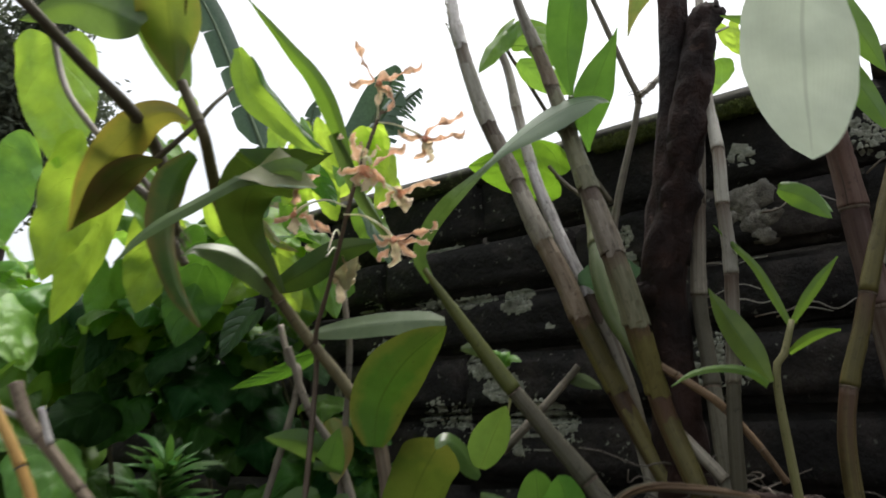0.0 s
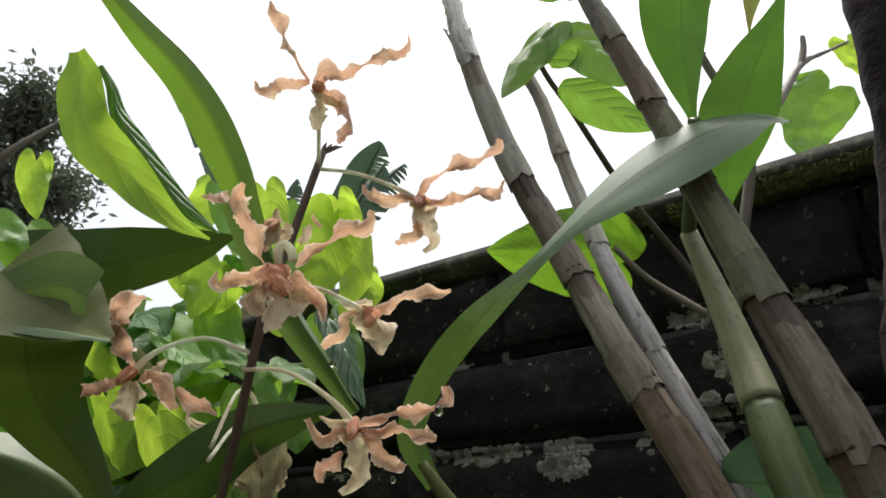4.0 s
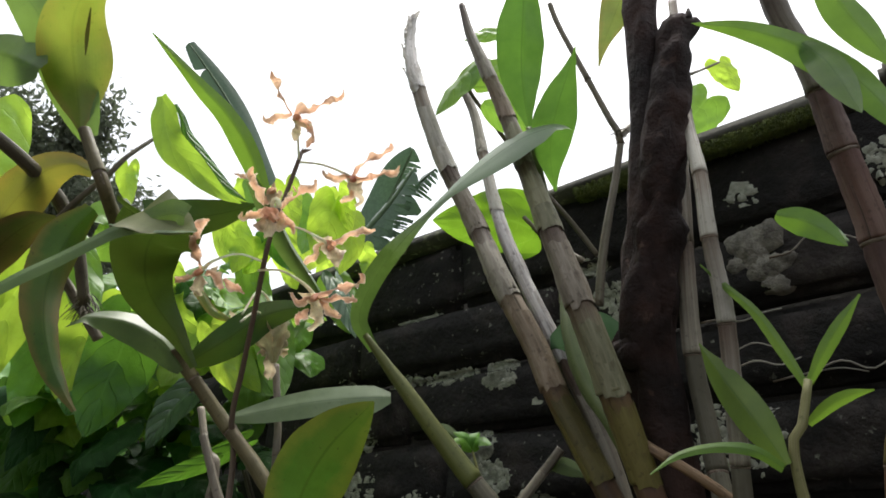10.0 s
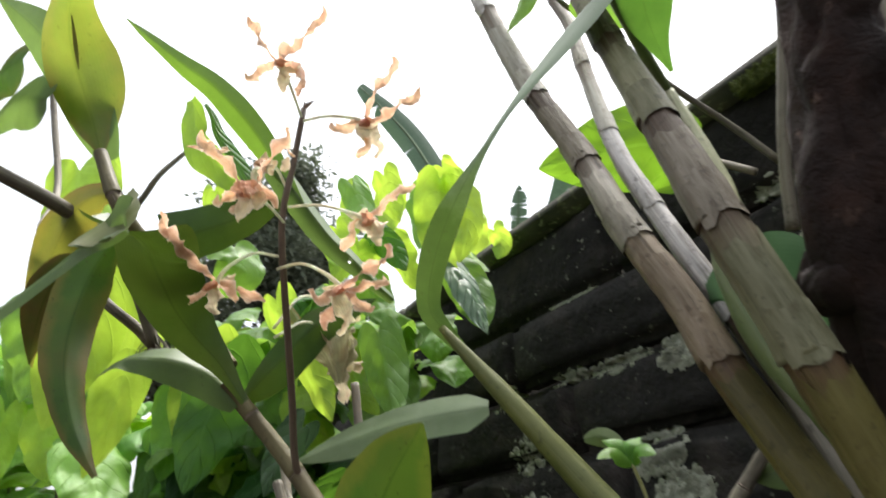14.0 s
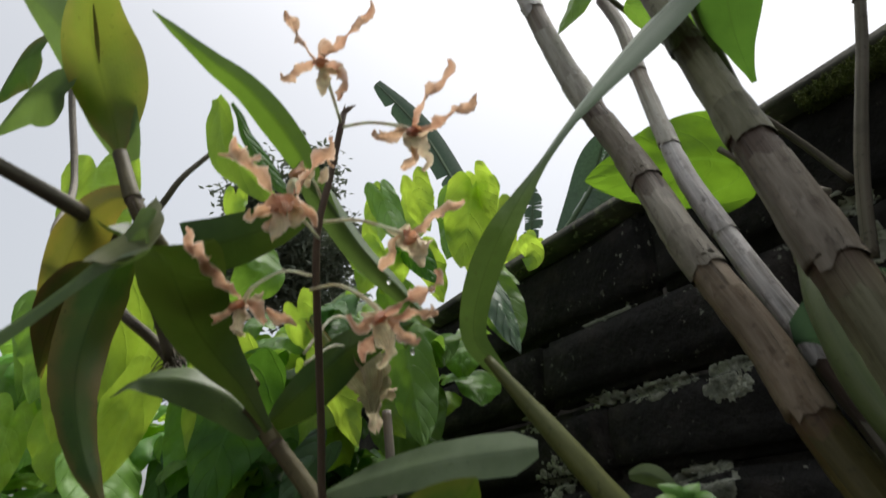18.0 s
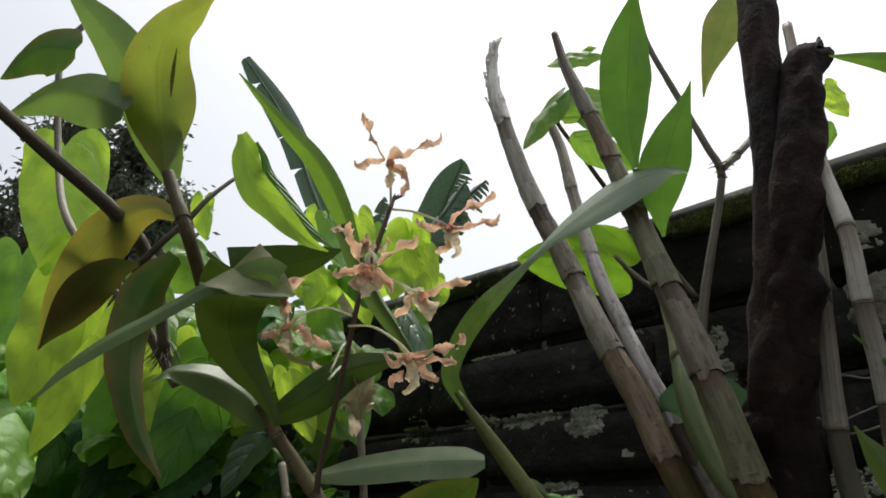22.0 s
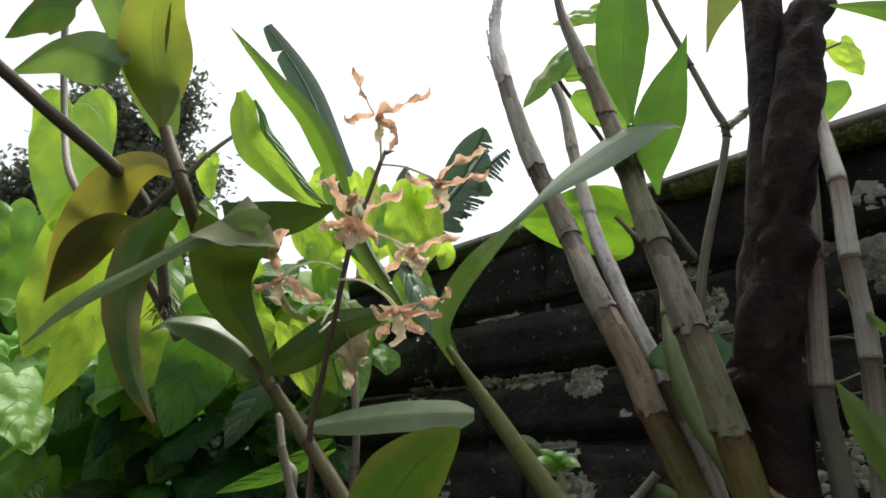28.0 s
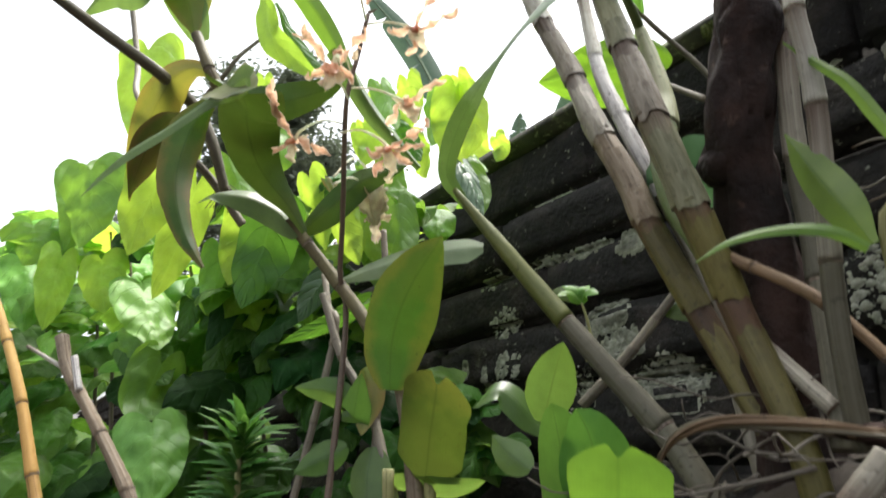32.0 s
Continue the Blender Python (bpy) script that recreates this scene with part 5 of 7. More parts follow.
leaf("leaf", [(-0.1095, 0.409, 0.392), (-0.1064, 0.409, 0.3841), (-0.1033, 0.408, 0.3724), (-0.0957, 0.406, 0.3554), (-0.0799, 0.402, 0.3381), (-0.0628, 0.397, 0.3207), (-0.0507, 0.393, 0.3096), (-0.0407, 0.39, 0.3032)], [0.006, 0.0158, 0.0171, 0.0182, 0.0157, 0.0122, 0.007, 0.0008], BETEL_THIN, climber, "heart-shaped leaf with curled edges", kind="free", face=(0.42, -0.76, -0.5), fold=-14, wave=0.12, roll=16)
# this half's shade is painted with the darker copy
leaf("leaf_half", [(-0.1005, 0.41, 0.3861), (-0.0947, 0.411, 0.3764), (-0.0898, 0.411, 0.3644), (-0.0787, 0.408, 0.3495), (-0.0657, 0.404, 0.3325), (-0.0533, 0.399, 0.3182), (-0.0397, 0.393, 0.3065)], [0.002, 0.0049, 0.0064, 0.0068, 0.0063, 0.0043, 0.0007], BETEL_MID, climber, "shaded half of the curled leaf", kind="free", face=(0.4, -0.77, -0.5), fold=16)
tube("petiole", [(-0.112, 0.415, 0.365), (-0.1193, 0.405, 0.346), (-0.126, 0.402, 0.332), (-0.137, 0.4, 0.3168), (-0.1577, 0.41, 0.3051)], [0.0011, 0.0016, 0.002], TWIG_DARK, climber)
leaf("leaf", [(-0.148, 0.358, 0.372), (-0.199, 0.369, 0.398), (-0.238, 0.376, 0.39)], 0.033, ORCHID, climber, kind="lance", roll=12, fold=18)
leaf("leaf", [(-0.2, 0.368, 0.428), (-0.2329, 0.375, 0.4379), (-0.257, 0.38, 0.421)], 0.034, ORCHID_OLIVE, climber, kind="lance", roll=10, fold=18)

# ---- the spiky seedling among the vine ----
seedling = thing("spiky_seedling", "small bushy plant with narrow pointed green leaves", "plant")
rnd = random.Random(21)
tube("stem", [(-0.153, 0.5, 0.0), (-0.156, 0.5, 0.06), (-0.160, 0.5, 0.122)], [0.003, 0.0025, 0.002], CANE_GREEN, seedling, sides=8)
for k in range(84):
    a, z = rnd.uniform(0, 6.28), rnd.uniform(0.045, 0.105)
    d = Vector((math.cos(a), math.sin(a) * 0.8, 0))
    b = Vector((-0.158, 0.5, z + 0.022))
    ln = rnd.uniform(0.024, 0.042)
    lift = rnd.uniform(0.1, 1.1) * (z / 0.09)
    leaf("leaf", [b, b + d * ln * 0.5 + Vector((0, 0, ln * 0.45 * lift)), b + d * ln + Vector((0, 0, ln * (0.7 * lift - 0.1)))], 0.0062, SEEDLING, seedling, kind="lance", face=(0, -0.5, 1), nl=8, nw=4, fold=25)

# ---- the flowering orchid ----
orchid = thing("flowering_orchid", "orchid with peach-coloured twisted flowers and strap leaves", "orchid")
cane3 = cane("cane", [(0.0185, 0.4365, 0.2457), (0.0305, 0.4395, 0.2295), (0.0430, 0.4425, 0.213), (0.068, 0.4455, 0.180), (0.0945, 0.443, 0.147), (0.121, 0.438, 0.114), (0.139, 0.43, 0.08), (0.15, 0.425, 0.05)], [0.0016, 0.0040, 0.0048, 0.0052, 0.0056, 0.0060, 0.0062, 0.0062], CANE_LEAFY, orchid, "olive-green leafy cane", joints=(0.171, 0.120), coats=(CANE_LEAFY, CANE_ASH, CANE_ASH), swell=1.01)
leaf("leaf", [(0.0228, 0.442, 0.2386), (0.0185, 0.4365, 0.2457), (0.0158, 0.432, 0.2521), (0.0184, 0.427, 0.2607), (0.0262, 0.42, 0.2727), (0.0365, 0.413, 0.2838), (0.0515, 0.405, 0.2966), (0.0696, 0.399, 0.3128), (0.0879, 0.393, 0.3253), (0.1054, 0.387, 0.3337), (0.1182, 0.382, 0.3353), (0.1247, 0.379, 0.3339), (0.1276, 0.377, 0.3311)], [0.0057, 0.0086, 0.0105, 0.0120, 0.0108, 0.0068, 0.0048, 0.0088, 0.0200, 0.0280, 0.0295, 0.0235, 0.0070], ORCHID_GREY_TIP, cane3, "long arching grey-green leaf", kind="free", face=(0.02, -0.9, -0.44), roll=[10, 20, 26, 28, 22, -10, -44, -60, -64, -64, -62, -60, -60], fold=12, nl=56)
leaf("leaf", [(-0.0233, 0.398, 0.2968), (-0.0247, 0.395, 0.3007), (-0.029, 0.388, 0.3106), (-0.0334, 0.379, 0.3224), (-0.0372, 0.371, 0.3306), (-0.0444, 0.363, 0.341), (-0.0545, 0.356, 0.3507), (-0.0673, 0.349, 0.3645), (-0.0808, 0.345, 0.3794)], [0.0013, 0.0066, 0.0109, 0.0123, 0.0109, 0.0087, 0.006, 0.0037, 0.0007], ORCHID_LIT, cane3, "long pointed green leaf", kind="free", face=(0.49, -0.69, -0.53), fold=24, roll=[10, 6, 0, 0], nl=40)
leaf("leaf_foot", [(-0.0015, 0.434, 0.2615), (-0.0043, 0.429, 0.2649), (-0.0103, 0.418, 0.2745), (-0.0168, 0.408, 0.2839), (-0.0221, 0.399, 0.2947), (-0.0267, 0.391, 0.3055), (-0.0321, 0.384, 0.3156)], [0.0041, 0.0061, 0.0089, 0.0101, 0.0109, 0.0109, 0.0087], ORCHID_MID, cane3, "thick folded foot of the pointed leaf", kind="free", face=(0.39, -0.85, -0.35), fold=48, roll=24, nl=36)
leaf("leaf", [(0.032, 0.446, 0.214), (-0.002, 0.442, 0.212), (-0.035, 0.446, 0.208), (-0.064, 0.452, 0.204)], 0.017, ORCHID_GREY, cane3, kind="strap", roll=38, fold=8)
cane1 = cane("cane", [(-0.079, 0.422, 0.236), (-0.072, 0.428, 0.225), (-0.053, 0.435, 0.201), (-0.028, 0.432, 0.173), (-0.005, 0.43, 0.14), (0.01, 0.43, 0.06)], [0.0034, 0.0037, 0.0039, 0.0042, 0.0044, 0.0046], CANE_DULL, orchid, "grey-brown leafy cane", joints=(0.222, 0.196, 0.165), coats=(CANE_DULL, CANE_DULL, CANE_DULL, CANE_RUSSET), swell=1.02)
# the fold above shades this leaf; that shade is in its dark material
leaf("leaf", [(-0.0659, 0.42, 0.2253), (-0.0758, 0.414, 0.2419), (-0.0842, 0.408, 0.253), (-0.0873, 0.398, 0.2625), (-0.0824, 0.384, 0.2698), (-0.0749, 0.372, 0.2728), (-0.0658, 0.36, 0.2725), (-0.0574, 0.346, 0.2699)], [0.0038, 0.0085, 0.0170, 0.0260, 0.0320, 0.0362, 0.0385, 0.0377], ORCHID_DARK, cane1, "broad leaf, darkened for the shade of its fold", kind="free", face=(0.46, -0.83, -0.32), fold=12, droop=0.12)
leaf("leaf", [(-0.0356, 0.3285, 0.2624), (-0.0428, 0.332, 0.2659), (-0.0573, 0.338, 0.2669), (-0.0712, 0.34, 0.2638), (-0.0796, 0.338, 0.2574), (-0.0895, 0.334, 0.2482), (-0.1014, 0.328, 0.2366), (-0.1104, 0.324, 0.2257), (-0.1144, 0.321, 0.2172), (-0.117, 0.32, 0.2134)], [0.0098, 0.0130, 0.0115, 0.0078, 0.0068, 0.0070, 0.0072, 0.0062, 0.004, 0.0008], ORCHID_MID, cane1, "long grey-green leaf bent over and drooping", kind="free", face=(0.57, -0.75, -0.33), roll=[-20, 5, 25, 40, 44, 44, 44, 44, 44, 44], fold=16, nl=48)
leaf("leaf_fold", [(-0.0611, 0.3396, 0.2729), (-0.0496, 0.3361, 0.2653), (-0.038, 0.3308, 0.2585), (-0.027, 0.3238, 0.2528)], [0.0278, 0.0217, 0.0131, 0.0016], ORCHID_FOLD, cane1, "pale underside of the folded leaf", kind="free", face=(-0.13, -0.87, 0.47), fold=-8, wave=0.05)
leaf("fold_rim", [(-0.0725, 0.3366, 0.2649), (-0.0565, 0.3345, 0.26), (-0.042, 0.3279, 0.2561), (-0.027, 0.3232, 0.2524)], [0.0012, 0.0034, 0.0030, 0.0008], ORCHID_GREY, cane1, "pale rolled rim of the folded leaf", kind="free", face=(0.5, -0.75, 0.45), fold=20)
leaf("leaf", [(-0.0733, 0.424, 0.225), (-0.0844, 0.416, 0.2391), (-0.0991, 0.406, 0.246), (-0.1132, 0.396, 0.2457), (-0.1195, 0.39, 0.2382)], 0.020, ORCHID_MID, cane1, kind="lance", roll=50, fold=24, nl=30)
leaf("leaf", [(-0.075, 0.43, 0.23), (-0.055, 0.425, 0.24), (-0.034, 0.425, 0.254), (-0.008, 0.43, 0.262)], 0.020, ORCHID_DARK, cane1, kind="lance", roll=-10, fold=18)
cane2 = cane("cane", [(-0.128, 0.377, 0.345), (-0.112, 0.38, 0.313), (-0.1126, 0.4, 0.2991), (-0.1129, 0.43, 0.2787), (-0.0923, 0.438, 0.2488)], [0.0032, 0.0036, 0.0038, 0.0037, 0.0034], CANE_BROWN, orchid, "brown leafy cane", joints=(0.318, 0.285), coats=(CANE_DULL, CANE_DULL, CANE_DULL), swell=1.0)
leaf("leaf", [(-0.1334, 0.381, 0.3478), (-0.1346, 0.376, 0.3605), (-0.1355, 0.368, 0.3759), (-0.1359, 0.36, 0.3904), (-0.132, 0.351, 0.4015), (-0.1227, 0.343, 0.4103), (-0.1077, 0.335, 0.4131), (-0.0936, 0.33, 0.4165)], [0.003, 0.0201, 0.0341, 0.0377, 0.03, 0.0195, 0.0133, 0.0017], ORCHID_YELLOW, cane2, "yellowing upright leaf", kind="free", face=(0.53, -0.62, -0.57), fold=24, roll=-8, wave=0.08)
leaf("leaf_tear", [(-0.115, 0.341, 0.3952), (-0.1172, 0.345, 0.3899), (-0.1191, 0.349, 0.3833), (-0.1201, 0.353, 0.3745)], [0.0006, 0.0017, 0.002, 0.0006], ORCHID_BROWN, cane2, "dry brown tear along the midrib", kind="free", face=(0.49, -0.63, -0.6), fold=0, ragged=0.3)
leaf("leaf", [(-0.13, 0.384, 0.345), (-0.1517, 0.366, 0.3971), (-0.1724, 0.356, 0.4275), (-0.2034, 0.348, 0.459)], 0.030, ORCHID, cane2, kind="lance", roll=10, fold=14)
leaf("leaf", [(-0.1274, 0.392, 0.3269), (-0.1375, 0.388, 0.3309), (-0.1508, 0.386, 0.3259), (-0.1635, 0.388, 0.3116), (-0.1765, 0.394, 0.2975), (-0.1899, 0.402, 0.2844), (-0.1995, 0.41, 0.2699), (-0.2035, 0.414, 0.2616)], [0.0054, 0.0161, 0.0232, 0.0266, 0.025, 0.0175, 0.0085, 0.0009], ORCHID_RUST, cane2, "rusty yellow drooping leaf", kind="free", face=(0.62, -0.69, -0.37), fold=20, roll=10, wave=0.06)
# the browned half also carries the shade of its folded-down side in its colour
leaf("leaf_half", [(-0.1355, 0.384, 0.2963), (-0.1506, 0.386, 0.2937), (-0.1655, 0.39, 0.2849), (-0.1781, 0.396, 0.2736), (-0.1911, 0.404, 0.2659), (-0.1993, 0.41, 0.2612)], [0.0017, 0.0143, 0.0213, 0.0181, 0.0089, 0.0009], ORCHID_BROWN, cane2, "brown inner half of the drooping leaf, darkened for shade", kind="free", face=(0.64, -0.7, -0.32), fold=8)
leaf("leaf", [(-0.1165, 0.385, 0.3003), (-0.123, 0.381, 0.2829), (-0.125, 0.378, 0.2592), (-0.1208, 0.376, 0.2385), (-0.1129, 0.378, 0.2175), (-0.1043, 0.38, 0.2038), (-0.0981, 0.381, 0.1959)], [0.0089, 0.0207, 0.021, 0.0182, 0.0135, 0.0087, 0.002], ORCHID_OLIVE, cane2, "brownish folded leaf", kind="free", face=(0.57, -0.78, -0.25), fold=26, roll=-24, ragged=0.12)
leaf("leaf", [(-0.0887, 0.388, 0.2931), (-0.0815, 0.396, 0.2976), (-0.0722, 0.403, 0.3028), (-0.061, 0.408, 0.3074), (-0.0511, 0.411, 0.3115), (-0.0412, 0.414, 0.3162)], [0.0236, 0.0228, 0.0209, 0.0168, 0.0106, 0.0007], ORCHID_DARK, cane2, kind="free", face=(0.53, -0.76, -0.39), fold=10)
cane4 = cane("cane", [(-0.0669, 0.445, 0.1957), (-0.0508, 0.445, 0.1587), (-0.0308, 0.445, 0.1309), (-0.014, 0.44, 0.0921), (0.0015, 0.43, 0.0683), (0.02, 0.43, 0.03)], [0.0022, 0.0025, 0.0028, 0.0032, 0.0034], TWIG, orchid, "thin grey cane", joints=(0.158, 0.125, 0.09), swell=1.2)
for spine, w, mt, rl in (([(-0.0337, 0.44, 0.1392), (-0.0347, 0.435, 0.1243), (-0.0285, 0.43, 0.1465)], 0.018, ORCHID_FRESH, 0), ([(-0.0399, 0.44, 0.1105), (-0.0515, 0.435, 0.1046), (-0.0645, 0.43, 0.0965)], 0.017, ORCHID_FRESH, 20), ([(-0.0357, 0.445, 0.128), (-0.0511, 0.44, 0.1381), (-0.0728, 0.435, 0.1409)], 0.016, ORCHID, 10), ([(-0.0248, 0.44, 0.1107), (-0.0241, 0.435, 0.0944), (-0.0199, 0.43, 0.0768)], 0.024, ORCHID, 0), ([(-0.0388, 0.45, 0.1528), (-0.0312, 0.442, 0.1365), (-0.029, 0.435, 0.1159)], 0.020, ORCHID_YELLOW, -10), ([(-0.014, 0.44, 0.0921), (0.0178, 0.43, 0.0908), (0.0434, 0.42, 0.0965)], 0.022, ORCHID, 40)):
    leaf("leaf", spine, w, mt, cane4, kind="lance", roll=rl, fold=14)
spike = tube("flower_stem", [(-0.006, 0.374, 0.322), (-0.013, 0.378, 0.3), (-0.02, 0.382, 0.278), (-0.0309, 0.402, 0.2446), (-0.0396, 0.418, 0.2211), (-0.0464, 0.43, 0.2013), (-0.0465, 0.44, 0.1707), (-0.048, 0.436, 0.05)], [0.0011, 0.0013, 0.0014, 0.0015, 0.0017, 0.0018, 0.002], SPIKE, orchid, "dark slender flower stem", sides=10)
F1 = (-0.005, 0.359, 0.332)
F2 = (0.021, 0.376, 0.306)
F3 = (-0.010, 0.352, 0.274)
F3B = (-0.015, 0.364, 0.294)
F4 = (-0.054, 0.384, 0.262)
F5 = (0.004, 0.386, 0.248)
F6 = (0.005, 0.403, 0.282)
F7 = (-0.036, 0.440, 0.258)
bloom_top = bloom(F1, orchid)
petal("petal", [(-0.008, 0.359, 0.3345), (-0.0099, 0.3581, 0.3379), (-0.0112, 0.3573, 0.3403), (-0.0129, 0.3564, 0.3433), (-0.0149, 0.3556, 0.3473), (-0.0162, 0.3547, 0.351), (-0.0182, 0.3539, 0.3543), (-0.019, 0.353, 0.3573)], [0.0012, 0.0009, 0.001, 0.0036, 0.001, 0.0044, 0.0032, 0.0007], PETAL, bloom_top, (0.4, -0.68, -0.62))
petal("petal", [(-0.0075, 0.359, 0.3341), (-0.0111, 0.3586, 0.334), (-0.0145, 0.3582, 0.3329), (-0.0175, 0.3578, 0.3315), (-0.0202, 0.3574, 0.3309), (-0.0216, 0.357, 0.3331)], [0.0017, 0.0032, 0.0039, 0.0041, 0.0031, 0.0007], PETAL, bloom_top, (0.41, -0.7, -0.58))
petal("petal", [(-0.0061, 0.359, 0.3336), (-0.0025, 0.3579, 0.3352), (0.0017, 0.3568, 0.3343), (0.0057, 0.3556, 0.3351), (0.0092, 0.3545, 0.3366), (0.0123, 0.3534, 0.3376), (0.0164, 0.3523, 0.3372), (0.019, 0.3511, 0.3392), (0.0193, 0.35, 0.3413)], [0.0031, 0.0056, 0.0033, 0.0033, 0.0007, 0.0039, 0.0037, 0.0023, 0.0004], PETAL, bloom_top, (0.33, -0.72, -0.62))
petal("petal", [(-0.0039, 0.359, 0.3301), (-0.0013, 0.3596, 0.3286), (0.0018, 0.3602, 0.3264), (0.0035, 0.3608, 0.3226), (0.0022, 0.3614, 0.3187), (0.0008, 0.362, 0.3162)], [0.0025, 0.005, 0.0043, 0.002, 0.0038, 0.0013], PETAL, bloom_top, (0.36, -0.74, -0.56))
petal("lip", [(-0.0059, 0.359, 0.3315), (-0.0053, 0.3597, 0.3278), (-0.005, 0.3603, 0.3242), (-0.0052, 0.361, 0.3201)], [0.0037, 0.0039, 0.0049, 0.0022], LIP, bloom_top, (0.38, -0.73, -0.56))
petal("side_lobe", [(-0.0035, 0.359, 0.3311), (-0.0008, 0.3595, 0.3289), (0.0018, 0.36, 0.3273)], [0.0022, 0.0042, 0.0025], LIP, bloom_top, (0.36, -0.73, -0.58))
bloom_right = bloom(F2, orchid)
petal("petal", [(0.02, 0.376, 0.308), (0.0227, 0.3739, 0.3105), (0.0259, 0.3718, 0.3119), (0.0286, 0.3696, 0.3124), (0.0326, 0.3675, 0.3125), (0.036, 0.3654, 0.312), (0.039, 0.3633, 0.3121), (0.0415, 0.3611, 0.3128), (0.0417, 0.359, 0.3147)], [0.0013, 0.003, 0.0021, 0.0008, 0.0043, 0.0036, 0.0014, 0.0033, 0.0017], PETAL, bloom_right, (0.23, -0.81, -0.53))
petal("petal", [(0.0209, 0.376, 0.3074), (0.0249, 0.3758, 0.3063), (0.0285, 0.3755, 0.3054), (0.0307, 0.3753, 0.3064), (0.0338, 0.375, 0.3072), (0.0365, 0.3748, 0.3079), (0.0396, 0.3745, 0.3072), (0.0426, 0.3743, 0.3087), (0.0444, 0.374, 0.3117)], [0.0013, 0.0022, 0.003, 0.0044, 0.0015, 0.0026, 0.0042, 0.0031, 0.0004], PETAL, bloom_right, (0.22, -0.83, -0.51))
petal("petal", [(0.0196, 0.376, 0.3078), (0.0152, 0.376, 0.3077), (0.0107, 0.376, 0.3081), (0.0067, 0.376, 0.3091), (0.0055, 0.376, 0.3122)], [0.002, 0.0037, 0.0042, 0.0038, 0.0012], PETAL, bloom_right, (0.31, -0.81, -0.5))
petal("lip", [(0.0198, 0.376, 0.3073), (0.0206, 0.3768, 0.3037), (0.0225, 0.3776, 0.3006), (0.0235, 0.3784, 0.2979), (0.024, 0.3792, 0.2949), (0.022, 0.38, 0.293)], [0.0047, 0.0081, 0.0076, 0.0046, 0.0025, 0.0018], LIP, bloom_right, (0.09, -0.88, -0.48))
petal("petal", [(0.0196, 0.376, 0.3007), (0.0199, 0.3773, 0.2979), (0.0175, 0.3787, 0.2962), (0.0145, 0.38, 0.2955)], [0.0019, 0.0032, 0.0037, 0.002], PETAL, bloom_right, (0.11, -0.88, -0.47))
petal("hood", [(0.0182, 0.376, 0.3083), (0.021, 0.3755, 0.3067), (0.0238, 0.375, 0.3066)], [0.0023, 0.0047, 0.0015], THROAT, bloom_right, (0.09, -0.85, -0.52))
bloom_middle = bloom(F3, orchid)
petal("petal", [(-0.0097, 0.352, 0.2771), (-0.0131, 0.3518, 0.2769), (-0.0165, 0.3516, 0.2755), (-0.0193, 0.3514, 0.274), (-0.0217, 0.3512, 0.2736), (-0.0219, 0.351, 0.2764)], [0.0015, 0.003, 0.0042, 0.0044, 0.0031, 0.0005], PETAL, bloom_middle, (0.37, -0.84, -0.39))
petal("petal", [(-0.0113, 0.352, 0.2771), (-0.0121, 0.3491, 0.2785), (-0.0121, 0.3463, 0.28), (-0.0127, 0.3434, 0.281), (-0.0135, 0.3406, 0.2825), (-0.0138, 0.3377, 0.2842), (-0.0138, 0.3349, 0.2855), (-0.0114, 0.332, 0.2869)], [0.0006, 0.0007, 0.0045, 0.005, 0.0035, 0.0043, 0.0042, 0.0012], PETAL, bloom_middle, (0.35, -0.82, -0.46))
petal("petal", [(-0.0233, 0.355, 0.2974), (-0.0223, 0.3483, 0.2928), (-0.0215, 0.3417, 0.289), (-0.0209, 0.335, 0.2862)], [0.0027, 0.0024, 0.0023, 0.0006], PETAL, bloom_middle, (0.39, -0.78, -0.49))
petal("petal", [(-0.0051, 0.352, 0.2773), (-0.0024, 0.3507, 0.279), (0.0003, 0.3494, 0.2804), (0.0032, 0.3481, 0.2817), (0.0062, 0.3469, 0.2831), (0.0095, 0.3456, 0.2832), (0.0116, 0.3443, 0.2843), (0.0126, 0.343, 0.2863)], [0.0006, 0.003, 0.0028, 0.0007, 0.0038, 0.0046, 0.0031, 0.0013], PETAL, bloom_middle, (0.23, -0.86, -0.46))
petal("petal", [(-0.0058, 0.352, 0.2756), (-0.0029, 0.3522, 0.2734), (-0.0006, 0.3525, 0.271), (0.0012, 0.3527, 0.2681), (0.0018, 0.353, 0.2652)], [0.0027, 0.0052, 0.0048, 0.0029, 0.0012], PETAL, bloom_middle, (0.27, -0.89, -0.37))
petal("hood", [(-0.0085, 0.35, 0.2774), (-0.0076, 0.3497, 0.2746), (-0.0066, 0.3493, 0.2718), (-0.0059, 0.349, 0.2695)], [0.0055, 0.0085, 0.0066, 0.003], THROAT, bloom_middle, (0.31, -0.86, -0.39))
petal("side_lobe", [(-0.0121, 0.352, 0.2741), (-0.0131, 0.3517, 0.2709), (-0.0129, 0.3513, 0.2679), (-0.0113, 0.351, 0.2659)], [0.0037, 0.0061, 0.006, 0.0024], LIP, bloom_middle, (0.35, -0.87, -0.36))
petal("side_lobe", [(-0.0065, 0.352, 0.2733), (-0.005, 0.3517, 0.2701), (-0.0044, 0.3513, 0.2673), (-0.0047, 0.351, 0.2656)], [0.0025, 0.0043, 0.0044, 0.0018], LIP, bloom_middle, (0.3, -0.88, -0.36))
petal("lip", [(-0.0087, 0.35, 0.2711), (-0.0083, 0.3493, 0.2679), (-0.008, 0.3487, 0.2648), (-0.0075, 0.348, 0.2616)], [0.0036, 0.0043, 0.005, 0.004], LIP, bloom_middle, (0.33, -0.88, -0.35))
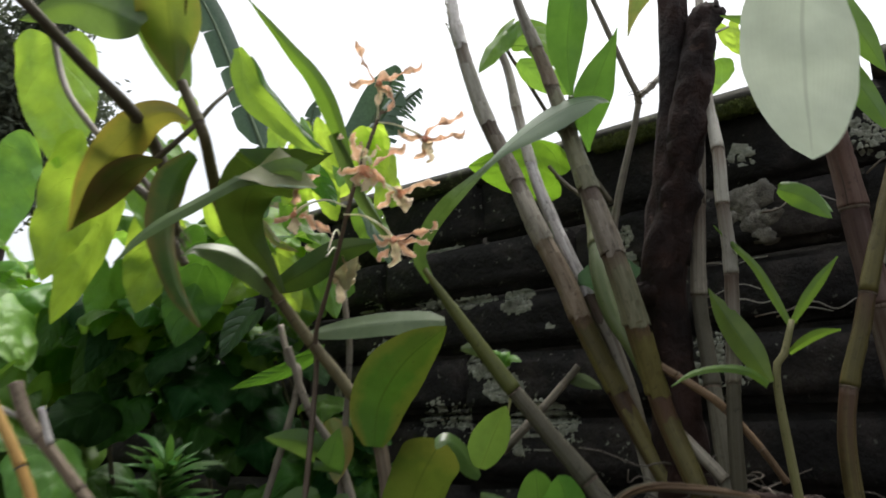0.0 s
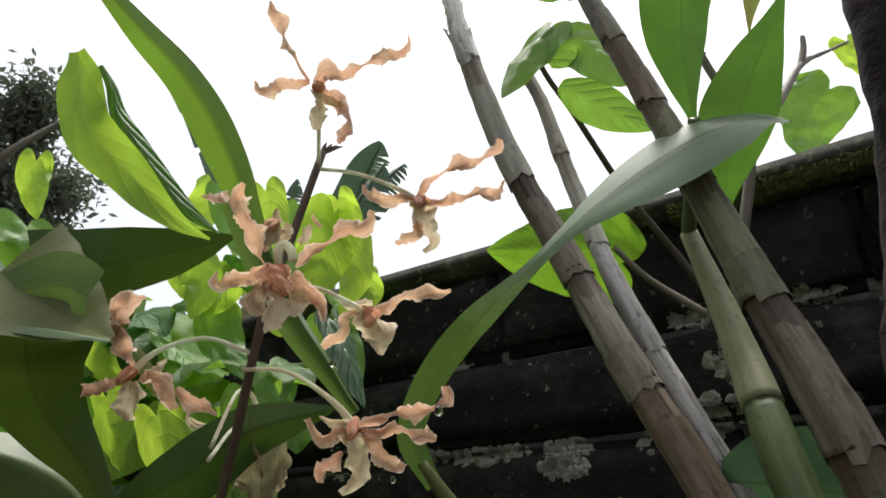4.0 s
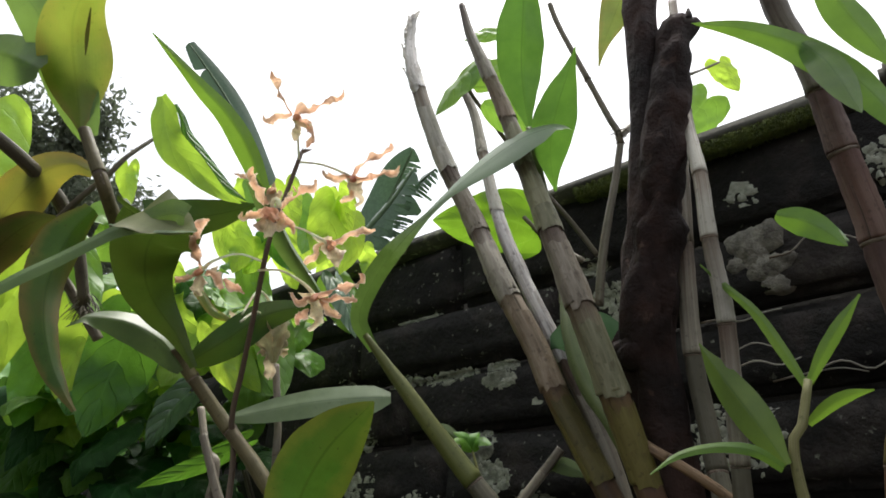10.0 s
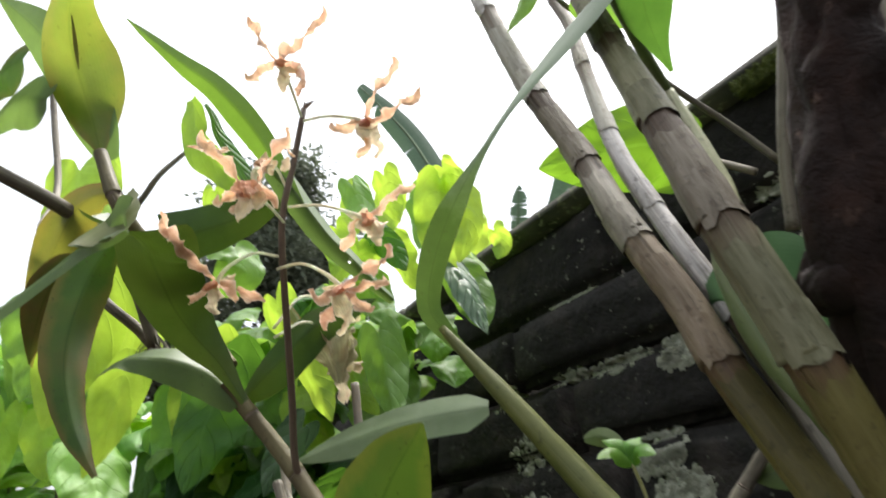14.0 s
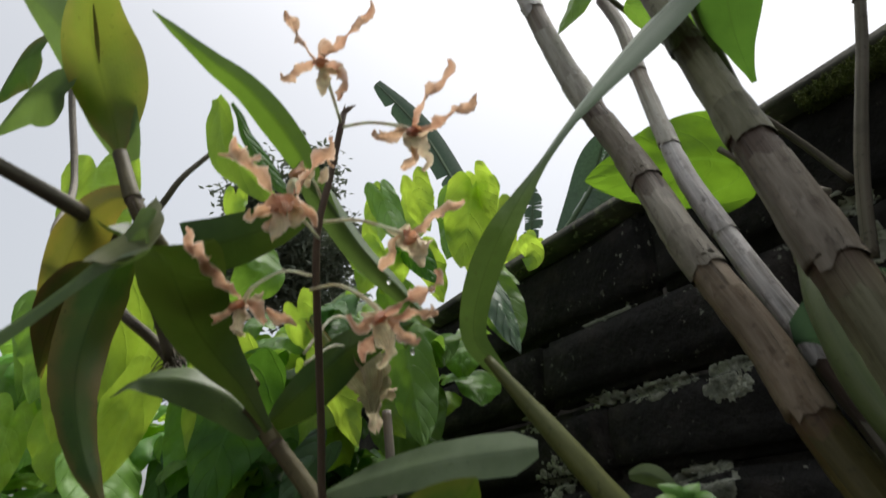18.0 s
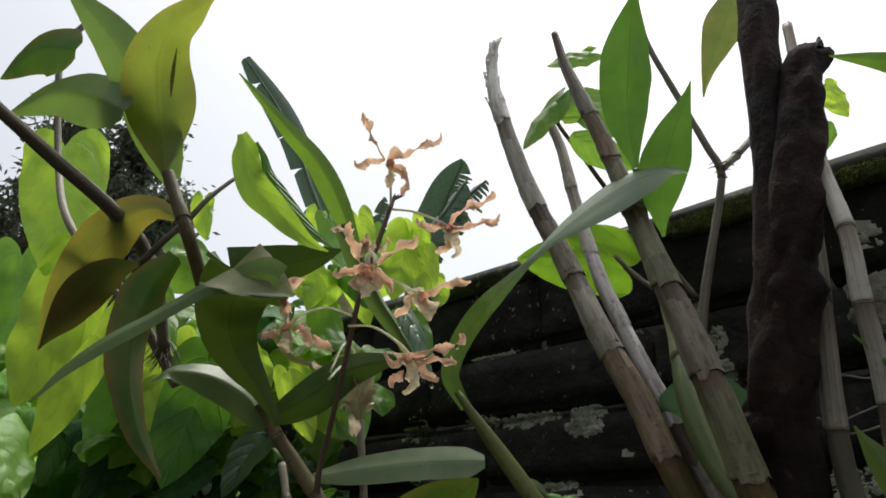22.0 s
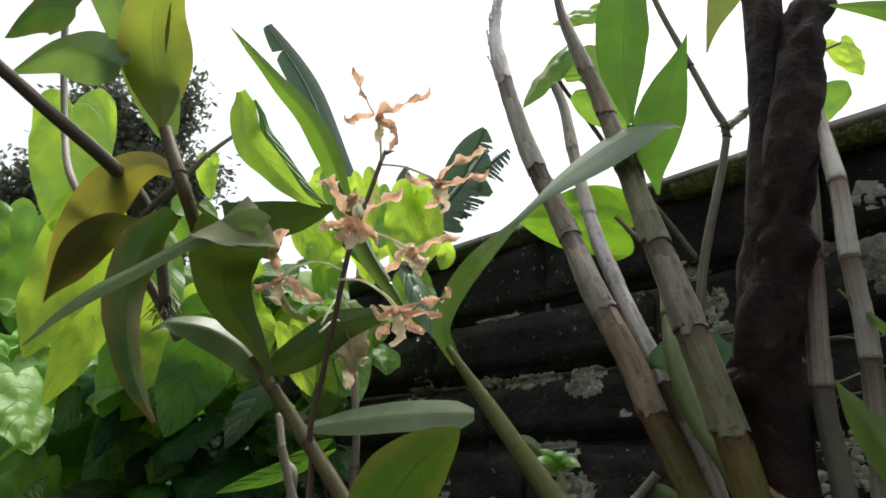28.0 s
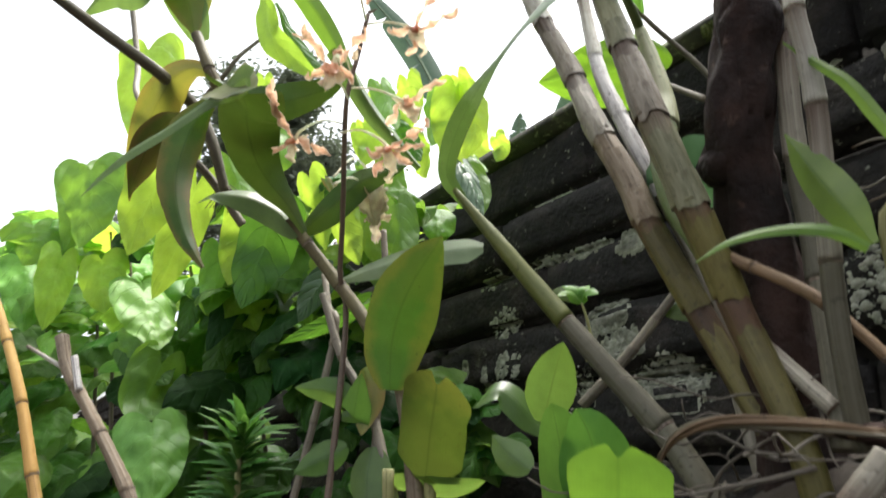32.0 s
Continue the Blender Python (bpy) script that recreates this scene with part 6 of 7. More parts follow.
bloom_behind = bloom(F3B, orchid, "faded flower folded up behind the others")
petal("petal", [(-0.014, 0.364, 0.2985), (-0.0146, 0.364, 0.2957), (-0.0152, 0.364, 0.2925), (-0.0143, 0.364, 0.2887)], [0.0011, 0.0033, 0.0059, 0.0035], PETAL_PALE, bloom_behind, (0.31, -0.83, -0.46))
petal("petal", [(-0.0118, 0.366, 0.2955), (-0.0117, 0.366, 0.2927), (-0.0118, 0.366, 0.2891)], [0.0024, 0.0037, 0.0021], LIP, bloom_behind, (0.3, -0.84, -0.45))
petal("petal", [(-0.006, 0.367, 0.2953), (-0.0072, 0.367, 0.2935), (-0.0087, 0.367, 0.2903)], [0.0013, 0.0033, 0.0018], LIP, bloom_behind, (0.27, -0.85, -0.46))
petal("petal", [(-0.0034, 0.367, 0.2946), (-0.0048, 0.3665, 0.296), (-0.0057, 0.366, 0.2978)], [0.0007, 0.0013, 0.0006], PETAL, bloom_behind, (0.25, -0.84, -0.48))
petal("petal", [(-0.0179, 0.364, 0.2871), (-0.0176, 0.3635, 0.2891), (-0.0166, 0.363, 0.2908)], [0.0021, 0.0037, 0.0018], PETAL, bloom_behind, (0.33, -0.83, -0.44))
tube("bent_stalk", [(-0.0095, 0.3545, 0.2789), (-0.01, 0.3545, 0.2823), (-0.0088, 0.3545, 0.284), (-0.007, 0.3545, 0.2824), (-0.0065, 0.3545, 0.2798)], [0.0008, 0.0011, 0.0012, 0.0011, 0.0009], PEDICEL, bloom_middle, sides=10, steps=18)
bloom_left = bloom(F4, orchid)
petal("petal", [(-0.0535, 0.384, 0.2644), (-0.0505, 0.3744, 0.2655), (-0.0476, 0.3648, 0.2662), (-0.0438, 0.3552, 0.2668), (-0.0389, 0.3456, 0.2668), (-0.029, 0.336, 0.265)], [0.0012, 0.0042, 0.0042, 0.0045, 0.0043, 0.0011], PETAL, bloom_left, (0.57, -0.76, -0.31))
petal("petal", [(-0.0529, 0.384, 0.2626), (-0.0563, 0.384, 0.2609), (-0.0588, 0.384, 0.2593), (-0.0615, 0.384, 0.2581), (-0.0648, 0.384, 0.2588)], [0.0013, 0.0017, 0.0035, 0.0038, 0.0038], PETAL, bloom_left, (0.51, -0.83, -0.22))
petal("petal", [(-0.0503, 0.384, 0.2621), (-0.046, 0.384, 0.2594), (-0.0429, 0.384, 0.2564), (-0.0412, 0.384, 0.2529)], [0.0034, 0.0055, 0.0046, 0.002], PETAL, bloom_left, (0.45, -0.86, -0.22))
petal("petal", [(-0.0411, 0.384, 0.2581), (-0.0366, 0.387, 0.2557), (-0.0319, 0.39, 0.2529)], [0.002, 0.005, 0.0008], PETAL, bloom_left, (0.41, -0.89, -0.21))
petal("lip", [(-0.052, 0.384, 0.2604), (-0.0527, 0.385, 0.2573), (-0.053, 0.386, 0.2546), (-0.0528, 0.387, 0.2511)], [0.0038, 0.007, 0.0058, 0.0025], LIP, bloom_left, (0.48, -0.85, -0.2))
petal("side_lobe", [(-0.049, 0.384, 0.2621), (-0.047, 0.386, 0.2643), (-0.0467, 0.388, 0.2673)], [0.0029, 0.0029, 0.0009], LIP, bloom_left, (0.46, -0.85, -0.25))
bloom_low = bloom(F5, orchid)
petal("petal", [(0.0052, 0.386, 0.248), (0.0094, 0.385, 0.2496), (0.0127, 0.384, 0.2507), (0.0153, 0.383, 0.2512), (0.0194, 0.382, 0.252), (0.0235, 0.381, 0.2517), (0.0255, 0.38, 0.2523), (0.0273, 0.379, 0.2541), (0.0273, 0.378, 0.2564)], [0.0013, 0.0031, 0.0026, 0.0011, 0.0048, 0.0047, 0.0013, 0.0037, 0.0024], PETAL, bloom_low, (0.12, -0.97, -0.21))
petal("petal", [(0.006, 0.386, 0.2476), (0.0102, 0.3856, 0.247), (0.0143, 0.3852, 0.2472), (0.018, 0.3848, 0.2467), (0.0217, 0.3844, 0.2452), (0.0248, 0.384, 0.2447)], [0.001, 0.0026, 0.0036, 0.0016, 0.0048, 0.0019], PETAL, bloom_low, (0.13, -0.98, -0.18))
petal("petal", [(0.0065, 0.386, 0.2468), (0.0098, 0.3865, 0.244), (0.0127, 0.387, 0.2409), (0.0151, 0.3875, 0.2385), (0.017, 0.388, 0.2397)], [0.0012, 0.0044, 0.0044, 0.0043, 0.0013], PETAL, bloom_low, (0.15, -0.98, -0.15))
petal("petal", [(0.0036, 0.386, 0.248), (0.0005, 0.3855, 0.2472), (-0.003, 0.385, 0.2458), (-0.0055, 0.3845, 0.2472), (-0.0072, 0.384, 0.2503)], [0.0012, 0.0039, 0.0036, 0.002, 0.002], PETAL, bloom_low, (0.24, -0.95, -0.18))
petal("side_lobe", [(0.0031, 0.386, 0.249), (-0.0018, 0.387, 0.2503), (-0.005, 0.388, 0.2515)], [0.0025, 0.0023, 0.0007], LIP, bloom_low, (0.23, -0.95, -0.19))
petal("lip", [(0.0022, 0.386, 0.2473), (0.0041, 0.3867, 0.243), (0.0055, 0.3875, 0.2388), (0.0037, 0.3882, 0.235), (0.0014, 0.389, 0.233)], [0.0049, 0.0075, 0.0068, 0.0037, 0.0021], LIP, bloom_low, (0.2, -0.97, -0.13))
petal("petal", [(0.0017, 0.386, 0.2425), (-0.0016, 0.387, 0.2404), (-0.0039, 0.388, 0.2386), (-0.0044, 0.389, 0.2358)], [0.0012, 0.005, 0.0037, 0.0021], PETAL, bloom_low, (0.24, -0.96, -0.13))
bloom_outer = bloom(F6, orchid)
petal("petal", [(0.0052, 0.403, 0.2848), (0.0104, 0.4018, 0.2856), (0.015, 0.4006, 0.2875), (0.0195, 0.3994, 0.2882), (0.0245, 0.3982, 0.2882), (0.0289, 0.397, 0.2889)], [0.0021, 0.0039, 0.0026, 0.0044, 0.0046, 0.0012], PETAL, bloom_outer, (0.28, -0.88, -0.39))
petal("petal", [(0.0019, 0.403, 0.2853), (-0.0018, 0.4035, 0.2833), (-0.0024, 0.404, 0.2792), (-0.006, 0.4045, 0.2763), (-0.0087, 0.405, 0.2743)], [0.0015, 0.0029, 0.0033, 0.0047, 0.0027], PETAL, bloom_outer, (0.35, -0.87, -0.34))
petal("lip", [(0.0052, 0.403, 0.2848), (0.0067, 0.404, 0.2807), (0.0079, 0.405, 0.2766), (0.0076, 0.406, 0.2723)], [0.0076, 0.011, 0.0075, 0.0024], LIP, bloom_outer, (0.31, -0.89, -0.34))
petal("side_lobe", [(0.0052, 0.403, 0.2848), (0.0004, 0.4025, 0.2863), (-0.0049, 0.402, 0.2884)], [0.0051, 0.0037, 0.0007], LIP, bloom_outer, (0.34, -0.87, -0.37))
petal("hood", [(0.0031, 0.401, 0.2859), (0.0058, 0.4005, 0.2838), (0.0084, 0.4, 0.2836)], [0.0025, 0.0045, 0.0024], THROAT, bloom_outer, (0.32, -0.87, -0.37))
flower((-0.0365, 0.449, 0.2455), ((-0.7, -0.2, -0.5), (0.8, 0.1, -0.4), (-0.5, 0.2, 0.5), (0.5, -0.2, 0.4)), (0.0, 0.2, -1.9), orchid, "withered hanging flower", pale=True)
flower(F7, ((-2.2, -0.2, 0.3), (-0.9, 0.5, -1.1), (1.4, -0.1, 0.3), (0.7, -0.2, 0.5)), (0.3, 0.6, -1.3), orchid, "faded hanging flower", pale=True)
BELL_AXIS = [(-0.0366, 0.437, 0.2556), (-0.0338, 0.437, 0.2480), (-0.0320, 0.437, 0.2400), (-0.0305, 0.437, 0.2315)]
for k in range(6):
    a = k * 1.047 + 0.3
    out = Vector((math.cos(a), math.sin(a), 0))
    leaf("withered_petal", [Vector(q) + out * r for q, r in zip(BELL_AXIS, (0.0052, 0.0078, 0.0040, 0.0012))], [0.005, 0.0095, 0.0060, 0.0016], BELL, orchid, kind="free", face=out, fold=-16, wave=0.35)
    ribbon("withered_curl", Vector(BELL_AXIS[0]) + out * 0.004, Vector(BELL_AXIS[0]) + out * 0.011 + Vector((0, 0, 0.002 * (k % 3) - 0.002)), 0.0045, BELL, orchid, beads=2)
for a, b, up in (((-0.007, 0.374, 0.318), F1, 0.0), ((-0.0075, 0.375, 0.317), F2, 0.003), ((-0.017, 0.38, 0.292), F3B, 0.004), ((-0.018, 0.381, 0.285), F6, 0.004), ((-0.019, 0.382, 0.279), F3, 0.002),
                 ((-0.024, 0.386, 0.268), F4, 0.007), ((-0.026, 0.388, 0.264), F5, 0.006), ((-0.036, 0.4, 0.246), F7, 0.015), ((-0.037, 0.402, 0.243), (-0.0365, 0.449, 0.2455), 0.012)):
    a, b = Vector(a), Vector(b)
    tube("pedicel", [a, a.lerp(b, 0.4) + Vector((0, 0, up * 0.9)), a.lerp(b, 0.8) + Vector((0, 0, up * 0.7)), b + Vector((0, 0.002, 0.001))], [0.0006, 0.00055, 0.00065, 0.0011], PEDICEL, orchid, sides=8, steps=14)
for k in range(4):
    leaf("bud_scale", [(-0.0065, 0.374, 0.321), (-0.0058 + 0.0012 * k, 0.3735, 0.3228), (-0.0048 + 0.0016 * k, 0.373, 0.3246 - 0.0006 * k)], 0.0011, SPIKE, spike, nl=6, nw=4)

# ---- the yellow-green leaves at the foot ----
shoots = thing("leafy_shoots", "low orchid shoots with broad yellow-green leaves", "orchid")
for spine, w, mt, kd, rl, fo in (([(-0.0062, 0.42, 0.1363), (-0.0035, 0.415, 0.1601), (0.011, 0.402, 0.1812), (0.0346, 0.385, 0.1986)], 0.036, ORCHID_OLIVE, "lance", 8, 16), ([(0.012, 0.425, 0.095), (0.02, 0.412, 0.118), (0.031, 0.393, 0.137)], 0.033, ORCHID_GOLD, "blunt", 0, 8), ([(0.085, 0.405, 0.07), (0.083, 0.397, 0.105), (0.081, 0.39, 0.126)], 0.026, SHOOT_MID, "oval", -6, 26), ([(0.1, 0.405, 0.07), (0.0962, 0.39, 0.11), (0.0915, 0.385, 0.1235)], 0.030, SHOOT_MID, "oval", 14, 28),
                                 ([(0.1105, 0.345, 0.0788), (0.1129, 0.335, 0.0927), (0.1145, 0.33, 0.1065)], 0.029, LEAF_SHOOT, "blunt", 0, 10), ([(0.055, 0.475, 0.125), (0.063, 0.466, 0.145), (0.071, 0.457, 0.163)], 0.026, ORCHID, "lance", 12, 14), ([(0.055, 0.478, 0.12), (0.0348, 0.47, 0.1414), (0.0202, 0.465, 0.1317)], 0.020, ORCHID, "lance", 60, 12), ([(0.0694, 0.4, 0.1015), (0.0601, 0.4, 0.1078), (0.0534, 0.4, 0.1144)], 0.014, ORCHID, "lance", 30, 14)):
    leaf("leaf", spine, w, mt, shoots, kind=kd, roll=rl, fold=fo)
for x, y in ((-0.01, 0.43), (0.012, 0.43), (0.09, 0.41), (0.11, 0.35), (0.055, 0.48)):
    tube("stem", [(x, y + 0.01, 0), (x, y + 0.006, 0.05), (x, y, 0.10)], [0.004, 0.0035, 0.003], CANE_GREEN, shoots, sides=8)

# ---- the clump of tall bare canes ----
clump = thing("cane_clump", "clump of tall bare orchid canes with papery sheaths", "orchid")
CANE_LINE = [(0.0349, 0.475, 0.5121), (0.0332, 0.473, 0.4743), (0.0412, 0.472, 0.4343), (0.0571, 0.473, 0.3813), (0.079, 0.468, 0.3251), (0.0918, 0.456, 0.2842), (0.1095, 0.448, 0.2409), (0.1177, 0.442, 0.2144), (0.1402, 0.434, 0.16), (0.1511, 0.425, 0.1326), (0.1612, 0.415, 0.1099), (0.166, 0.41, 0.0947), (0.172, 0.405, 0.05)]
c1 = cane("cane", CANE_LINE, [0.0022, 0.0054, 0.0059, 0.0063, 0.0066, 0.0069, 0.0068, 0.0061, 0.0054, 0.0050], CANE_BROWN, clump, "thick brown leaning cane", joints=(0.440, 0.372, 0.322, 0.273, 0.217, 0.172), coats=(CANE_PAPER, CANE_PALE, CANE_BROWN, CANE_GREY, CANE_RUSSET, CANE_OLIVE, CANE_OLIVE), flakes=2)
rnd = random.Random(40)
top, ways, _ = curve(CANE_LINE, 100)
for k in range(16):
    b0, w = top[1 + k], ways[1 + k]
    a = rnd.uniform(0, 6.28)
    out = (w.orthogonal() * math.cos(a) + w.cross(w.orthogonal()) * math.sin(a)).normalized()
    r = 0.0024 + 0.00024 * k
    leaf("loose_sheath", [b0 + out * r, b0 - w * 0.008 + out * (r + rnd.uniform(0.0004, 0.0016)), b0 - w * rnd.uniform(0.012, 0.018) + out * (r + rnd.uniform(0.0006, 0.003))], rnd.uniform(0.004, 0.0075), PAPER, c1, kind="strap", face=out, fold=30, wave=0.3, ragged=0.6, nl=10, nw=6)
c2 = cane("cane", [(0.0745, 0.41, 0.4524), (0.0804, 0.408, 0.4225), (0.097, 0.405, 0.368), (0.107, 0.399, 0.324), (0.117, 0.394, 0.283), (0.127, 0.388, 0.241), (0.138, 0.393, 0.204), (0.1514, 0.402, 0.1583), (0.1584, 0.398, 0.1353), (0.164, 0.394, 0.1146), (0.1669, 0.392, 0.1003), (0.172, 0.392, 0.05)], [0.0020, 0.0041, 0.0048, 0.0058, 0.0067, 0.0070, 0.0060, 0.0052, 0.0047], CANE_BROWN, clump, "thick brown cane with ringed joints", joints=(0.390, 0.360, 0.325, 0.283, 0.242, 0.204, 0.167), coats=(CANE_GREY, CANE_RUSSET, CANE_KHAKI, CANE_KHAKI, CANE_BROWN, CANE_KHAKI, CANE_OLIVE, CANE_OLIVE), flakes=2)
YOUNG_CANE_LINE = [(0.121, 0.447, 0.33), (0.127, 0.445, 0.3), (0.13, 0.44, 0.272), (0.1285, 0.425, 0.238), (0.132, 0.417, 0.213), (0.1415, 0.406, 0.188), (0.1525, 0.4025, 0.155)]
c2b = cane("cane", YOUNG_CANE_LINE, [0.0032, 0.0050, 0.0064, 0.0070, 0.0062, 0.0045, 0.0036], GREEN_SHEATH, clump, "green-sheathed young cane", joints=(0.262,), coats=(PALE_SHEATH, GREEN_SHEATH), swell=0.96)
leaf("leaf", [(0.1249, 0.425, 0.3229), (0.1226, 0.415, 0.3283), (0.1214, 0.405, 0.3363), (0.1225, 0.395, 0.3453), (0.1263, 0.387, 0.3566), (0.1305, 0.38, 0.3666), (0.1339, 0.375, 0.3749), (0.1352, 0.372, 0.3793)], [0.0017, 0.0082, 0.0177, 0.0232, 0.023, 0.016, 0.0072, 0.0005], ORCHID_FRESH, c2b, kind="free", face=(-0.17, -0.8, -0.58), fold=12, roll=-6)
leaf("leaf", [(0.1107, 0.4, 0.3498), (0.1094, 0.397, 0.3575), (0.1081, 0.392, 0.3688), (0.1077, 0.386, 0.3809), (0.1084, 0.378, 0.3944), (0.1099, 0.37, 0.4111), (0.112, 0.362, 0.4239), (0.1138, 0.358, 0.43)], [0.0033, 0.012, 0.0212, 0.0256, 0.0265, 0.0216, 0.0107, 0.0005], ORCHID_FRESH, c2b, kind="free", face=(-0.12, -0.73, -0.67), fold=24, roll=14)
tube("leaf_stalk", [(0.1107, 0.4, 0.3491), YOUNG_CANE_LINE[0]], [0.002, 0.0028], GREEN_SHEATH, c2b, sides=8)
tc = cane("cane", [(0.0706, 0.51, 0.4675), (0.0791, 0.502, 0.4352), (0.085, 0.488, 0.3872), (0.0945, 0.47, 0.3257), (0.1032, 0.463, 0.2946), (0.1142, 0.457, 0.2622), (0.14, 0.445, 0.19), (0.152, 0.435, 0.12), (0.158, 0.43, 0.08)], [0.0034, 0.0040, 0.0044, 0.0047, 0.0048, 0.0048], CANE_PALE, clump, "thin pale silvery cane", joints=(0.395, 0.338, 0.289, 0.235), coats=(CANE_GREY, CANE_PALE, CANE_SILVER, CANE_SILVER, CANE_GREY), flakes=1)
# lower coats of c5 and c6 darkened for the shade near the ground
c5 = cane("cane", [(0.2076, 0.43, 0.4078), (0.1923, 0.41, 0.3413), (0.181, 0.398, 0.273), (0.179, 0.406, 0.222), (0.18, 0.405, 0.183), (0.178, 0.39, 0.11)], [0.0036, 0.0041, 0.0044, 0.0045, 0.0046], CANE_GREY, clump, "grey cane behind the trunk", joints=(0.275, 0.222, 0.17), coats=(CANE_BROWN, CANE_GREY, CANE_ASH, CANE_ASH), flakes=0, swell=1.02)
c6 = cane("cane", [(0.2073, 0.42, 0.4549), (0.1988, 0.405, 0.3947), (0.1889, 0.385, 0.3401), (0.183, 0.366, 0.294), (0.181, 0.364, 0.262), (0.183, 0.369, 0.225), (0.1797, 0.378, 0.1549), (0.182, 0.39, 0.11)], [0.0027, 0.0030, 0.0033, 0.0035, 0.0037, 0.0037, 0.0037], CANE_PALE, clump, "pale grey cane beside the trunk", joints=(0.345, 0.294, 0.262, 0.225, 0.17), coats=(CANE_PALE, CANE_PALE, CANE_PALE, CANE_PALE, CANE_GREY, CANE_ASH), flakes=0)
tube("cane", [(0.1549, 0.41, 0.1532), (0.1658, 0.4, 0.1379), (0.1764, 0.39, 0.1226)], [0.0028, 0.0031, 0.0033], CANE_GREY, clump, "broken white cane")
leaf("leaf", [(0.118, 0.45, 0.24), (0.137, 0.44, 0.237), (0.158, 0.425, 0.231)], 0.036, BROAD_DARK, clump, "rounded blue-green leaf", kind="oval", roll=10)

# ---- the reddish canes at the other side ----
clump2 = thing("reddish_cane_clump", "reddish brown orchid canes with long green leaves", "orchid")
c8 = cane("cane", [(0.2442, 0.38, 0.4209), (0.2486, 0.384, 0.3999), (0.2611, 0.392, 0.3702), (0.27, 0.402, 0.327), (0.278, 0.41, 0.29), (0.281, 0.413, 0.256), (0.289, 0.415, 0.18), (0.295, 0.41, 0.05)], [0.0062, 0.0072, 0.0080, 0.0082, 0.0082, 0.0082], CANE_RED, clump2, "thick reddish ringed cane", joints=(0.36, 0.325, 0.28, 0.22), coats=(CANE_GREY, CANE_RED, CANE_RED, CANE_RED, CANE_GREY))
cane("cane", [(0.2995, 0.385, 0.3175), (0.2773, 0.388, 0.2588), (0.2598, 0.39, 0.2075), (0.2424, 0.395, 0.143), (0.248, 0.4, 0.04)], [0.0042, 0.0046, 0.0046], CANE_OLIVE, clump2, joints=(0.22, 0.17))
for spine, w, rl in (([(0.2558, 0.335, 0.2923), (0.2467, 0.34, 0.3228), (0.2309, 0.345, 0.3468), (0.2111, 0.35, 0.364), (0.1892, 0.355, 0.3742)], 0.017, 0), ([(0.2415, 0.335, 0.3779), (0.2499, 0.335, 0.3531), (0.2605, 0.335, 0.3237)], 0.018, 0), ([(0.2318, 0.345, 0.3496), (0.2367, 0.34, 0.3332), (0.2371, 0.33, 0.2985)], 0.016, 10), ([(0.204, 0.35, 0.2647), (0.2144, 0.345, 0.2573), (0.2226, 0.34, 0.2448)], 0.012, 0), ([(0.2207, 0.38, 0.2809), (0.2296, 0.37, 0.2698), (0.2354, 0.36, 0.2561)], 0.010, 0)):
    leaf("leaf", spine, w, ORCHID_LIT, c8, kind="lance", roll=rl, fold=14)
leaf("leaf", [(0.1131, 0.15, 0.2308), (0.1094, 0.15, 0.2064), (0.1075, 0.15, 0.1834)], 0.0237, PALE_LEAF, c8, "pale leaf hanging close by", kind="oval", fold=6)

# ---- the fan-shaped young plant ----
fan = thing("young_fan_plant", "young plant with a fan of narrow light green leaves", "plant")
tube("stem", [(0.205, 0.37, 0.07), (0.1925, 0.356, 0.1637), (0.197, 0.353, 0.1819), (0.2019, 0.352, 0.1968)], [0.0024, 0.0022, 0.0020, 0.0015], CANE_GREEN, fan, sides=10)
leaf("leaf", [(0.1882, 0.353, 0.1672), (0.184, 0.358, 0.1806), (0.1787, 0.366, 0.1975), (0.1749, 0.372, 0.2104), (0.1729, 0.376, 0.2187)], [0.0037, 0.0118, 0.0133, 0.0091, 0.0007], LEAF_FAN, fan, kind="free", face=(-0.38, -0.91, -0.14), fold=16)
leaf("leaf", [(0.2008, 0.352, 0.1945), (0.1965, 0.355, 0.2095), (0.1911, 0.358, 0.2252), (0.1845, 0.362, 0.2366), (0.1757, 0.366, 0.2503)], [0.0027, 0.0045, 0.0042, 0.0031, 0.0007], LEAF_FAN, fan, kind="free", face=(-0.42, -0.88, -0.24), fold=20, roll=16)
leaf("leaf", [(0.2021, 0.352, 0.1959), (0.2077, 0.348, 0.2057), (0.2141, 0.345, 0.2149), (0.2229, 0.342, 0.226)], [0.0027, 0.0051, 0.0047, 0.0008], LEAF_FAN, fan, kind="free", face=(-0.5, -0.84, -0.2), fold=16)
leaf("leaf", [(0.1987, 0.353, 0.1809), (0.2035, 0.346, 0.1856), (0.2093, 0.342, 0.1886), (0.2162, 0.338, 0.1897)], [0.0027, 0.0045, 0.0044, 0.0007], LEAF_FAN, fan, kind="free", face=(-0.5, -0.86, -0.11), fold=16, roll=20)
leaf("leaf", [(0.187, 0.353, 0.1661), (0.1769, 0.35, 0.1718), (0.1635, 0.348, 0.1728), (0.1497, 0.346, 0.1699), (0.139, 0.3445, 0.1636)], [0.0037, 0.0045, 0.0037, 0.0028, 0.0005], LEAF_FAN, fan, kind="free", face=(-0.36, -0.93, -0.05), fold=16, roll=20)

